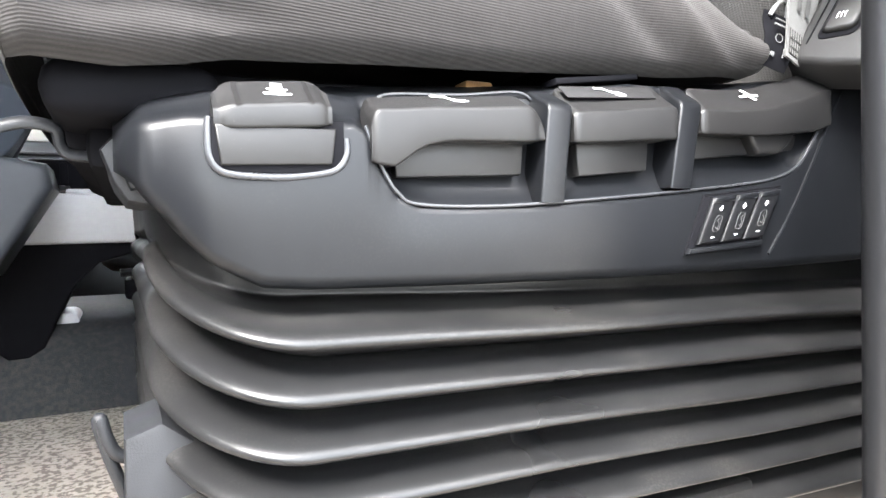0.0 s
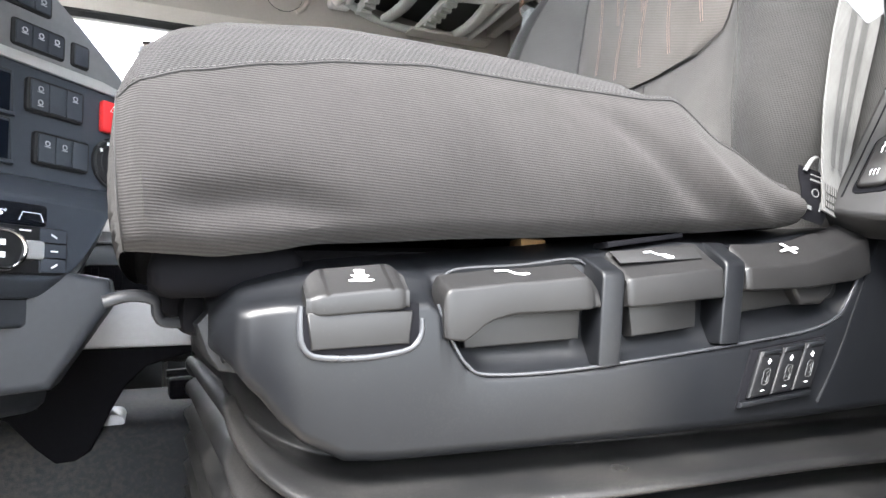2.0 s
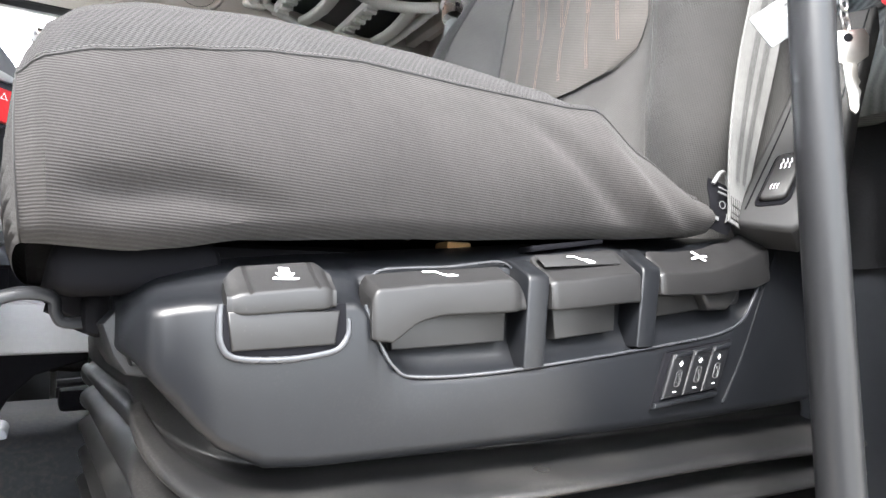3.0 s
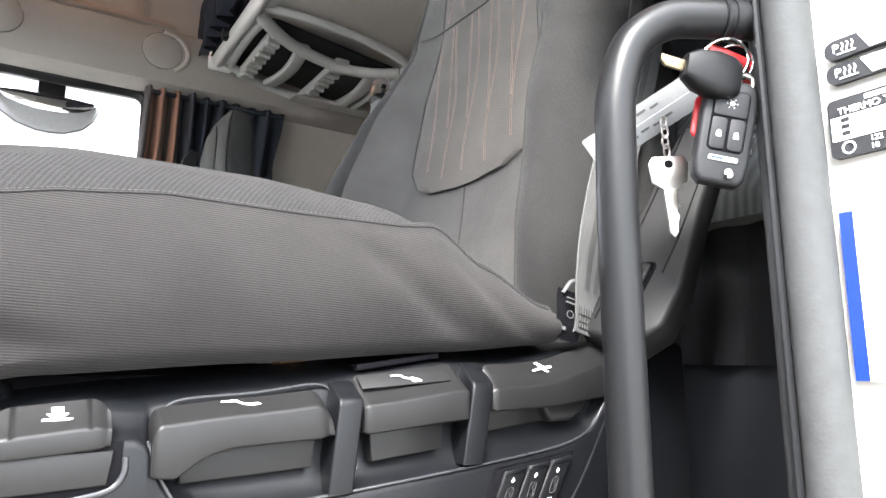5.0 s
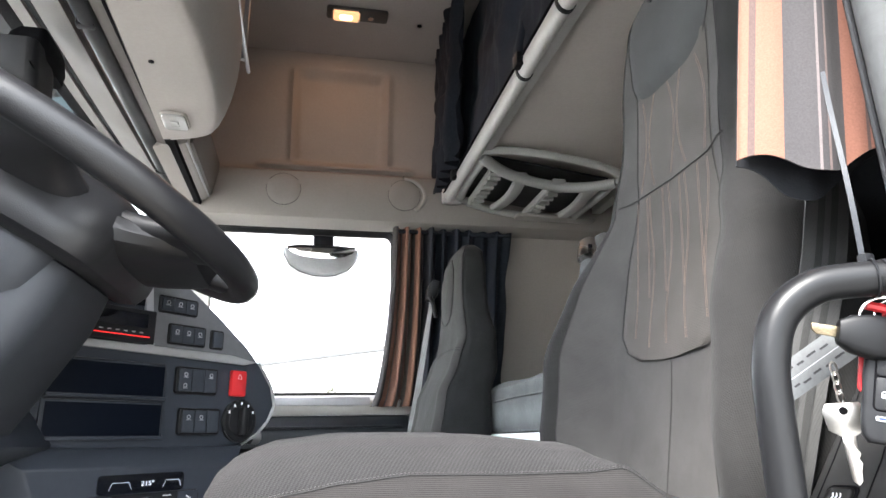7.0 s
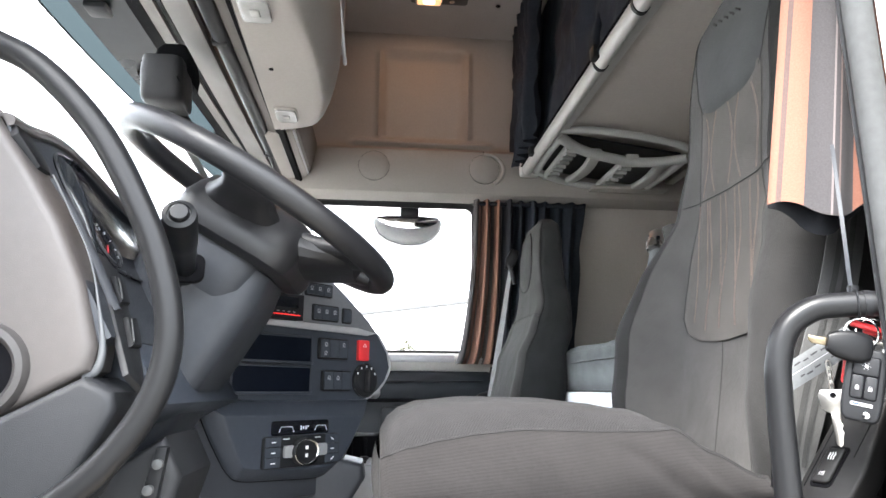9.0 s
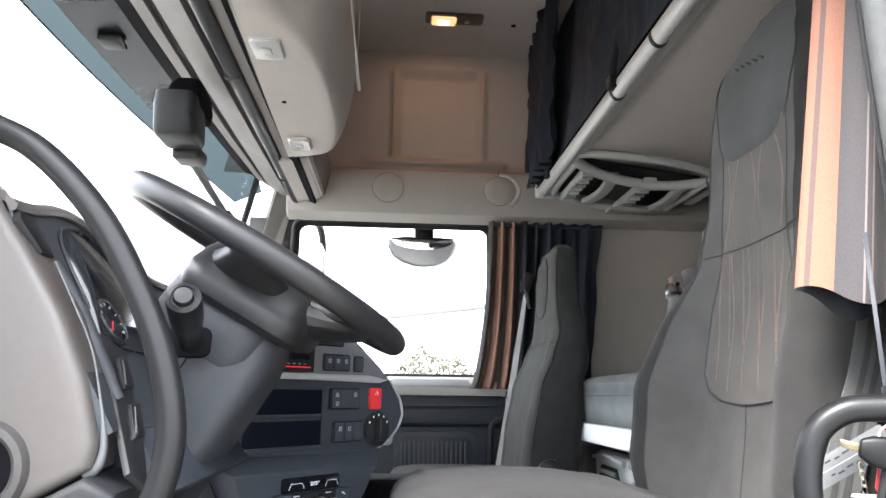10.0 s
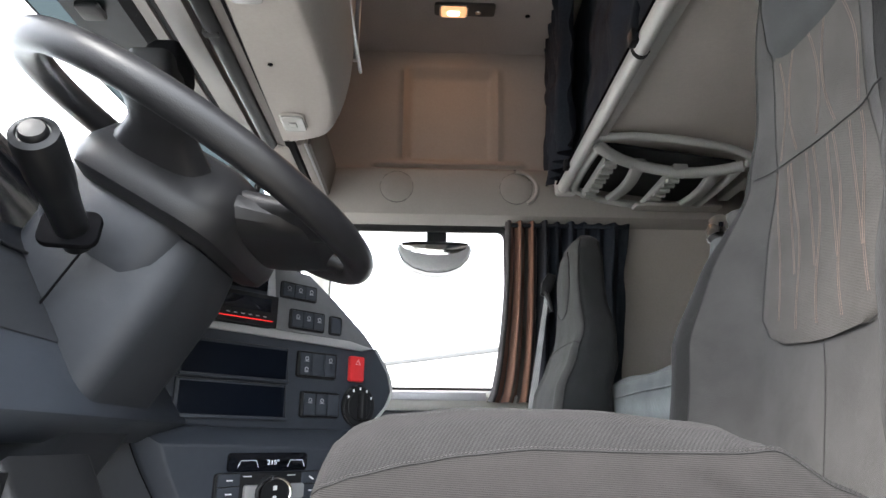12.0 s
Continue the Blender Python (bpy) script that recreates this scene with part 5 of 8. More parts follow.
label = thing("fabric_label", "small black cloth label with white print at the cushion corner", "label")
LM = basis((0.3690, 0.2770, 0.4160), (0.95, -0.15, -0.28), (0.29, 0.0, 0.95), (-0.15, -0.98, 0.0))
part("cloth", moved(sheet(lambda u, v: ((u - 0.5) * 0.021, (v - 0.5) * 0.036, 0.003 * math.sin(v * 5)), 4, 10, 0.0008), LM), DEEP, label)
for k, (a, b, c, d) in enumerate(((-0.005, -0.012, -0.0025, -0.0095), (0.004, -0.011, 0.0045, -0.005), (-0.006, 0.0075, 0.006, 0.0086), (-0.006, 0.011, 0.005, 0.0117))):
    part("printed_bar", moved(box((a, b, 0.0035), (c, d, 0.0044)), LM), SEAL, label)
part("printed_ring", moved(tube([(0.0026 * math.cos(a) - 0.001, 0.0026 * math.sin(a), 0.0042) for a in [math.pi * k / 8 for k in range(16)]], 0.0003, 4, closed=True), LM), SEAL, label)
part("loop", tube(smooth_path([(0.3670, 0.2790, 0.432), (0.3740, 0.2780, 0.4400), (0.3800, 0.2780, 0.440), (0.3815, 0.2790, 0.430)], 5), 0.0009, 8, flat=1.6), SEAL, label)
# ---- grab rail by the pillar with keys hanging from it ----
rail = thing("grab_rail", "black powder-coated tubular grab rail beside the driver seat", "grab rail")
rail_pts = smooth_path([(0.318, 0.180, -0.20), (0.315, 0.180, 0.10), (0.314, 0.180, 0.40), (0.3145, 0.1795, 0.500), (0.317, 0.1785, 0.535), (0.326, 0.1745, 0.562), (0.344, 0.166, 0.5775), (0.366, 0.155, 0.581), (0.41, 0.133, 0.581)], 10)
part("tube", tube(rail_pts, 0.0111, 20), RAIL, rail)
part("collar", tube([(0.380, 0.148, 0.581), (0.385, 0.1455, 0.581)], 0.0120, 20), BLACK, rail)

RIGHT, FACE = Vector((0.80, -0.60, 0)).normalized(), Vector((-0.60, -0.80, 0)).normalized()


def key_frame(center, roll=0.0):
    return basis(center, RIGHT, (0, 0, 1), FACE) @ pose(0, 0, 0, 0, 0, roll)


tie = thing("cable_tie", "grey cable tie holding the keys to the grab rail", "cable tie")
part("strap", loft([[p + RIGHT * -0.0016, p + RIGHT * 0.0016, p + RIGHT * 0.0016 - FACE * 0.0012, p + RIGHT * -0.0016 - FACE * 0.0012] for p in
                    [Vector((0.3775, 0.157, 0.590)) + Vector((0.0006, 0.0006, 1)) * (0.0095 * k) + FACE * 0.004 * math.sin(k * 0.35) for k in range(16)]]), DASHGREY, tie)
part("head", box((0.3745, 0.1515, 0.589), (0.3820, 0.1590, 0.5985), 0.0015), BLACK, tie)
part("band", tube([Vector((0.376, 0.1505, 0.581)) + Vector((0.35, -0.2, 0)).normalized().cross(Vector((0, 0, 1))) * (0.0122 * math.cos(a)) + Vector((0, 0, 0.0122 * math.sin(a))) for a in [math.pi * k / 10 for k in range(20)]], 0.0010, 6, closed=True), BLACK, tie)

keys = thing("key_ring", "steel split rings with red cord carrying the truck keys", "key ring")
for c, r in (((0.375, 0.1480, 0.5560), 0.0125), ((0.386, 0.150, 0.5575), 0.0110)):
    m = key_frame(c)
    part("split_ring", moved(tube([(r * math.cos(a), r * math.sin(a), 0.0008 * math.sin(2 * a)) for a in [math.pi * k / 20 for k in range(40)]], 0.0009, 8, closed=True), m), CHROME, keys)
part("red_cord", tube(smooth_path([(0.374, 0.158, 0.566), (0.384, 0.152, 0.562), (0.398, 0.146, 0.556), (0.412, 0.142, 0.552), (0.418, 0.146, 0.548), (0.404, 0.152, 0.552), (0.386, 0.158, 0.560)], 6), 0.0030, 8), RED, keys)
part("red_tag", moved(prism(rounded_rect(-0.007, 0.007, -0.014, 0.012, 0.004), "z", 0, 0.003, 0.001), key_frame((0.374, 0.164, 0.526), -12)), RED, keys, "red plastic key tag")
part("tag_bar", moved(box((-0.004, -0.004, 0.003), (0.004, 0.002, 0.0036)), key_frame((0.374, 0.164, 0.526), -12)), INK, keys)

fob = thing("key_fob", "black remote key fob with three buttons", "key fob")
FM = key_frame((0.3755, 0.1535, 0.5125), -13) @ Matrix.Scale(0.95, 4)
shape = [(-0.0085, 0.0325), (0.0085, 0.0325), (0.0130, 0.0305), (0.0155, 0.0260), (0.0162, 0.010), (0.0158, -0.020), (0.0145, -0.0290), (0.0110, -0.0330), (-0.0110, -0.0330), (-0.0145, -0.0290), (-0.0158, -0.020), (-0.0162, 0.010), (-0.0155, 0.0260), (-0.0130, 0.0305)]
body_ = part("case", moved(prism(shape, "z", -0.005, 0.006, 0.003, 3), FM), BLACK, fob)
part("button_field", moved(prism(rounded_rect(-0.0108, 0.0108, -0.0135, 0.0255, 0.0035), "z", 0.0052, 0.0062, 0.0004), FM), DEEP, body_)
for lo, hi in (((-0.0098, 0.0085), (0.0098, 0.0245)), ((-0.0098, -0.0125), (-0.0008, 0.0075)), ((0.0008, -0.0125), (0.0098, 0.0075))):
    part("button", moved(prism(rounded_rect(lo[0], hi[0], lo[1], hi[1], 0.0022), "z", 0.0056, 0.0072, 0.0009), FM), BLACK, body_)
for x, y in ((-0.005, -0.003), (0.005, -0.003)):
    part("lock_sign", moved(box((x - 0.0015, y - 0.0020, 0.0072), (x + 0.0015, y + 0.0005, 0.0076)), FM), TRIMGREY, body_)
    part("lock_sign", moved(tube([(x + 0.0012 * math.cos(a), y + 0.0005 + 0.0015 * math.sin(a), 0.0075) for a in [math.pi * k / 8 for k in range(9)]], 0.0003, 4), FM), TRIMGREY, body_)
part("lamp_sign", moved(lathe([(0.0013, 0.0071), (0.0013, 0.0076), (0.0005, 0.0076)], pose(0, 0.0165, 0), 12), FM), WHITE, body_)
for k in range(6):
    a = math.pi * k / 3
    part("ray_sign", moved(tube([(0.0024 * math.cos(a), 0.0165 + 0.0022 * math.sin(a), 0.0074), (0.0034 * math.cos(a), 0.0165 + 0.0034 * math.sin(a), 0.0074)], 0.00028, 4), FM), TRIMGREY, body_)
part("badge", moved(prism(rounded_rect(-0.0085, 0.0085, -0.0192, -0.0162, 0.001), "z", 0.0060, 0.0066), FM), TRIMGREY, body_, "pale maker's strip")
part("badge_bar", moved(box((-0.0070, -0.0184, 0.0065), (0.0000, -0.0170, 0.0068)), FM), BLUE, body_)
part("release_stud", moved(lathe([(0.0028, 0.006), (0.0028, 0.0080), (0.0016, 0.0086), (0.0004, 0.0086)], pose(0.0045, -0.0265, 0), 16), FM), CHROME, body_)
for k in range(4):
    part("side_ridge", moved(box((0.0146, -0.012 + 0.008 * k, -0.003), (0.0172, -0.008 + 0.008 * k, 0.004), 0.0008), FM), BLACK, body_)
part("bail", tube(smooth_path([FM @ Vector(p) for p in ((-0.010, 0.029, 0.001), (-0.009, 0.037, 0.001), (0.004, 0.039, 0.001), (0.011, 0.037, 0.001), (0.0115, 0.029, 0.001))], 6), 0.0013, 8), STEEL, body_)

key1 = thing("ignition_key", "ignition key with black plastic head beside the grab rail", "key")
KD, KS = Vector((0.90, -0.36, -0.22)).normalized(), Vector((0.30, 0.60, 0.0)).normalized()
KU = KD.cross(KS).normalized() * -1
part("head", loft([[Vector((0.3500, 0.158, 0.5490)) + KD * d + KS * (a * w) + KU * (b * h) for a, b in [(math.copysign(abs(math.cos(q)) ** 0.55, math.cos(q)), math.copysign(abs(math.sin(q)) ** 0.55, math.sin(q))) for q in [math.pi * k / 8 for k in range(16)]]]
                   for d, w, h in ((-0.001, 0.003, 0.005), (0.0, 0.005, 0.0075), (0.007, 0.0072, 0.0115), (0.018, 0.0080, 0.0135), (0.028, 0.0075, 0.0130), (0.033, 0.006, 0.010), (0.0345, 0.003, 0.005))]), ROCKER, key1)
part("blade", moved(prism([(-0.015, -0.0030), (0.004, -0.0034), (0.004, 0.0034), (-0.012, 0.0034), (-0.0145, 0.0012), (-0.015, 0.0012)], "z", -0.0010, 0.0010, 0.0004), basis(Vector((0.3500, 0.158, 0.5490)), KD, KU, KD.cross(KU))), material("brass_blade", (0.22, 0.18, 0.12), 0.40, metal=1.0, vary=0.5, scale=200), key1, "worn metal blade")
key2 = thing("silver_key", "small silver key hanging from the ring", "key")
KM = key_frame((0.3735, 0.190, 0.4860), 2)
part("bow", moved(prism([(-0.0095, 0.0225), (0.0095, 0.0225), (0.0120, 0.018), (0.0105, 0.006), (0.0045, 0.002), (-0.0045, 0.002), (-0.0105, 0.006), (-0.0120, 0.018)], "z", -0.001, 0.001, 0.0004), KM), STEEL, key2)
part("blade", moved(prism([(-0.0038, 0.003), (0.0038, 0.003), (0.0034, -0.006), (0.0046, -0.009), (0.0030, -0.012), (0.0044, -0.015), (0.0030, -0.019), (0.0024, -0.025), (0, -0.028), (-0.0030, -0.025), (-0.0036, -0.006)], "z", -0.0009, 0.0009, 0.0003), KM), STEEL, key2)
part("hole", moved(lathe([(0.0026, 0.0009), (0.0026, 0.0014), (0.0005, 0.0014)], pose(0, 0.0175, 0), 14), KM), DEEP, key2)
for k in range(4):
    part("chain_link", moved(tube([(0.0018 * math.cos(a), 0.026 + 0.0062 * k + 0.0042 * math.sin(a), 0.0006 * (-1) ** k) for a in [math.pi * j / 6 for j in range(12)]], 0.0007, 6, closed=True), KM), STEEL, key2)
paper = thing("paper_tag", "off-white paper key tag with handwritten lines", "tag")
PM = key_frame((0.372, 0.2065, 0.5355), 33)
part("sheet", moved(prism(rounded_rect(-0.040, 0.040, -0.0115, 0.0115, 0.002), "z", -0.0004, 0.0004), PM), PAPER, paper)
for x, y, w in ((-0.018, 0.006, 0.006), (-0.009, 0.0052, 0.005), (-0.001, 0.006, 0.007), (0.009, 0.005, 0.006), (-0.020, -0.005, 0.004), (-0.014, -0.0062, 0.006), (-0.005, -0.005, 0.006), (0.004, -0.0058, 0.005), (0.012, -0.0048, 0.007)):
    part("written_bar", moved(box((x, y - 0.0007, 0.0004), (x + w, y + 0.0007, 0.0008)), PM), INK, paper)
part("rule", moved(box((-0.036, -0.0003, 0.0004), (0.036, 0.0003, 0.0007)), PM), GREYPRINT, paper)

# ---- labels and striker on the white pillar (its face looks forward) ----
XP = 0.3965


def on_pillar(name, y0, y1, z0, z1, mat, parent, lift=0.0004, r=0.0):
    o = rounded_rect(min(y0, y1), max(y0, y1), z0, z1, r, 4) if r else [(y0, z0), (y1, z0), (y1, z1), (y0, z1)]
    return part(name, prism(o, "x", XP - lift, XP + 0.003), mat, parent)


for z0 in (0.5412, 0.5277):
    s = thing("pillar_sticker", "black and white parking heater sticker on the pillar", "sticker", group="pillar stickers")
    on_pillar("backing", 0.1050, 0.030, z0, z0 + 0.0108, INK, s, 0.0004, 0.0048)
    part("white_field", prism([(0.0880, z0 + 0.0100), (0.032, z0 + 0.0100), (0.032, z0 + 0.0008), (0.0830, z0 + 0.0008)], "x", XP - 0.0008, XP + 0.003), WHITE, s)
    for k in range(3):
        part("heat_sign", tube([(XP - 0.0011, 0.0955 - 0.0024 * k + 0.0004 * math.sin(j), z0 + 0.0034 + 0.00066 * j) for j in range(8)], 0.0004, 4), WHITE, s)
    on_pillar("sign_foot", 0.0985, 0.0895, z0 + 0.0022, z0 + 0.0028, WHITE, s, 0.0011)
    letters("sign_letter", "P", 0.0066, basis((XP - 0.0009, 0.0990, z0 + 0.0056), (0, -1, 0), (0, 0, 1), (-1, 0, 0)), WHITE, s)
    on_pillar("sign_block", 0.074, 0.062, z0 + 0.0022, z0 + 0.0082, INK, s, 0.0011, 0.002)
s = thing("type_plate_sticker", "black heater type plate with printed lines on the pillar", "sticker")
on_pillar("backing", 0.1065, 0.030, 0.4880, 0.5195, INK, s, 0.0004, 0.003)
on_pillar("white_field", 0.1050, 0.032, 0.4972, 0.5098, WHITE, s, 0.0008)
for k, w in enumerate((0.030, 0.022, 0.026, 0.030)):
    on_pillar("printed_bar", 0.085, 0.085 - w, 0.5076 - 0.0030 * k, 0.5088 - 0.0030 * k, GREYPRINT, s, 0.0011)
for k in range(3):
    on_pillar("printed_sign", 0.1000, 0.0960, 0.5066 - 0.0036 * k, 0.5088 - 0.0036 * k, INK, s, 0.0011)
letters("printed_title", "THERMO TOP", 0.0050, basis((XP - 0.0009, 0.0855, 0.5124), (0, -1, 0), (0, 0, 1), (-1, 0, 0)), WHITE, s)
on_pillar("brand_bar", 0.088, 0.060, 0.5158, 0.5182, WHITE, s, 0.0008)
letters("printed_number", "122", 0.0040, basis((XP - 0.0009, 0.0845, 0.4945), (0, -1, 0), (0, 0, 1), (-1, 0, 0)), WHITE, s)
letters("printed_number", "10", 0.0040, basis((XP - 0.0009, 0.0855, 0.4905), (0, -1, 0), (0, 0, 1), (-1, 0, 0)), WHITE, s)
part("approval_ring", tube([(XP - 0.0009, 0.0975 + 0.0030 * math.cos(a), 0.4926 + 0.0030 * math.sin(a)) for a in [math.pi * k / 9 for k in range(18)]], 0.0005, 4, closed=True), WHITE, s)
s = thing("service_sticker", "white service label with a blue edge on the pillar", "sticker")
on_pillar("backing", 0.106, 0.020, 0.375, 0.4595, WHITE, s, 0.0004)
on_pillar("blue_edge", 0.106, 0.0995, 0.375, 0.4595, BLUE, s, 0.0008)
for k in range(12):
    on_pillar("printed_bar", 0.0945, 0.066 + 0.008 * ((k * 7) % 4), 0.4545 - 0.0058 * k, 0.4558 - 0.0058 * k, GREYPRINT, s, 0.0008)
on_pillar("brand_bar", 0.1055, 0.0885, 0.4655, 0.4690, GREYPRINT, s, 0.0006)

striker = thing("door_striker", "bright steel door striker bolted to the white pillar", "door striker")
part("plate", prism([(0.1080, 0.6400), (0.1070, 0.6230), (0.0980, 0.6020), (0.0920, 0.5960), (0.0770, 0.5950), (0.0570, 0.6160), (0.0570, 0.6240), (0.0700, 0.6350), (0.0880, 0.6460)], "x", 0.3885, 0.3985, 0.0022, 3), STEEL, striker)
part("tongue", prism([(0.1060, 0.6385), (0.1045, 0.6240), (0.0760, 0.6205), (0.0690, 0.6235), (0.0675, 0.6290), (0.0715, 0.6345), (0.0860, 0.6420)], "x", 0.3800, 0.3890, 0.0022, 3), STEEL, striker, "raised bent tongue")
part("lower_bolt", lathe([(0.0068, 0), (0.0068, 0.0022), (0.0055, 0.0034), (0.0005, 0.0034)], basis((0.3888, 0.0805, 0.6075), (0, 1, 0), (0, 0, 1), (-1, 0, 0)), 24), SEAL, striker)
part("bolt_socket", lathe([(0.0024, 0.0033), (0.0024, 0.0040), (0.0003, 0.0040)], basis((0.3888, 0.0805, 0.6075), (0, 1, 0), (0, 0, 1), (-1, 0, 0)), 6), DEEP, striker)
part("upper_bolt", lathe([(0.0032, 0), (0.0032, 0.0010), (0.0020, 0.0012), (0.0005, 0.0012)], basis((0.3800, 0.0735, 0.6285), (0, 1, 0), (0, 0, 1), (-1, 0, 0)), 18), SEAL, striker)
part("pin", tube([(0.3830, 0.0700, 0.6255), (0.3790, 0.0560, 0.6190)], 0.0046, 16), SEAL, striker, "dark steel pin")
part("upper_stud", tube([(0.3850, 0.0850, 0.6390), (0.3850, 0.0795, 0.6460)], 0.0036, 12), STEEL, striker)

# ---- striped curtain by the driver ----
def driver_curtain(u, v):
    z = lerp(0.683, 1.24, v) + 0.010 * math.sin(u * 7.0 + 1.0) * (1 - v)
    x = lerp(0.351, 0.449, u) + 0.085 * v * (1 - 0.25 * u)
    fold = 0.004 * math.sin(u * 9.0 + 0.4) + 0.0015 * math.sin(u * 21 + v * 2)
    curl = -0.010 * math.exp(-(u / 0.08) ** 2)
    return (x, 0.213 - 0.03 * u + fold * (1 - 0.4 * v) - curl - 0.02 * v, z)


dc = thing("driver_curtain", "orange and black striped curtain with black lining gathered at the pillar", "curtain")
part("cloth", sheet(driver_curtain, 60, 30, 0.0012), CURTAIN, dc)


def lining(u, v):
    x, y, z = driver_curtain(u, v)
    return (x + 0.006, y + 0.010 + 0.02 * math.sin(math.pi * u), z - 0.012 * (1 - v) * math.sin(math.pi * u))


part("lining", sheet(lining, 40, 20, 0.0012), LINING, dc, "black curtain lining")


# added pleated sheet whose black stands for the shade behind the driver seat
def rear_shade(u, v):
    return (0.665 + 0.020 * math.sin(u * 31) + 0.01 * math.sin(v * 4), lerp(0.13, 0.52, u), lerp(0.66, 1.37, v))


rc = thing("rear_bunk_curtain", "added black pleated sheet standing for the shade behind the driver seat", "curtain")
part("cloth", sheet(rear_shade, 60, 12, 0.002), LINING, rc)
# ---- dashboard ----
DO = Vector((-0.12, 0.81, 0.0))
DX, DN = Vector((0.70, 0.714, 0.0)).normalized(), Vector((0.714, -0.70, 0.0)).normalized()


def stack(s, z, d=0.0):
    """A place on the centre stack's face: along it, up, and out towards the driver."""
    p = DO + DX * s + DN * d
    return Vector((p.x, p.y, z))


def stack_frame(s, z, d=0.0):
    return basis(stack(s, z, d), DX, (0, 0, 1), DN)


def plate(name, s0, s1, z0, z1, d0, d1, mat, parent, bevel=0.001, r=0.0, label=""):
    o = rounded_rect(s0, s1, z0, z1, r, 4) if r else [(s0, z0), (s1, z0), (s1, z1), (s0, z1)]
    return part(name, moved(prism(o, "z", d0, d1, bevel), stack_frame(0, 0)), mat, parent, label)


dash = thing("dashboard", "wrap-around truck dashboard in dark blue-grey and beige plastic", "dashboard")
# main bulk: top, middle and lower masses
part("dash_top", prism([(-0.92, 0.30), (-0.42, 0.30), (-0.40, 0.36), (-0.36, 0.74), (-0.27, 0.86), (-0.12, 1.02), (-0.06, 1.10), (-0.10, 1.20), (-0.30, 1.40), (-0.40, 2.18), (-0.92, 2.18)], "z", 0.56, 0.640, 0.02, 4), BEIGE, dash)
part("dash_lower", prism([(-0.92, 0.30), (-0.42, 0.30), (-0.40, 0.72), (-0.28, 0.80), (-0.14, 0.96), (-0.12, 1.12), (-0.35, 1.40), (-0.45, 2.18), (-0.92, 2.18)], "z", 0.22, 0.57, 0.02, 3), DASHGREY, dash)

face_outline = [(-0.26, 0.506), (-0.2034, 0.4930), (-0.1565, 0.4863), (-0.053, 0.4817), (0.0525, 0.4840), (0.092, 0.4895), (0.120, 0.503), (0.142, 0.523), (0.154, 0.548), (0.146, 0.577), (0.118, 0.612), (0.089, 0.634), (0.030, 0.676), (-0.020, 0.708), (-0.26, 0.716)]
stackp = part("centre_panel", moved(prism(face_outline, "z", -0.14, 0.0, 0.006, 3), stack_frame(0, 0)), DASH, dash, "dark centre stack facing the driver")
part("silver_edge", moved(tube(smooth_path([(0.092, 0.4895, -0.004), (0.120, 0.503, -0.004), (0.142, 0.523, -0.004), (0.1545, 0.548, -0.004), (0.1465, 0.577, -0.004), (0.118, 0.612, -0.004)], 6), 0.0032, 8), stack_frame(0, 0)), SILVER, stackp)
part("upper_fascia", moved(prism([(-0.082, 0.617), (0.085, 0.607), (0.110, 0.612), (0.089, 0.632), (0.030, 0.674), (-0.020, 0.706), (-0.092, 0.712)], "z", 0.0, 0.004, 0.0015), stack_frame(0, 0)), material("graphite_paint", (0.16, 0.165, 0.175), 0.4, metal=0.4), stackp, "graphite fascia")
part("silver_bar", moved(prism([(-0.26, 0.6105), (0.085, 0.6055), (0.108, 0.6115), (0.06, 0.6185), (-0.26, 0.6195)], "z", 0.0, 0.006, 0.002), stack_frame(0, 0)), SILVER, stackp, "silver trim bar")
part("silver_post", moved(prism([(-0.082, 0.617), (-0.070, 0.617), (-0.082, 0.712), (-0.094, 0.712)], "z", 0.0, 0.006, 0.002), stack_frame(0, 0)), SILVER, stackp, "silver trim bar")


# near-black of the flat plates that paint the shade inside the storage slots
SLOTSHADE = material("slot_shade", (0.003, 0.005, 0.010), 0.6, vary=0.1, spec=0.08)


def din_slot(z0, z1):
    t = part("storage_slot", moved(prism([(-0.205, z0), (-0.043, z0), (-0.047, z1), (-0.205, z1)], "z", 0.0, 0.004, 0.001), stack_frame(0, 0)), DASH, stackp, "empty dark storage slot")
    plate("slot_mouth", -0.200, -0.050, z0 + 0.004, z1 - 0.004, 0.002, 0.0046, SLOTSHADE, t, 0.0004)
    part("slot_rim", moved(tube([(-0.203, z0 + 0.001, 0.004), (-0.047, z0 + 0.001, 0.004), (-0.050, z1 - 0.001, 0.004), (-0.203, z1 - 0.001, 0.004)], 0.0011, 6, closed=True), stack_frame(0, 0)), DASHGREY, t)
    plate("slot_lip", -0.203, -0.046, z0 - 0.001, z0 + 0.003, 0.002, 0.008, DASH, t, 0.001)


din_slot(0.549, 0.596)
din_slot(0.499, 0.546)
radio = plate("radio", -0.215, -0.074, 0.620, 0.664, 0.0, 0.010, BLACK, stackp, 0.002, label="black radio with a red light line")
plate("display", -0.190, -0.086, 0.640, 0.658, 0.009, 0.0105, SCREEN, radio, 0.0003)
plate("light_line", -0.200, -0.082, 0.6275, 0.6288, 0.009, 0.0108, REDGLOW, radio, 0.0002, label="red lit line")
part("volume_knob", moved(lathe([(0.0105, 0.0), (0.0105, 0.012), (0.009, 0.014), (0.0005, 0.014)], pose(-0.180, 0.648, 0.009), 22), stack_frame(0, 0)), BLACK, radio)
part("power_light", moved(lathe([(0.003, 0.0), (0.003, 0.0012), (0.0004, 0.0012)], pose(-0.196, 0.640, 0.0098), 12), stack_frame(0, 0)), REDGLOW, radio)
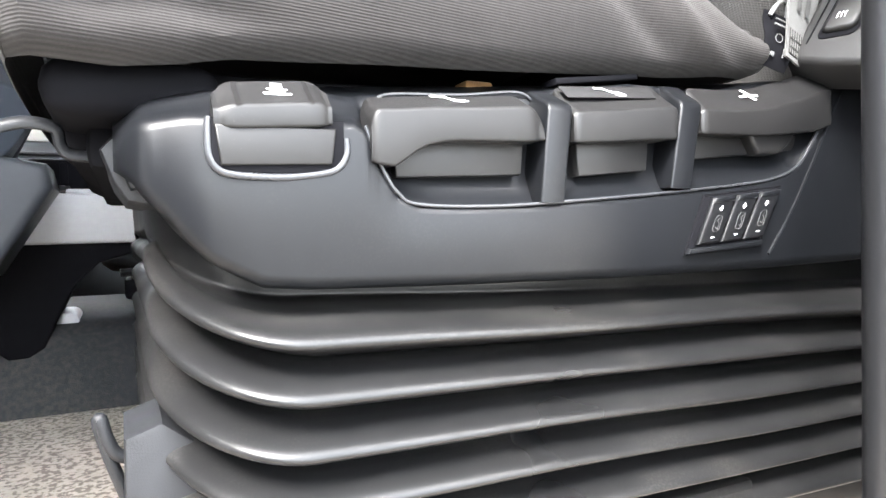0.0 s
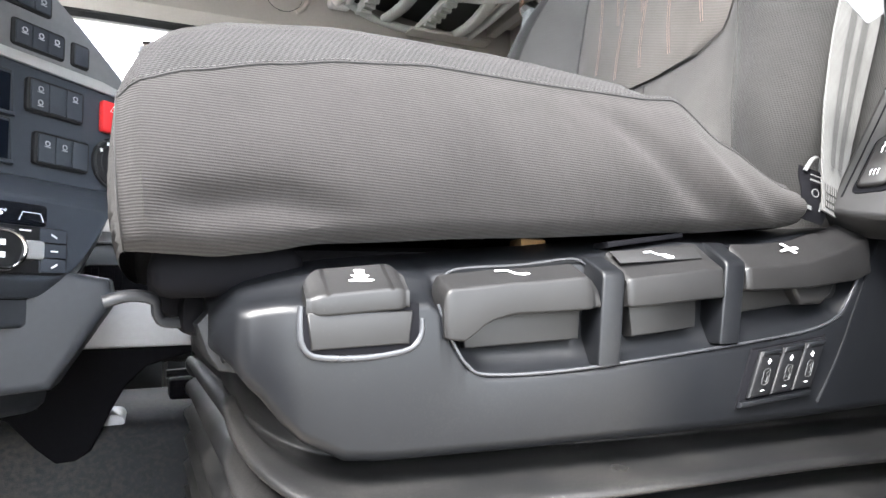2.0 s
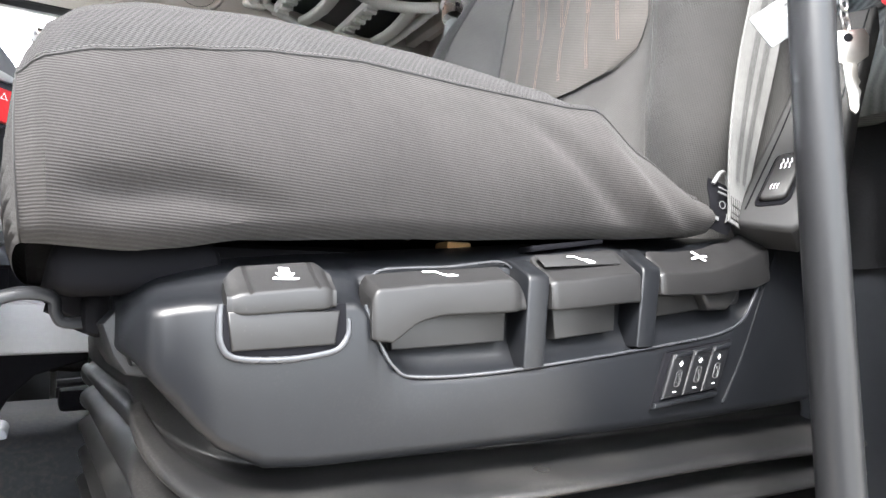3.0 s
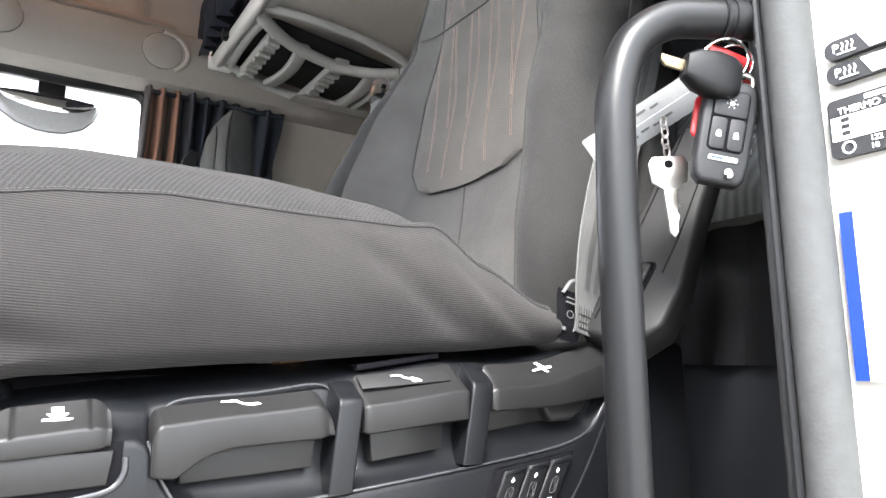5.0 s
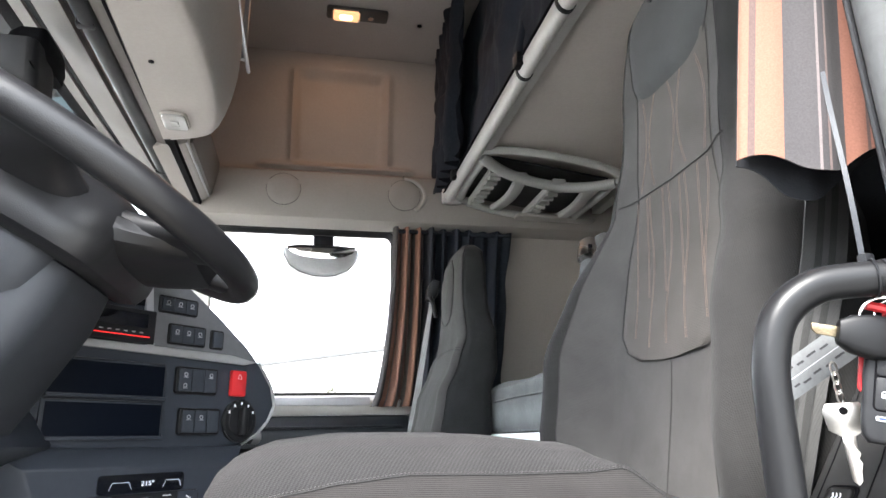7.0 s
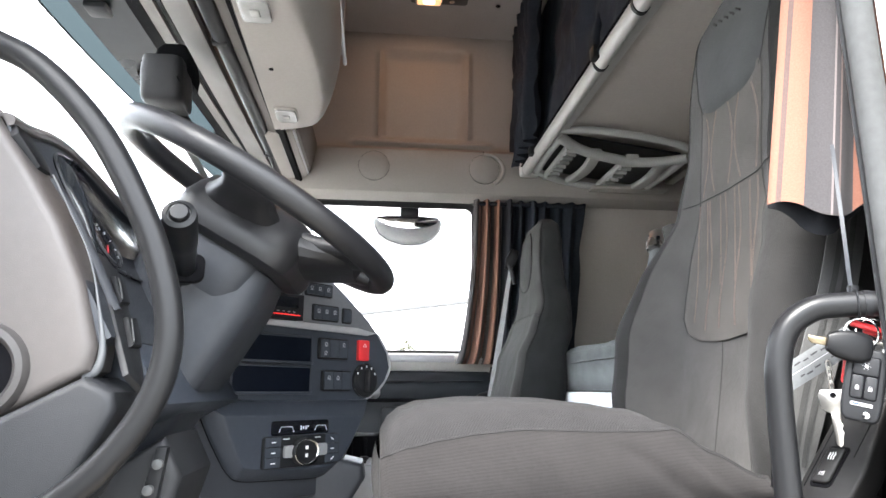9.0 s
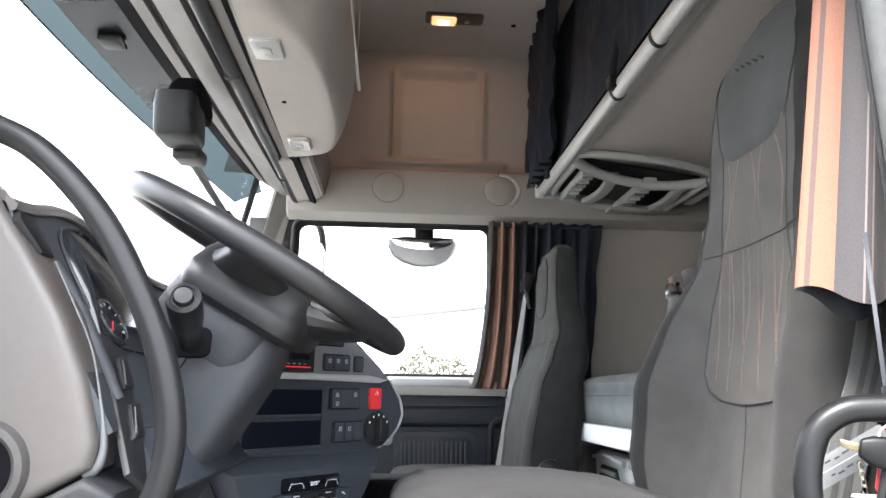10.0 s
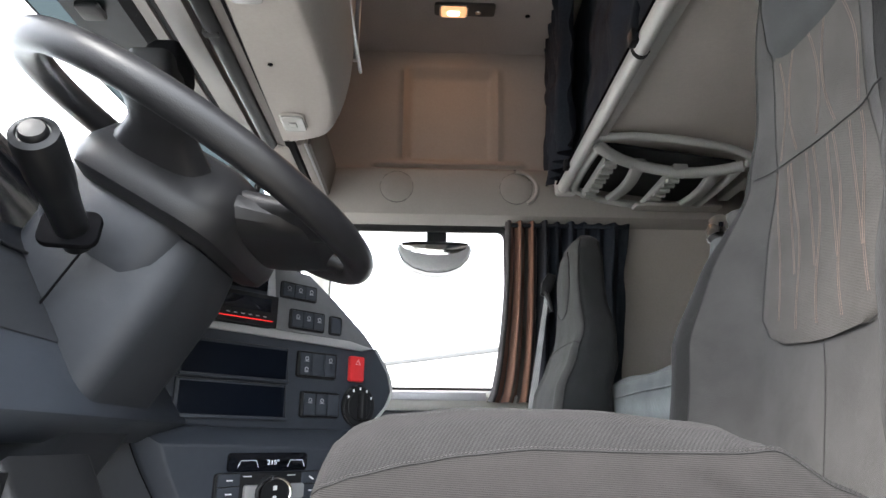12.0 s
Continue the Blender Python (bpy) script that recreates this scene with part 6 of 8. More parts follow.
for k in range(6):
    plate("radio_mark", -0.152 + 0.011 * k, -0.147 + 0.011 * k, 0.6325, 0.6340, 0.0098, 0.0106, GREYPRINT, radio, 0.0001)
plate("upper_slot", -0.215, -0.090, 0.670, 0.706, 0.0, 0.006, SCREEN, stackp, 0.002)


kb = plate("lock_switch", -0.247, -0.216, 0.543, 0.572, 0.0, 0.005, BLACK, stackp, 0.002, 0.003)
part("printed_sign", moved(tube([(-0.2350, 0.5565, 0.0056), (-0.2290, 0.5550, 0.0056), (-0.2270, 0.5575, 0.0056), (-0.2290, 0.5605, 0.0056)], 0.0007, 4), stack_frame(0, 0)), WHITE, kb)
for s_ in (-0.241, -0.216):
    part("screw", moved(lathe([(0.004, 0), (0.004, 0.002), (0.0005, 0.003)], pose(s_, 0.588, 0.0), 12), stack_frame(0, 0)), STEEL, stackp)


def button_block(s0, s1, z0, z1, signs):
    b = plate("button_block", s0, s1, z0, z1, 0.0, 0.0065, BLACK, stackp, 0.002, 0.004)
    n = 3 if s1 - s0 > 0.05 else 1
    w = (s1 - s0 - 0.006) / n
    for k in range(n):
        btn = plate("button", s0 + 0.003 + w * k + 0.0005, s0 + 0.003 + w * (k + 1) - 0.0005, z0 + 0.003, z1 - 0.003, 0.004, 0.0085, DASH, b, 0.0012)
        for a, z in signs:
            if a == k:
                c, zz = s0 + 0.003 + w * (k + 0.5), lerp(z0, z1, z)
                M = stack_frame(c, zz, 0.0086)
                part("printed_sign", moved(tube([(0.0026 * math.cos(q), 0.0026 * math.sin(q), 0.0002) for q in [math.pi * j / 5 for j in range(10)]], 0.0006, 4, closed=True), M), GREYPRINT, btn)
                part("printed_sign", moved(box((-0.0036, -0.0042, 0.0), (0.0036, -0.0034, 0.0006)), M), GREYPRINT, btn)


button_block(-0.033, 0.036, 0.5585, 0.5955, [(0, 0.70), (0, 0.30), (2, 0.72)])
button_block(-0.023, 0.045, 0.5035, 0.5395, [(0, 0.66), (1, 0.66)])
button_block(-0.070, -0.007, 0.6655, 0.6900, [(0, 0.6), (1, 0.6), (2, 0.6)])
button_block(-0.052, 0.010, 0.6235, 0.6530, [(0, 0.62), (1, 0.62), (2, 0.62)])
button_block(0.018, 0.042, 0.6235, 0.6520, [])
hz_ = plate("hazard_button", 0.061, 0.088, 0.5585, 0.5965, 0.0, 0.0085, RED, stackp, 0.002, 0.003, "red hazard warning button")
part("triangle_sign", moved(tube([(-0.004, -0.003, 0), (0.004, -0.003, 0), (0, 0.004, 0)], 0.0006, 4, closed=True), stack_frame(0.0745, 0.587, 0.009)), WHITE, hz_)
dial = part("rotary_switch", moved(lathe([(0.0305, 0.0), (0.0305, 0.004), (0.0285, 0.0065), (0.0225, 0.0065), (0.0215, 0.0075), (0.0005, 0.0075)], None, 40), stack_frame(0.083, 0.523, 0.0)), BLACK, stackp)
part("chrome_ring", moved(tube([(0.0302 * math.cos(a), 0.0302 * math.sin(a), 0.0045) for a in [math.pi * k / 24 for k in range(48)]], 0.0012, 6, closed=True), stack_frame(0.083, 0.523, 0.0)), EDGE, dial)
part("grip", moved(box((-0.0055, -0.0200, 0.006), (0.0055, 0.0200, 0.0190), 0.003, 3), stack_frame(0.083, 0.523, 0.0)), BLACK, dial)
for k in range(5):
    a = radians(150 - 30 * k)
    part("printed_sign", moved(box((-0.0015, -0.002, 0.0064), (0.0015, 0.002, 0.0070)), stack_frame(0.083, 0.523, 0.0) @ pose(0.0255 * math.cos(a), 0.0255 * math.sin(a), 0)), WHITE, dial)
for k in range(4):
    part("side_knob", moved(lathe([(0.012, 0.0), (0.012, 0.012), (0.009, 0.016), (0.0005, 0.016)], pose(0.150 - 0.004 * k, 0.585 - 0.028 * k, -0.035, 0, 78, 0), 16), stack_frame(0, 0)), BLACK if k % 2 == 0 else SILVER, stackp)

# climate unit on its bulging lower section
BOWL = smooth_path([(-0.256, 0.4900, 0), (-0.2367, 0.4488, 0), (-0.2091, 0.4034, 0), (-0.1928, 0.3821, 0), (-0.1700, 0.3690, 0), (-0.0970, 0.3642, 0), (-0.0150, 0.3615, 0), (0.0250, 0.3769, 0), (0.0574, 0.4178, 0), (0.0773, 0.4565, 0), (0.092, 0.4890, 0)], 5)
PADE = smooth_path([(-0.2200, 0.4660, 0), (-0.2070, 0.4360, 0), (-0.1940, 0.4120, 0), (-0.1870, 0.3990, 0), (-0.1720, 0.3900, 0), (-0.1000, 0.3835, 0), (-0.0200, 0.3805, 0), (0.0140, 0.3930, 0), (0.0390, 0.4230, 0), (0.0560, 0.4500, 0), (0.0640, 0.4600, 0)], 5)


def bowl_ring(w, d):
    """Outline of the climate housing between its foot and its face."""
    return [stack(lerp(a.x, c.x, w), lerp(a.y, c.y, w), d) for a, c in zip(BOWL, PADE)]


surround = part("lower_surround", moved(prism([(-0.40, 0.36), (-0.25, 0.335), (0.0, 0.330), (0.040, 0.375), (0.070, 0.425), (0.088, 0.470), (0.092, 0.492), (-0.40, 0.510)], "z", -0.10, -0.004, 0.006, 3), stack_frame(0, 0)), DASHGREY, stackp, "grey surround of the climate unit")
low = part("climate_housing", loft([bowl_ring(0.0, -0.006), bowl_ring(0.03, 0.001), bowl_ring(0.15, 0.005), bowl_ring(0.55, 0.013), bowl_ring(0.85, 0.0195), bowl_ring(1.0, 0.0220), bowl_ring(1.06, 0.0220)]), DASH, stackp, "rounded housing of the climate unit", sharp=45)
part("joint_line", tube(bowl_ring(0.0, -0.0035), 0.0010, 6), DEEP, low)
CD = 0.022
clim = plate("climate_panel", -0.112, 0.005, 0.3875, 0.4320, 0.014, CD + 0.004, BLACK, low, 0.002, 0.005, "climate control panel with a small display")
plate("display_hood", -0.100, -0.012, 0.4325, 0.4530, 0.012, CD + 0.002, SCREEN, clim, 0.002, 0.004)
letters("temperature_digits", "215°", 0.0072, stack_frame(-0.052, 0.4420, CD + 0.0026), DISPLAY, clim)
for a, b in ((-0.090, -0.068), (-0.036, -0.016)):
    part("display_mark", tube([stack(a, 0.437, CD + 0.0028), stack(a + 0.003, 0.4445, CD + 0.0028), stack(b - 0.003, 0.4445, CD + 0.0028), stack(b, 0.437, CD + 0.0028)], 0.0003, 4), DISPLAY, clim)
for r in range(3):
    for side, s0 in ((0, -0.1095), (1, -0.0195)):
        b = plate("climate_button", s0, s0 + 0.022, 0.3895 + 0.0142 * r, 0.4025 + 0.0142 * r, CD + 0.002, CD + 0.0062, DASH, clim, 0.001)
        part("printed_sign", moved(box((-0.003, -0.0012, 0.0), (0.003, 0.0002, 0.0006)), stack_frame(s0 + 0.011, 0.396 + 0.0142 * r, CD + 0.0064) @ pose(0, 0, 0, 0, 0, 35 * (1 - r) if side else 0)), WHITE, b)
for s0 in (-0.083, -0.033):
    plate("silver_key", s0, s0 + 0.016, 0.4015, 0.4185, CD + 0.002, CD + 0.0085, SILVER, clim, 0.002, 0.003)
for s0 in (-0.084, -0.036):
    plate("printed_sign", s0, s0 + 0.009, 0.4270, 0.4282, CD + 0.004, CD + 0.0046, WHITE, clim, 0.0001)
kn = part("climate_knob", moved(lathe([(0.0195, 0.0), (0.0195, 0.010), (0.0165, 0.0125), (0.0150, 0.0105), (0.0005, 0.0105)], None, 36), stack_frame(-0.053, 0.4085, CD + 0.002)), BLACK, clim)
part("chrome_ring", moved(tube([(0.0172 * math.cos(a), 0.0172 * math.sin(a), 0.0122) for a in [math.pi * k / 20 for k in range(40)]], 0.0015, 6, closed=True), stack_frame(-0.053, 0.4085, CD + 0.002)), CHROME, kn)
for zz in (-0.005, 0.006):
    part("printed_sign", moved(box((-0.002, zz - 0.0025, 0.0105), (0.002, zz + 0.0025, 0.0111)), stack_frame(-0.053, 0.4085, CD + 0.002)), WHITE, kn)

# the panel is wider than its buttons' grid: stretch it along the stack about its inner end
SC = stack_frame(0.008, 0.410, 0.0)
stretch = SC @ Matrix.Diagonal((1.34, 1.10, 1.0, 1.0)) @ SC.inverted()
for ob in [clim] + list(clim.children_recursive):
    ob.data = ob.data.copy() if ob.data.users > 1 else ob.data
    ob.data.transform(ob.matrix_basis.inverted() @ stretch @ ob.matrix_basis if ob.matrix_basis != Matrix.Identity(4) else stretch)

# lower console with the light grey trim beam over the tunnel
leg = thing("lower_console", "dark lower dash console with a light grey trim beam", "console")
leg.location = (0.016, 0.0, 0.0075)
part("side_panel", prism([(-0.46, 0.50), (-0.20, 0.40), (-0.075, 0.375), (-0.070, 0.350), (-0.128, 0.257), (-0.30, 0.245), (-0.46, 0.24)], "y", 0.80, 0.90, 0.010, 4), DASHGREY, leg)
part("trim_beam", prism([(-0.26, 0.288), (0.10, 0.289), (0.10, 0.352), (-0.26, 0.356)], "y", 0.975, 1.10, 0.005, 3), TRIMGREY, leg, "light grey plastic beam")
part("beam_top", box((-0.07, 0.985, 0.352), (0.06, 1.10, 0.3605), 0.003), TRIMGREY, leg, "pale upper ledge of the beam")
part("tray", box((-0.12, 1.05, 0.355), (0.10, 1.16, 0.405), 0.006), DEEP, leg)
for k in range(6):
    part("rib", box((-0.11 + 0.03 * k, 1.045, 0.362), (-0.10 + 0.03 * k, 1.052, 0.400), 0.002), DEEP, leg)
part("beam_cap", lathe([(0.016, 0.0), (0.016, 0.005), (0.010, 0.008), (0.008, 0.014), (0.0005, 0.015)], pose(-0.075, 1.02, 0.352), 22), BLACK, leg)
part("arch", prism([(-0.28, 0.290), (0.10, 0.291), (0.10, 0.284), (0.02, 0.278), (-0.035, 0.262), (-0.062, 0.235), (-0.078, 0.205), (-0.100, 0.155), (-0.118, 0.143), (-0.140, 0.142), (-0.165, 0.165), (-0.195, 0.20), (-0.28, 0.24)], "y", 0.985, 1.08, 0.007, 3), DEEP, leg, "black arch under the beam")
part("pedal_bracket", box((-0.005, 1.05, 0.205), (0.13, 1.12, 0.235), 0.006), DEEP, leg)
part("pedal_rod", tube([(-0.01, 1.04, 0.245), (0.12, 1.06, 0.250)], 0.006, 8), BLACK, leg)
part("grey_foot", prism(rounded_rect(-0.100, -0.061, 0.160, 0.196, 0.012), "y", 1.015, 1.10, 0.004), TRIMGREY, leg)

# ---- driver's end of the dash: beige cheek with a round air vent, instrument hood ----
cheek = thing("dash_end", "beige dash end panel with a round black air vent", "dash panel")
YC = 0.238
part("panel", prism([(-0.56, 0.835), (-0.450, 0.806), (-0.409, 0.766), (-0.370, 0.712), (-0.335, 0.658), (-0.308, 0.600), (-0.291, 0.545), (-0.293, 0.521), (-0.372, 0.477), (-0.56, 0.410)], "y", YC, YC + 0.06, 0.010, 4), BEIGE, cheek)
VM = basis((-0.3842, YC - 0.001, 0.5204), (1, 0, 0), (0, 0, 1), (0, -1, 0))
part("vent_ring", moved(lathe([(0.0285, -0.012), (0.0290, 0.000), (0.0310, 0.0045), (0.0350, 0.0075), (0.0405, 0.0065), (0.0434, 0.0), (0.0434, -0.004)], None, 40), VM), material("vent_grey", (0.040, 0.037, 0.036), 0.45, bump=0.2, bump_scale=1000), cheek, "dark vent ring")
part("vent_throat", moved(lathe([(0.0308, -0.003), (0.0308, 0.002), (0.0005, 0.0015)], None, 32), VM), DEEP, cheek)
part("edge_strip", tube(smooth_path([(-0.352, YC + 0.016, 0.706), (-0.3341, YC + 0.014, 0.6747), (-0.3077, YC + 0.012, 0.6255), (-0.2926, YC + 0.012, 0.5721), (-0.2871, YC + 0.012, 0.5408), (-0.2900, YC + 0.012, 0.5230), (-0.3000, YC + 0.012, 0.5150)], 6), lambda t: 0.0010 + 0.0034 * ease((t - 0.35) / 0.5), 10), material("strip_grey", (0.085, 0.088, 0.092), 0.35, vary=0.05), cheek, "bright strip along the panel edge")
part("lower_cheek", prism([(-0.56, 0.408), (-0.372, 0.474), (-0.293, 0.516), (-0.266, 0.503), (-0.262, 0.487), (-0.30, 0.41), (-0.40, 0.29), (-0.56, 0.22)], "y", YC - 0.012, YC + 0.10, 0.008, 3), KNEE, cheek, "grey lower knee panel")
part("bolster", prism([(-0.50, 0.33), (-0.34, 0.40), (-0.25, 0.46), (-0.23, 0.42), (-0.27, 0.28), (-0.44, 0.18)], "y", YC + 0.09, 0.46, 0.01, 3), KNEE, cheek)
sp = part("switch_strip", prism([(-0.266, 0.396), (-0.249, 0.396), (-0.242, 0.450), (-0.253, 0.450)], "y", YC + 0.080, YC + 0.092, 0.002), BLACK, cheek)
for k in range(2):
    part("toggle", lathe([(0.005, 0.0), (0.005, 0.006), (0.0005, 0.008)], basis((-0.256 + 0.007 * k, YC + 0.080, 0.410 + 0.024 * k), (1, 0, 0), (0, 0, 1), (0, -1, 0)), 12), SEAL, sp)

hood = thing("instrument_cluster", "instrument cluster with dark glass under a brown hood", "instrument panel")
GM = basis((-0.345, 0.50, 0.665), (0, 1, 0), (-0.50, 0, 0.866), (0.866, 0, 0.50))
BROW = smooth_path([(-0.250, 0.114, 0), (-0.205, 0.121, 0), (-0.150, 0.137, 0), (-0.100, 0.142, 0), (-0.050, 0.132, 0), (0.010, 0.110, 0), (0.060, 0.098, 0), (0.120, 0.094, 0), (0.220, 0.100, 0), (0.340, 0.110, 0)], 5)
part("fascia", moved(prism([(p.x, p.y) for p in BROW] + [(0.340, -0.13), (-0.250, -0.13)], "z", -0.03, 0.0, 0.002), GM), DASHGREY, hood, "grey instrument fascia")
# brown brow along the top edge, running forward to the windscreen
part("hood", loft([[GM @ Vector((p.x, p.y - 0.012, -0.002)), GM @ Vector((p.x, p.y - 0.013, 0.004)), GM @ Vector((p.x, p.y - 0.009, 0.007)), GM @ Vector((p.x, p.y - 0.002, 0.006)), GM @ Vector((p.x, p.y + 0.002, 0.002)),
                    GM @ Vector((p.x, p.y + 0.002, -0.006)), GM @ Vector((p.x, p.y - 0.045, -0.105)), GM @ Vector((p.x, p.y - 0.13, -0.12))] for p in BROW]), BEIGE, hood)
EYE_LINE = smooth_path([(-0.181, -0.020, 0), (-0.182, 0.020, 0), (-0.181, 0.058, 0), (-0.170, 0.095, 0), (-0.140, 0.112, 0), (-0.085, 0.114, 0), (-0.010, 0.085, 0), (0.060, 0.060, 0), (0.082, 0.020, 0), (0.070, -0.012, 0), (0.0, -0.034, 0), (-0.090, -0.040, 0), (-0.150, -0.038, 0)], 5)
part("glass", moved(prism([(p.x, p.y) for p in EYE_LINE], "z", -0.006, 0.0025, 0.001), GM), SCREEN, hood, "dark reflecting cluster glass")
part("surround", moved(tube([(p.x, p.y, 0.003) for p in EYE_LINE], 0.0016, 8, closed=True), GM), EDGE, hood, "dark polished surround")
CHEEK = [(-0.160, 0.102, 0.004), (-0.170, 0.082, 0.009), (-0.180, 0.052, 0.011), (-0.183, 0.022, 0.010), (-0.185, -0.003, 0.007), (-0.188, -0.028, 0.003)]
part("bright_cheek", moved(loft([[(x, y, 0.001), (x + 0.12 * w, y, 0.35 * w), (x + 0.45 * w, y, 0.95 * w), (x + w, y, 1.25 * w), (x + 1.7 * w, y, 1.0 * w), (x + 2.1 * w, y, 0.001)] for x, y, w in CHEEK], closed_ring=False), GM), material("cluster_lens", (0.014, 0.016, 0.019), 0.10, spec=0.6, vary=0.05), hood, "glossy bulging cheek of the cluster glass")
part("side_rail", moved(tube(smooth_path([(-0.214, 0.052, 0.003), (-0.206, 0.010, 0.005), (-0.210, -0.040, 0.005), (-0.216, -0.100, 0.004)], 6), 0.0050, 8, flat=0.5), GM), DASHGREY, hood, "grey rail")
part("edge_switch", moved(prism([(-0.2545, 0.088), (-0.247, 0.100), (-0.226, 0.099), (-0.2150, 0.066), (-0.220, 0.055), (-0.240, 0.055)], "z", -0.004, 0.006, 0.002), GM), BLACK, hood)
part("switch_rim", moved(tube([(-0.2475, 0.1005, 0.004), (-0.2255, 0.0995, 0.004), (-0.2145, 0.066, 0.004), (-0.2195, 0.0545, 0.004)], 0.0010, 6), GM), EDGE, hood)
for c, r in ((-0.137, 0.026), (0.02, 0.030)):
    dial = part("gauge_ring", moved(tube([(c + r * math.cos(a), -0.006 + r * math.sin(a), 0.0035) for a in [math.pi * k / 16 for k in range(32)]], 0.0016, 6, closed=True), GM), EDGE, hood)
    for k in range(9):
        a = math.radians(215 - 31 * k)
        part("tick", moved(tube([(c + 0.75 * r * math.cos(a), -0.006 + 0.75 * r * math.sin(a), 0.0032), (c + 0.9 * r * math.cos(a), -0.006 + 0.9 * r * math.sin(a), 0.0032)], 0.0007, 4), GM), GREYPRINT, dial)
    part("needle", moved(tube([(c, -0.006, 0.0036), (c - 0.5 * r, -0.006 - 0.5 * r, 0.0036)], 0.0007, 4), GM), RED, dial)
part("switch_column", moved(prism([(-0.192, -0.022), (-0.140, -0.032), (-0.166, -0.085), (-0.205, -0.150), (-0.240, -0.190), (-0.262, -0.170), (-0.222, -0.100)], "z", -0.004, 0.003, 0.002), GM), KNEE, hood)
for corners in (((-0.183, -0.056), (-0.158, -0.050), (-0.176, -0.089), (-0.203, -0.091)), ((-0.207, -0.1076), (-0.179, -0.106), (-0.206, -0.1415), (-0.232, -0.142))):
    rocker = part("switch", moved(prism(list(corners), "z", 0.001, 0.009, 0.003), GM), BLACK, hood)
    part("switch_light", moved(tube([(corners[0][0] + 0.004, corners[0][1] - 0.004, 0.009), (corners[3][0] + 0.004, corners[3][1] + 0.004, 0.009)], 0.0009, 6), GM), SEAL, rocker)
part("lower_face", moved(box((-0.19, -0.20, -0.05), (0.18, -0.09, -0.002), 0.004), GM), DASH, hood)

# ---- steering column and wheel ----
WC = Vector((-0.204, 0.513, 0.751))
TH = -0.521
WU, WN = Vector((math.cos(TH), 0, math.sin(TH))), Vector((-math.sin(TH), 0, math.cos(TH)))
WM = basis(WC, WU, (0, 1, 0), WN)
wheel = thing("steering_wheel", "black leather-look steering wheel with padded hub", "steering wheel")
R = 0.197
part("rim", moved(tube([(R * math.cos(a), R * math.sin(a), 0) for a in [math.pi * k / 36 for k in range(72)]], 0.0158, 18, closed=True), WM), WHEELSKIN, wheel)
hub = part("hub", moved(loft([[(x * k + 0.014 * (1 - k), y * kk, z) for x, y in rounded_rect(-0.066, 0.100, -0.118, 0.118, 0.036, 6)] for k, kk, z in ((0.80, 0.84, -0.078), (0.95, 0.97, -0.070), (1.0, 1.0, -0.056), (1.0, 0.96, -0.040), (0.95, 0.84, -0.020), (0.86, 0.70, -0.002), (0.6, 0.5, 0.006))]), WM), WHEELSKIN, wheel)


def spoke(a, prof):
    """A flared arm from the hub to the rim: rows of (distance, half width, height, half thickness)."""
    ca, sa = math.cos(a), math.sin(a)
    rings = []
    for t, ww, zc, th in prof:
        rings.append([(ca * t - sa * b * ww, sa * t + ca * b * ww, zc + c * th) for b, c in [(math.copysign(abs(math.cos(q)) ** 0.7, math.cos(q)), math.copysign(abs(math.sin(q)) ** 0.7, math.sin(q))) for q in [math.pi * k / 9 for k in range(18)]]])
    return part("spoke", moved(loft(rings), WM), WHEELSKIN, wheel)


ARM = [(0.060, 0.070, -0.044, 0.034), (0.085, 0.060, -0.036, 0.028), (0.108, 0.044, -0.022, 0.020), (0.135, 0.031, -0.009, 0.014), (0.165, 0.030, -0.003, 0.0125), (0.185, 0.038, 0.0, 0.011), (0.197, 0.052, 0.0, 0.008)]
for a in (radians(84), radians(-84)):
    spoke(a, ARM)
spoke(0.0, [(0.030, 0.088, -0.042, 0.036), (0.080, 0.092, -0.034, 0.027), (0.110, 0.092, -0.026, 0.020), (0.135, 0.088, -0.017, 0.015), (0.152, 0.080, -0.010, 0.012), (0.160, 0.070, -0.007, 0.010)])
for a in (radians(25), radians(-25)):
    spoke(a, [(0.110, 0.040, -0.022, 0.017), (0.145, 0.034, -0.012, 0.013), (0.172, 0.032, -0.004, 0.011), (0.195, 0.040, 0.0, 0.009)])
column = thing("steering_column", "dark plastic steering column shroud", "steering column")
rings = []
for t, a, b in ((0.074, 0.066, 0.066), (0.080, 0.074, 0.074), (0.12, 0.080, 0.082), (0.20, 0.078, 0.082), (0.30, 0.074, 0.080), (0.40, 0.070, 0.076), (0.55, 0.066, 0.072)):
    rings.append([WM @ Vector((0.004 + x * a / 0.08, y * b / 0.08, -t)) for x, y in rounded_rect(-0.08, 0.08, -0.08, 0.08, 0.026, 5)])
col = part("shroud", loft(rings), DASHGREY, column)
part("upper_cap", loft([[WM @ Vector((-0.010 + x * a, y * a, -t)) for x, y in rounded_rect(-0.066, 0.074, -0.092, 0.092, 0.030, 5)] for t, a in ((0.060, 0.90), (0.066, 0.98), (0.085, 1.0), (0.115, 1.0), (0.135, 0.90))]), DASHGREY, col, "cap behind the wheel hub")
part("joint_line", tube([WM @ Vector((0.0, -0.0832 - 0.006 * math.sin(t * 6), -t)) for t in [0.06 + 0.02 * k for k in range(20)]], 0.0012, 6), DEEP, col)
for p in ((-0.02, -0.088, -0.30), (0.03, -0.084, -0.33)):
    part("bolt", lathe([(0.006, 0), (0.006, 0.003), (0.0005, 0.004)], basis(WM @ Vector(p), (1, 0, 0), (0, 0, 1), (0, -1, 0)), 12), SILVER, col)
K0, K1 = Vector((-0.2620, 0.388, 0.6420)), Vector((-0.2395, 0.276, 0.6790))
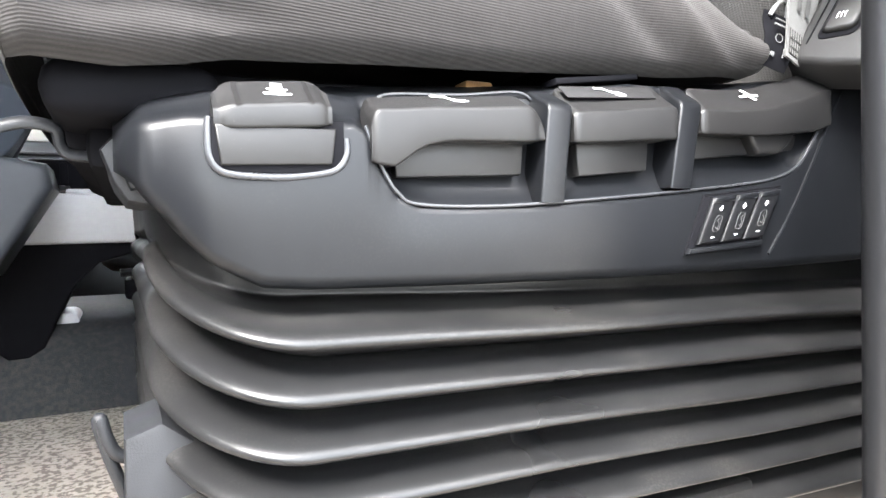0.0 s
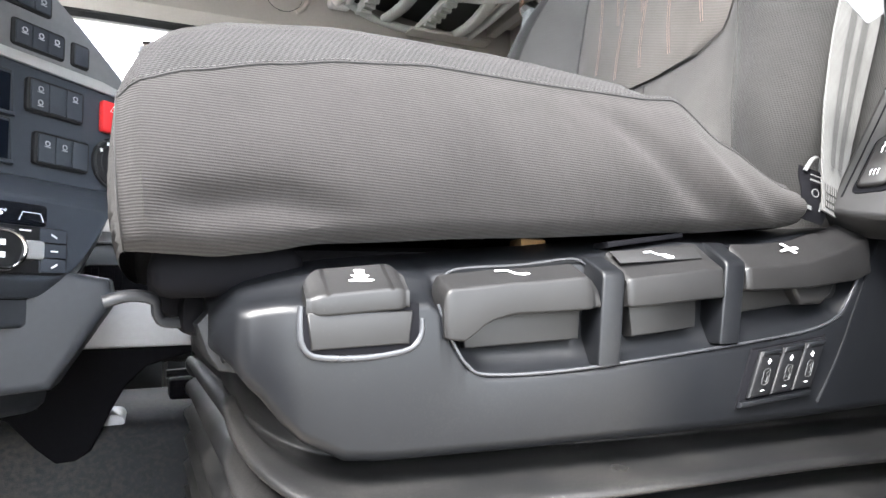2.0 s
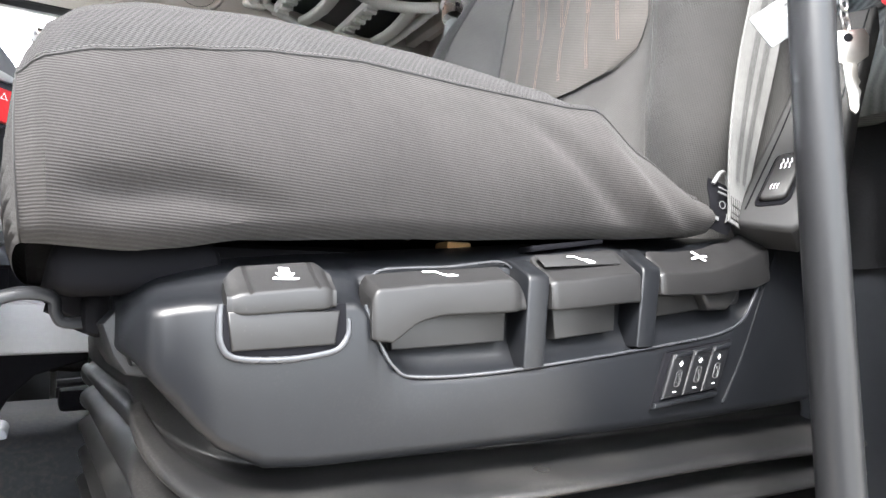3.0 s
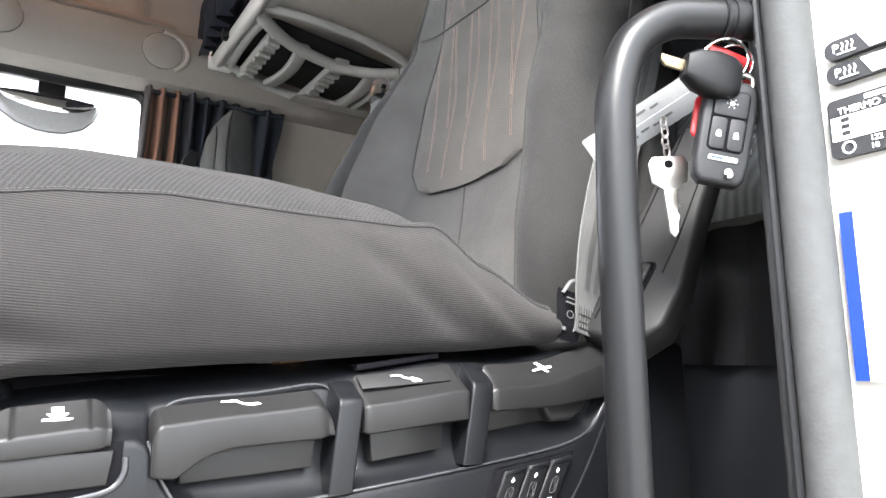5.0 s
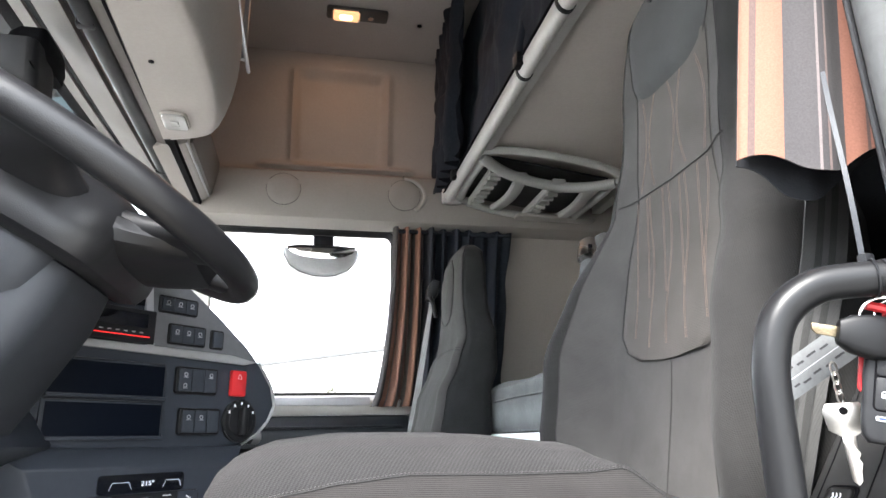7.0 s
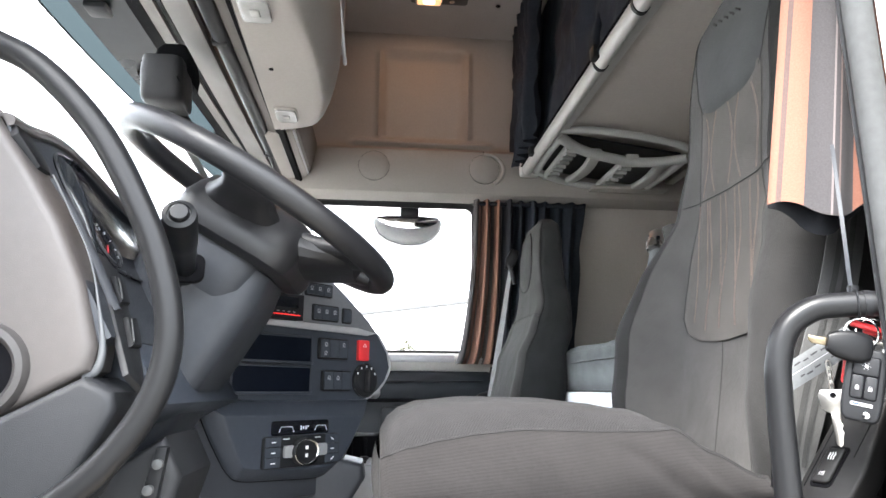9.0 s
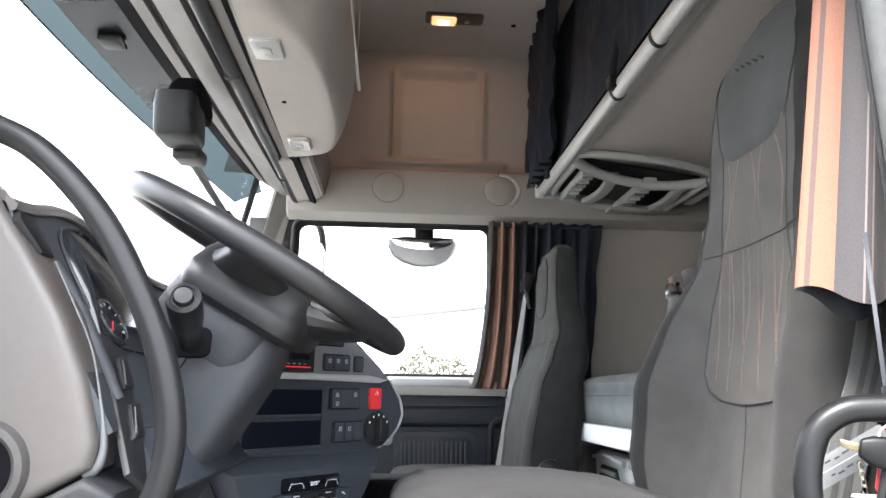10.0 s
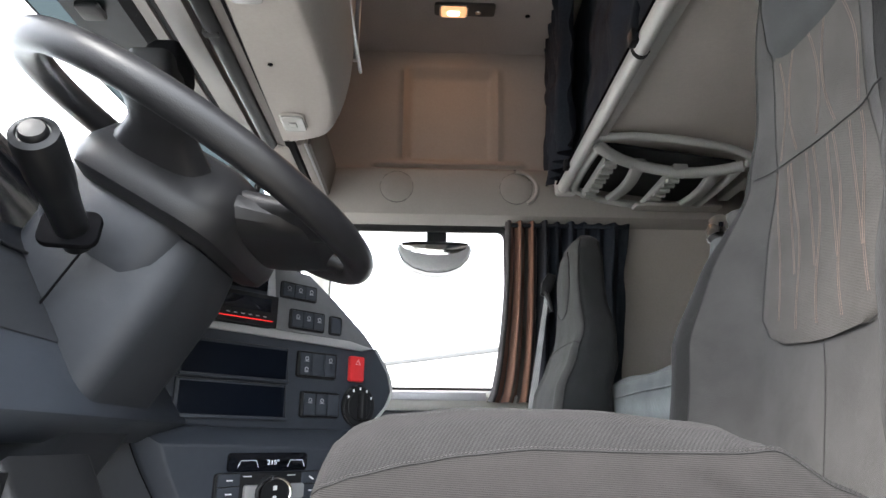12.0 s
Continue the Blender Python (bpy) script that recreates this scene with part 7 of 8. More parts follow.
kd = (K1 - K0).normalized()
KMx = Matrix.Translation(K0) @ kd.to_track_quat("Z", "Y").to_matrix().to_4x4()
KL = (K1 - K0).length
st = thing("column_stalk", "black stalk switch with a ringed end button on the column", "stalk switch")
part("stem", lathe([(0.0125, -0.02), (0.0135, 0.02), (0.0150, KL * 0.45), (0.0160, KL * 0.48), (0.0172, KL * 0.62), (0.0176, KL * 0.90), (0.0165, KL * 0.97), (0.0120, KL * 0.985), (0.0112, KL * 0.97), (0.0102, KL * 0.97), (0.0098, KL), (0.0085, KL * 1.015), (0.0005, KL * 1.02)], KMx, 32), material("stalk_black", (0.0055, 0.006, 0.007), 0.40, spec=0.3), st)
part("socket", moved(prism(rounded_rect(-0.026, 0.022, -0.018, 0.018, 0.010), "z", -0.004, 0.004, 0.002), KMx), DEEP, st)

# ---- curved grab handle on the front pillar ----
gh = thing("pillar_grab_handle", "black curved tubular grab handle on the driver's front pillar", "grab handle")
gh_pts = smooth_path([(-0.52, 0.20, 0.875), (-0.417, 0.222, 0.830), (-0.361, 0.222, 0.801), (-0.302, 0.222, 0.741), (-0.259, 0.222, 0.670), (-0.234, 0.222, 0.612), (-0.2215, 0.222, 0.556), (-0.227, 0.222, 0.507),
                      (-0.249, 0.222, 0.464), (-0.282, 0.222, 0.427), (-0.33, 0.225, 0.395), (-0.40, 0.235, 0.37)], 8)
part("tube", tube(gh_pts, 0.0125, 18), RAIL, gh)
for a, b in ((0, 2), (len(gh_pts) - 3, len(gh_pts) - 1)):
    part("end_socket", tube([gh_pts[a], gh_pts[b]], 0.0165, 18), BLACK, gh)
# ---- passenger seat ----
pseat = thing("passenger_chair", "grey cloth passenger seat with integral headrest", "seat")
PY = 1.80
PFRONT = [(0.30, 0.345), (0.45, 0.365), (0.61, 0.398), (0.70, 0.440), (0.77, 0.462), (0.86, 0.466), (0.95, 0.470), (1.02, 0.476), (1.06, 0.490), (1.085, 0.512)]
PDEPTH = [(0.30, 0.19), (0.50, 0.185), (0.65, 0.155), (0.78, 0.120), (0.88, 0.105), (1.00, 0.098), (1.05, 0.080), (1.085, 0.035)]
PHALF = [(0.30, 0.205), (0.55, 0.215), (0.70, 0.212), (0.78, 0.196), (0.86, 0.158), (0.93, 0.140), (1.02, 0.134), (1.055, 0.118), (1.075, 0.090), (1.085, 0.050)]


def pass_point(z, q, grow=0.0):
    """Outline of the passenger backrest at a height; q runs round it from the middle of the front."""
    c, sn = math.cos(q), math.sin(q)
    d, w = curve_at(PDEPTH, z) / 2 + grow, curve_at(PHALF, z) + grow
    wing = 0.022 * ease((abs(sn) - 0.45) / 0.35) * max(0, c) * ease((0.80 - z) / 0.10)
    return (curve_at(PFRONT, z) + d - grow - d * math.copysign(abs(c) ** 0.42, c) - wing, PY + w * math.copysign(abs(sn) ** 0.62, sn), z)


PZ = [0.30 + 0.02 * k for k in range(37)] + [1.03, 1.04, 1.05, 1.06, 1.07, 1.078, 1.083, 1.085]
pb = part("backrest", loft([[pass_point(z, 2 * math.pi * k / 48) for k in range(48)] for z in PZ]), PASS_SIDE, pseat, "dark cloth backrest shell", sharp=60)
FQ = [radians(-66 + 4 * k) for k in range(34)]
face = part("front_panel", loft([[pass_point(z, q, 0.0025 if -1.1 < q < 1.1 else 0.0) for q in FQ] for z in PZ if z < 1.066], closed_ring=False), PASS_CLOTH, pb, "grey woven front of the backrest", sharp=60)
part("side_piping", tube([pass_point(z, FQ[0], 0.0020) for z in PZ if z < 1.066], 0.0022, 6), SEAM, face)
part("shoulder_seam", tube([pass_point(0.735 + 0.012 * math.cos(q * 1.3), q, 0.0030) for q in FQ], 0.0020, 6), SEAM, face)
PAD = smooth_path([(0.0, 0.835, 0), (0.055, 0.850, 0), (0.078, 0.905, 0), (0.074, 0.985, 0), (0.045, 1.030, 0), (0.0, 1.040, 0), (-0.045, 1.030, 0), (-0.074, 0.985, 0), (-0.078, 0.905, 0), (-0.055, 0.850, 0)], 5, closed=True)


def on_face(dy, z, lift):
    """A place on the front of the passenger headrest."""
    w = curve_at(PHALF, z)
    return pass_point(z, math.asin(max(-1, min(1, math.copysign(abs(dy / w) ** (1 / 0.62), dy)))), lift)


pad = part("headrest_pad", loft([[on_face(p.x * k, lerp(0.94, p.y, k), 0.0035 + 0.008 * (1 - k ** 4)) for p in PAD] for k in (1.0, 0.9, 0.7, 0.4, 0.1)]), PASS_CLOTH, face, sharp=60)
part("pad_piping", tube([on_face(p.x, p.y, 0.0035) for p in PAD], 0.0022, 6, closed=True), SEAM, pad)
part("cushion", loft([[(x, PY + a * w, 0.284 + b * h) for a, b in [(math.copysign(abs(math.cos(q)) ** 0.35, math.cos(q)), math.copysign(abs(math.sin(q)) ** 0.5, math.sin(q))) for q in [math.pi * k / 12 for k in range(24)]]]
                      for x, w, h in ((-0.035, 0.17, 0.020), (-0.03, 0.20, 0.045), (-0.01, 0.225, 0.060), (0.05, 0.235, 0.068), (0.25, 0.238, 0.068), (0.42, 0.235, 0.062))]), PASS_SIDE, pseat, sharp=60)
part("pedestal", box((0.02, PY - 0.20, FLOOR), (0.42, PY + 0.20, 0.26), 0.012), BLACK, pseat)
part("recliner_cover", lathe([(0.045, 0.0), (0.045, 0.012), (0.035, 0.018), (0.0005, 0.02)], basis((0.43, PY - 0.235, 0.36), (1, 0, 0), (0, 0, 1), (0, -1, 0)), 24), BLACK, pseat)
pbelt = thing("passenger_belt", "grey seat belt hanging from a black guide on the passenger side", "seat belt")
guide = part("guide", prism([(0.441, 0.965), (0.446, 1.005), (0.468, 1.040), (0.496, 1.030), (0.486, 0.990), (0.466, 0.955)], "y", 2.025, 2.060, 0.006), BLACK, pbelt)
part("slot", tube([(0.454, 2.020, 0.972), (0.464, 2.020, 0.945), (0.472, 2.020, 0.900)], 0.008, 8), BLACK, pbelt)


def pb_f(u, v):
    x, y, z = lerp(0.338, 0.462, v), lerp(1.965, 2.030, v), lerp(0.30, 0.965, v)
    return (x + (u - 0.5) * lerp(0.030, 0.012, v), y - (u - 0.5) * 0.010, z)


part("webbing", sheet(pb_f, 3, 20, 0.0014), BELTWHITE, pbelt)

# ---- passenger curtain ----
def pass_curtain(u, v):
    x = lerp(0.262, 0.800, u) + (0.075 * v ** 0.6 + 0.010 * math.sin(v * 3)) * (1 - u) ** 2 - 0.02 * (1 - v) * u
    z = lerp(0.605, 1.262, v)
    amp = 0.020 + 0.008 * math.sin(u * 5)
    crumple = noise.noise(Vector((u * 9, v * 2.2, 7.0))) + 0.5 * noise.noise(Vector((u * 21, v * 5.0, 2.0)))
    return (x + 0.016 * crumple * ease((u - 0.30) / 0.2), 2.145 - amp * math.sin(u * 58 + 1.6 * crumple * ease((u - 0.25) / 0.3)) - 0.008 * math.sin(u * 23), z)


pc = thing("passenger_curtain", "gathered black curtain with narrow orange stripes beside the passenger window", "curtain")


def stripes_part(u, v):
    return pass_curtain(u * 0.36, v)


def dark_part(u, v):
    x, y, z = pass_curtain(0.36 + u * 0.64, v)
    return (x - 0.05 * (1 - v) * u, y, z)


part("cloth", sheet(stripes_part, 110, 22, 0.0012), CURTAIN2, pc)
part("dark_cloth", sheet(dark_part, 120, 22, 0.0012), NET, pc, "black gathered cloth")
part("gather_band", tube([(x, 2.135, 1.247) for x in [0.35 + 0.02 * k for k in range(23)]], 0.010, 8, flat=0.8), NET, pc)

# ---- lower bunk ----
bunk = thing("lower_bunk", "lower bunk with grey knitted mattress cover and white front edge", "bunk")


def matt_ring(y):
    bulge = 0.004 * math.sin(y * 17)
    e = ease((y - 0.18) / 0.05) * ease((1.735 - y) / 0.05)
    i = 0.03 * (1 - e)
    return [(0.560 + i, y, 0.506), (0.550 + i, y, 0.525), (0.545 + bulge + i, y, 0.570), (0.552 + i, y, 0.610 + 0.01 * e), (0.575 + i, y, 0.624 + 0.012 * e + bulge), (0.70, y, 0.634 + 0.02 * e), (0.95, y, 0.640 + 0.02 * e), (1.24, y, 0.640 + 0.02 * e), (1.24, y, 0.506)]


part("mattress", loft([matt_ring(0.18 + 0.0311 * k) for k in range(51)], closed_ring=True), MATTRESS, bunk, "grey knitted mattress")
part("mattress_seam", tube([(0.545 + 0.004 * math.sin(y * 17), y, 0.588) for y in [0.22 + 0.03 * k for k in range(50)]], 0.0025, 6), MATTRESS, bunk)
part("front_edge", box((0.540, 0.36, 0.452), (0.60, 1.725, 0.503), 0.008, 3), WHITE, bunk, "white front board")
part("far_mattress", box((0.72, 1.74, 0.506), (1.24, 2.19, 0.645), 0.03, 3), MATTRESS, bunk, "grey knitted mattress end")
part("bunk_base", box((0.665, 0.16, FLOOR), (1.25, 2.19, 0.448), 0.004), BLACK, bunk)
for k, (y0, y1) in enumerate(((1.50, 1.80), (1.10, 1.47))):
    fr = thing("storage_box", "silver-grey moulded drawer box under the lower bunk", "storage box", group="boxes under the bunk")
    part("body", box((0.630, y0, 0.10), (0.80, y1, 0.415), 0.020, 4), SILVER, fr)
    part("lid_edge", tube(smooth_path([(0.626, y0 + 0.01, 0.395), (0.622, y0 + 0.12, 0.408), (0.622, y1 - 0.12, 0.408), (0.626, y1 - 0.01, 0.395)], 6), 0.008, 8), TRIMGREY, fr)
    part("handle_recess", prism([(y0 + 0.05, 0.33), (y1 - 0.05, 0.33), (y1 - 0.08, 0.375), (y0 + 0.08, 0.375)], "x", 0.625, 0.634, 0.003), DASHGREY, fr)
    part("handle", box((0.618, y0 + 0.08, 0.352), (0.632, y1 - 0.08, 0.366), 0.004), TRIMGREY, fr)
setting("divider_panel", box((0.60, 0.15, FLOOR), (0.662, 1.08, 0.448), 0.006), DASHGREY, "dark grey front panel of the bunk base", "panel")

# ---- upper bunk with rail, net and ladder ----
ub = thing("upper_bunk", "upper bunk with aluminium edge rail and grey underside", "bunk")
RX, RZ = 0.548, 1.385
part("underside", prism([(0.575, 1.388), (1.245, 1.392), (1.245, 1.42), (0.575, 1.42)], "y", 0.16, 2.11, 0.004), BUNKPANEL, ub, "grey-brown underside panel")
part("edge_rail", tube([(RX, 0.14 + 0.05 * k, RZ) for k in range(40)], 0.026, 18, flat=0.8, up=(0, 0, 1)), ALU, ub, "aluminium edge rail")
part("rail_lip", box((RX + 0.008, 0.14, RZ - 0.010), (RX + 0.045, 2.09, RZ + 0.022), 0.004), ALU, ub)
part("rail_groove", box((RX - 0.0255, 0.14, RZ + 0.0085), (RX - 0.018, 2.09, RZ + 0.0115)), DEEP, ub)
for y in (0.925, 1.200):
    part("rail_clip", tube([(RX, y - 0.006, RZ), (RX, y + 0.006, RZ)], 0.0285, 18, flat=0.8, up=(0, 0, 1)), BLACK, ub)
part("rear_channel", box((1.13, 0.16, 1.345), (1.17, 2.10, 1.388), 0.006), ALU, ub)
part("mattress", box((0.60, 0.16, 1.422), (1.24, 2.10, 1.53), 0.02, 3), MATTRESS, ub)
part("end_cap", box((RX - 0.028, 2.085, RZ - 0.030), (RX + 0.05, 2.118, RZ + 0.034), 0.012, 3), ALU, ub)


def net_f(u, v):
    y, z = lerp(0.16, 2.06, u), lerp(RZ + 0.018, 2.02, v)
    return (RX + 0.004 + 0.05 * v + (0.016 * math.sin(u * 43 + v * 3) + 0.045 * noise.noise(Vector((u * 14, v * 3.5, 9.0))) + 0.020 * noise.noise(Vector((u * 40, v * 9.0, 3.0)))) * (0.3 + v) * (1.1 - v), y, z)


net = thing("safety_net", "black safety net with straps above the upper bunk rail", "net")
part("mesh", sheet(net_f, 180, 30, 0.002), NET, net)
for y in (0.62, 1.17, 1.90):
    part("strap", tube(smooth_path([(RX - 0.018, y - 0.02, RZ + 0.004), (RX - 0.022, y, RZ + 0.03), (RX + 0.015, y + 0.05, RZ + 0.16), (RX + 0.12, y + 0.10, 1.86), (RX + 0.16, y + 0.10, 2.04)], 6), 0.011, 8, flat=0.3), NET, net)
    part("buckle", box((RX - 0.036, y - 0.018, RZ - 0.012), (RX - 0.016, y + 0.018, RZ + 0.024), 0.004), BLACK, net)


def night_curtain(u, v):
    y = lerp(1.72, 2.19, u)
    z = lerp(1.40, 2.035, v)
    c = noise.noise(Vector((u * 5, v * 2.5, 1.0))) + 0.6 * noise.noise(Vector((u * 13, v * 6, 4.0)))
    return (0.515 + 0.030 * math.sin(u * 36 + v + 2.2 * c) * (0.6 + 0.4 * (1 - v)) + 0.022 * c - 0.02 * (1 - v) + 0.03 * u, y + 0.05 * (1 - v) * (1 - u) + 0.015 * c, z)


nc = thing("bunk_curtain", "gathered black curtain at the end of the upper bunk", "curtain")
part("cloth", sheet(night_curtain, 90, 36, 0.002), NET, nc)
rt = thing("roof_curtain_rail", "dark curtain rail along the roof", "curtain rail")
part("rail", tube([(0.60 - 0.02 * math.sin(k / 6), 0.15 + 0.06 * k, 2.035) for k in range(34)], 0.012, 10), RAIL, rt)
part("bracket", box((0.555, 1.39, 2.00), (0.625, 1.45, 2.05), 0.006), BLACK, rt)

# ladder stowed flat under the upper bunk
lad = thing("bunk_ladder", "grey plastic bunk ladder with ribbed steps stowed under the upper bunk", "ladder")
LADGREY = material("ladder_plastic", (0.34, 0.34, 0.325), 0.5, vary=0.07, bump=0.2, bump_scale=900)


def lz(x):
    return lerp(1.372, 1.312, (x - 0.58) / 0.45)


def stile(pts, r, flat):
    return part("stile", tube(smooth_path([(x, y, lz(x) + dz) for x, y, dz in pts], 8), r, 12, flat=flat, up=(0, 0, 1)), LADGREY, lad)


stile([(0.566, 1.695, 0.0), (0.63, 1.745, -0.006), (0.72, 1.782, -0.010), (0.864, 1.790, -0.012), (0.96, 1.755, -0.008), (1.035, 1.705, 0.0)], 0.017, 1.25)
stile([(0.570, 1.665, 0.006), (0.66, 1.640, 0.012), (0.80, 1.625, 0.014), (0.93, 1.622, 0.010), (1.020, 1.640, 0.004), (1.042, 1.685, 0.0)], 0.013, 1.1)
stile([(0.577, 2.070, 0.0), (0.65, 2.105, -0.004), (0.74, 2.125, -0.006), (0.872, 2.113, -0.006), (0.96, 2.080, -0.003), (1.037, 2.042, 0.0)], 0.014, 1.0)
part("end_bar", tube(smooth_path([(0.585, 1.71, lz(0.585)), (0.578, 1.82, lz(0.58)), (0.578, 1.95, lz(0.58)), (0.585, 2.06, lz(0.585))], 6), 0.014, 10), LADGREY, lad)
part("end_bar", tube(smooth_path([(1.03, 1.70, lz(1.03)), (1.035, 1.86, lz(1.03)), (1.03, 2.04, lz(1.03))], 6), 0.014, 10), LADGREY, lad)
for x in (0.640, 0.862):
    tread = part("step", loft([[(x + a, lerp(1.770, 2.105, v), lz(x) + b) for a, b in rounded_rect(-0.024, 0.024, -0.016, 0.010, 0.005, 2)] for v in (0.0, 0.5, 1.0)]), LADGREY, lad)
    for k in range(7):
        part("tread_rib", tube([(x - 0.020, 1.800 + 0.043 * k, lz(x) - 0.017), (x + 0.020, 1.808 + 0.043 * k, lz(x) - 0.017)], 0.0115, 8, flat=0.8), LADGREY, tread)
for x in (0.728, 0.972):
    part("step_back", loft([[(x + a + 0.014 * math.sin(math.pi * v), lerp(1.775, 2.100, v), lz(x) + b - 0.010 * math.sin(math.pi * v)) for a, b in rounded_rect(-0.020, 0.024, -0.014, 0.010, 0.009, 3)] for v in (0.0, 0.2, 0.4, 0.6, 0.8, 1.0)]), LADGREY, lad)
part("back_plate", prism([(0.60, lz(0.6) + 0.016), (1.02, lz(1.02) + 0.016), (1.02, lz(1.02) + 0.024), (0.60, lz(0.6) + 0.024)], "y", 1.72, 2.09), BLACK, lad)
setting("trim_handle_slot", prism(rounded_rect(0.80, 1.12, 2.04, 2.10, 0.01), "z", 1.300, 1.312, 0.003), WALLTRIM, "moulded finger slot below the bunk end", "trim")

# ---- outside: mirrors, visor, wiper, yard ----
km = thing("kerb_mirror", "half-round kerb mirror outside above the passenger window", "mirror")
part("bracket", box((0.045, 2.29, 1.225), (0.125, 2.37, 1.30), 0.01), BLACK, km)
bowl = [(-0.067, 1.222), (-0.066, 1.190), (-0.045, 1.150), (-0.005, 1.122), (0.050, 1.106), (0.090, 1.104), (0.130, 1.108), (0.180, 1.130), (0.212, 1.165), (0.224, 1.205), (0.220, 1.222), (0.14, 1.228), (0.0, 1.228)]
# the mirror glass's pale reflection is put into the shell's grey
part("shell", prism(bowl, "y", 2.30, 2.40, 0.016, 4), material("mirror_shell", (0.40, 0.41, 0.42), 0.2, coat=0.6), km, "mirror shell in a grey that stands for the glass's reflection")
part("shell_edge", tube([(x, 2.300, z) for x, z in bowl], 0.0022, 6, closed=True), SEAL, km)
part("mirror_face", prism([(0.08 + (x - 0.08) * 0.90, 1.222 - (1.222 - z) * 0.42) for x, z in bowl], "y", 2.292, 2.301, 0.002), MIRROR, km, "curved mirror glass")

em = thing("door_mirror", "large exterior door mirror on a black arm", "mirror")
part("arm", tube(smooth_path([(-0.52, 2.30, 1.40), (-0.42, 2.46, 1.36), (-0.37, 2.56, 1.28), (-0.37, 2.60, 1.05), (-0.40, 2.58, 0.80), (-0.50, 2.34, 0.72)], 8), 0.016, 10), BLACK, em)
part("housing", loft([[(-0.40 + a * k, 2.50 + b * k, z) for a, b in rounded_rect(-0.05, 0.05, -0.02, 0.26, 0.04, 4)] for k, z in ((0.7, 0.80), (1.0, 0.83), (1.0, 1.20), (0.7, 1.235))]), WHITEPAINT, em)
part("glass", box((-0.352, 2.50, 0.84), (-0.345, 2.74, 1.19), 0.003), MIRROR, em)

fm = thing("header_sensor", "black sensor housing with a cable arm at the windscreen header", "sensor housing")
part("housing", loft([[(-0.565 + a * k, 1.165 + b * k + (1.24 - z) * 0.25, z) for a, b in rounded_rect(-0.055, 0.045, -0.060, 0.055, 0.022, 4)] for k, z in ((0.86, 1.182), (0.97, 1.188), (1.0, 1.200), (1.0, 1.255), (0.92, 1.285))]), BLACK, fm)
part("seam_line", tube([(-0.575 + 0.05 + 0.0005, 1.09, 1.225), (-0.575 + 0.0455, 1.20, 1.225)], 0.0015, 6), DEEP, fm)
part("mount", loft([[(-0.560 + a * k, 1.20 + b * k, z) for a, b in rounded_rect(-0.050, 0.045, -0.070, 0.080, 0.020, 4)] for k, z in ((0.85, 1.262), (0.9, 1.290), (0.8, 1.325), (0.6, 1.345))]), DEEP, fm)
part("lower_case", box((-0.605, 1.225, 1.160), (-0.535, 1.300, 1.196), 0.010, 3), BLACK, fm)
part("arm", tube(smooth_path([(-0.580, 1.27, 1.180), (-0.592, 1.40, 1.190), (-0.606, 1.60, 1.186), (-0.622, 1.84, 1.182)], 6), 0.012, 8, flat=0.7), BLACK, fm)
part("arm_foot", box((-0.640, 1.82, 1.160), (-0.600, 1.90, 1.192), 0.008, 3), BLACK, fm)


def visor_f(u, v):
    y = lerp(0.05, 2.48, u)
    e = (y - 1.13) / 1.03
    return (lerp(-0.665, -0.925, v) + 0.10 * v * e * e, y, lerp(1.515, 1.475, v) - 0.03 * e * e - 0.05 * max(0, e - 0.75) ** 2)


vis = thing("sun_visor", "tinted exterior sun visor above the windscreen", "sun visor")
part("blade", loft([[Vector(visor_f(k / 40, v)) for v in (0.74, 0.87, 1.0)] for k in range(41)], closed_ring=False), VISORGLASS, vis, "teal tinted outer band")
part("edge", tube([Vector(visor_f(k / 40, 1.0)) for k in range(41)], 0.003, 8), SEAL, vis)
part("inner_band", loft([[Vector(visor_f(k / 40, v)) for v in (0.20, 0.45, 0.745)] for k in range(29)], closed_ring=False), material("visor_dark", (0.010, 0.013, 0.016), 0.30, spec=0.28, vary=0.3, scale=9), vis, "dark inner band")
for y in (0.45, 0.85, 1.25, 1.62):
    p = Vector(visor_f((y - 0.05) / 2.43, 0.5))
    part("mount", box((p.x - 0.03, p.y - 0.03, p.z - 0.022), (p.x + 0.03, p.y + 0.03, p.z - 0.002), 0.008), BLACK, vis)
part("outer_end", loft([[Vector(visor_f(k / 40, v)) for v in (-0.30, 0.20, 0.74)] for k in range(27, 41)], closed_ring=False), VISORGLASS, vis)
part("bracket", box((-0.70, 0.98, 1.488), (-0.58, 1.06, 1.512), 0.006), ALU, vis)

setting("ground", box((-400, -400, -1.45), (400, 400, -1.35)), PAVING, "grey concrete yard around the truck", "ground")
fence = thing("far_trailer", "pale box trailer parked obliquely across the yard", "trailer")
FM_ = basis((-4.5, 22.6, 0), (0.662, -0.749, 0), (0.749, 0.662, 0), (0, 0, 1))
part("box_body", moved(box((0, 0, -0.25), (13.6, 2.5, 2.58), 0.03), FM_), HAZE, fence)
part("roof_rail", moved(box((-0.02, -0.03, 2.56), (13.62, 0.06, 2.68), 0.02), FM_), SEAL, fence)
for a in (3.0, 4.3, 5.6):
    part("wheel", moved(lathe([(0.25, -0.15), (0.50, -0.14), (0.52, 0.0), (0.50, 0.14), (0.25, 0.15)], pose(a, 0.3, -0.83, 90), 24), FM_), BLACK, fence)
part("support_leg", moved(box((11.0, 0.3, -1.35), (11.15, 0.45, -0.25), 0.01), FM_), BLACK, fence)

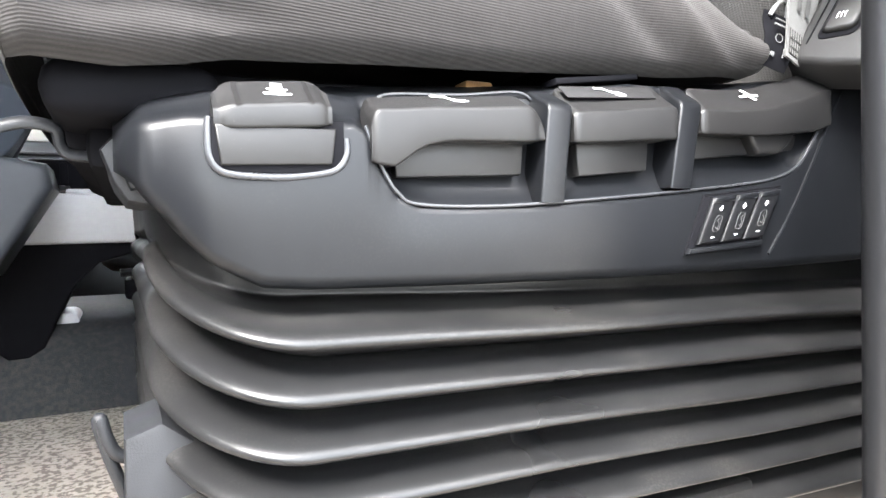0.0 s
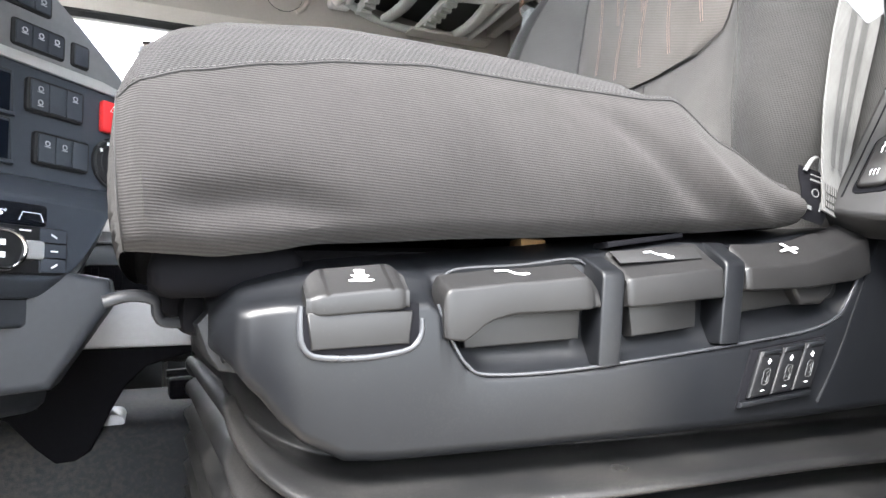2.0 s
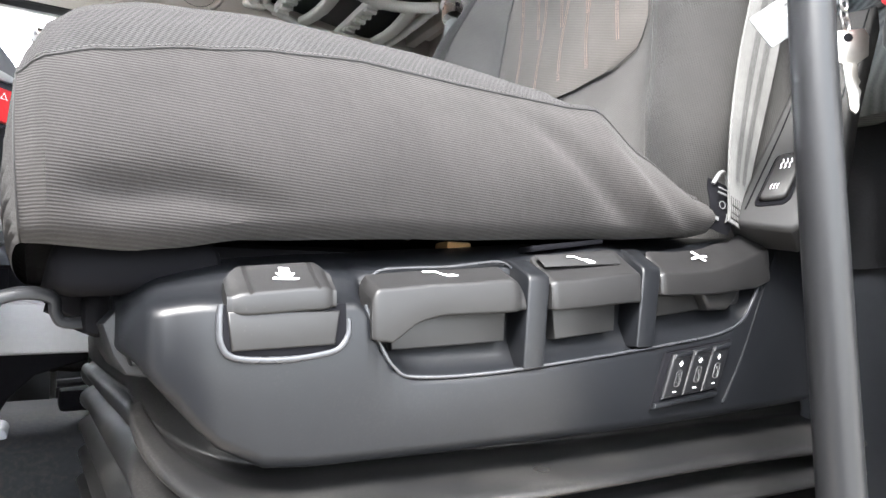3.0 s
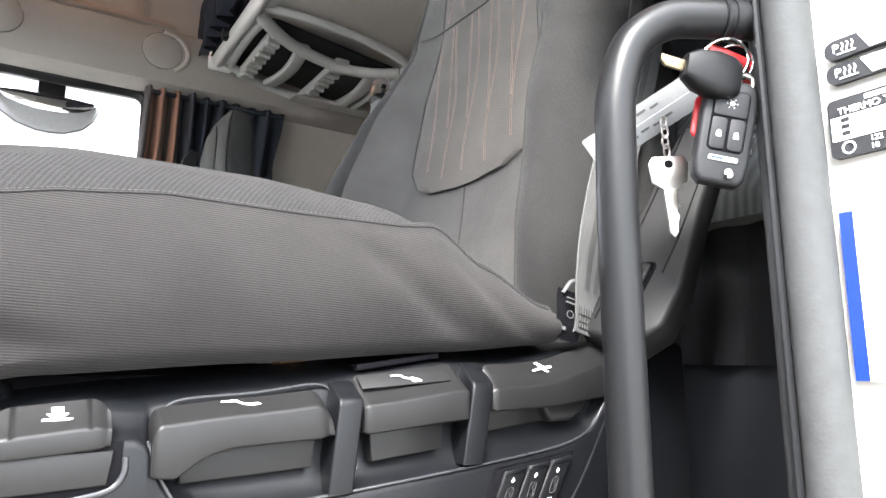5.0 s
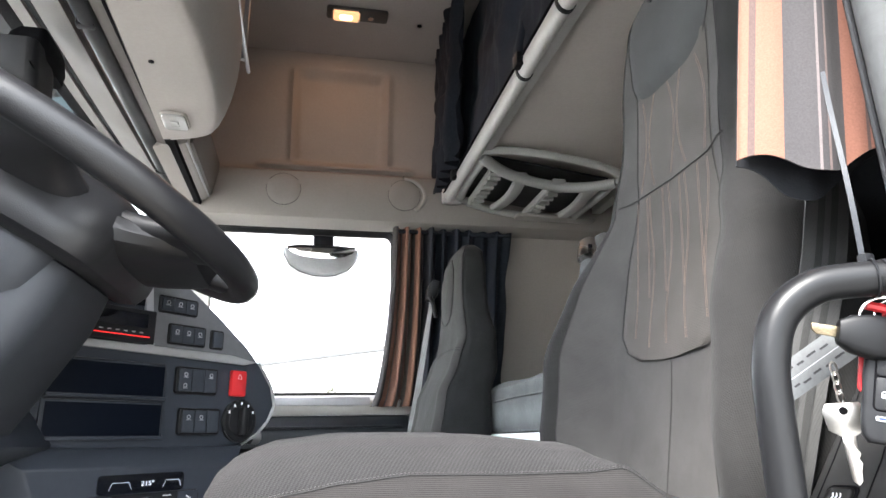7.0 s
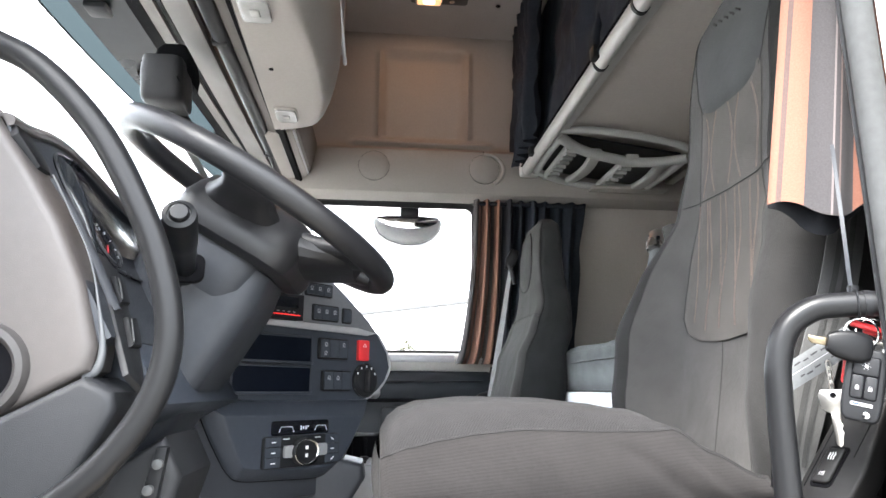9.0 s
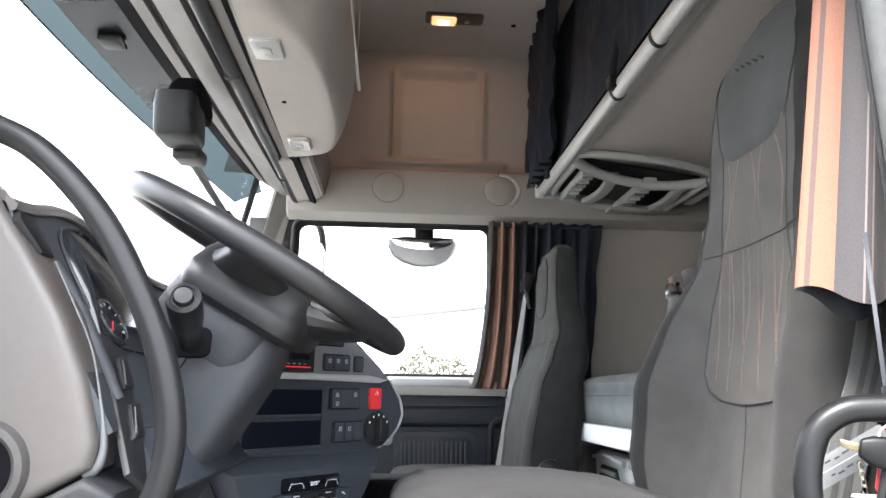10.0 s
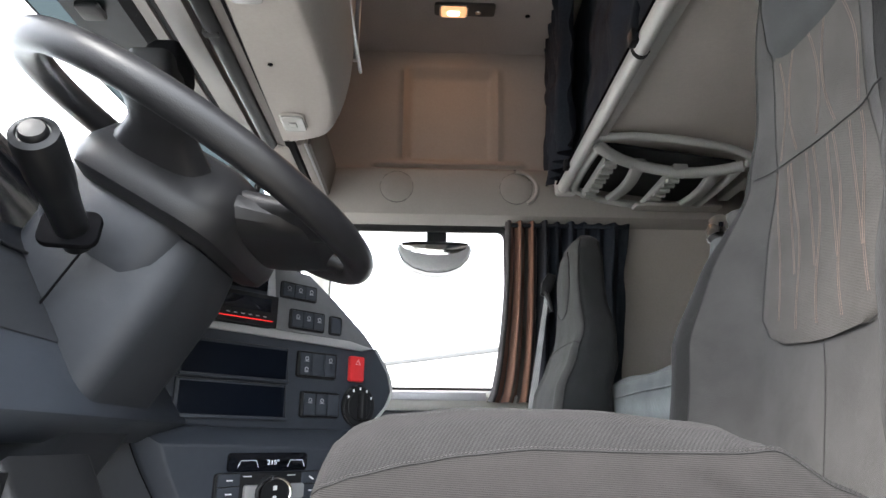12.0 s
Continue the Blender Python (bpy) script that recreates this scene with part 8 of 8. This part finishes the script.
rng = random.Random(4)
hedge = thing("hedge", "leafy green hedge beyond the yard", "hedge")
bm = bmesh.new()
for k in range(16000):
    x = rng.uniform(-5, 9)
    h = curve_at([(-5, 0.9), (-0.6, 0.75), (-0.1, 0.85), (0.35, 1.30), (0.6, 1.62), (0.9, 1.42), (1.5, 1.25), (1.95, 0.98), (3, 0.8), (9, 0.8)], x) + 0.16 * noise.noise(Vector((x * 3.1, 5.0, 0))) + 0.12 * noise.noise(Vector((x * 9.0, 1.0, 0)))
    zz = lerp(-1.2, h, rng.random() ** 0.55)
    y = 14.0 + rng.uniform(0, 1.2) * (0.4 + 0.6 * (1 - max(0, (zz + 1.2) / 3.2)))
    c = Vector((x, y, zz))
    a = Vector((rng.uniform(-1, 1), rng.uniform(-1, 1), rng.uniform(-1, 1))).normalized()
    b = a.orthogonal().normalized()
    s = rng.uniform(0.035, 0.080)
    bm.faces.new([bm.verts.new(c + a * s), bm.verts.new(c + b * s * 0.5), bm.verts.new(c - a * s), bm.verts.new(c - b * s * 0.5)])
tagged(part("leaves", bm, LEAF, hedge), kind="stuff")
bm = bmesh.new()
for k in range(60):
    x = -5 + 14 * k / 60
    tube([(x, 14.6, -1.35), (x + rng.uniform(-0.2, 0.2), 14.6, 0.0), (x + rng.uniform(-0.4, 0.4), 14.6, 0.8)], lambda t: 0.05 * (1 - 0.8 * t), 6, bm=bm)
part("stems", bm, material("hedge_wood", (0.10, 0.075, 0.05), 0.9), hedge)

# ---- dark curtain end hanging over the bunk's outer edge ----
hanging = thing("bunk_curtain", "dark ribbed curtain end with an orange hem over the bunk edge", "curtain")
part("cloth", sheet(lambda u, v: (0.596 - 0.004 * math.sin(u * 26 + 2 * v), lerp(0.165, 0.350, u), lerp(0.380, 0.533, v)), 40, 6, 0.004), LINING, hanging)
part("hem", sheet(lambda u, v: (0.594 - 0.004 * math.sin(u * 26 + 2), lerp(0.165, 0.350, u), lerp(0.5335, 0.546, v)), 40, 2, 0.006), CURTAIN, hanging, "orange hem")
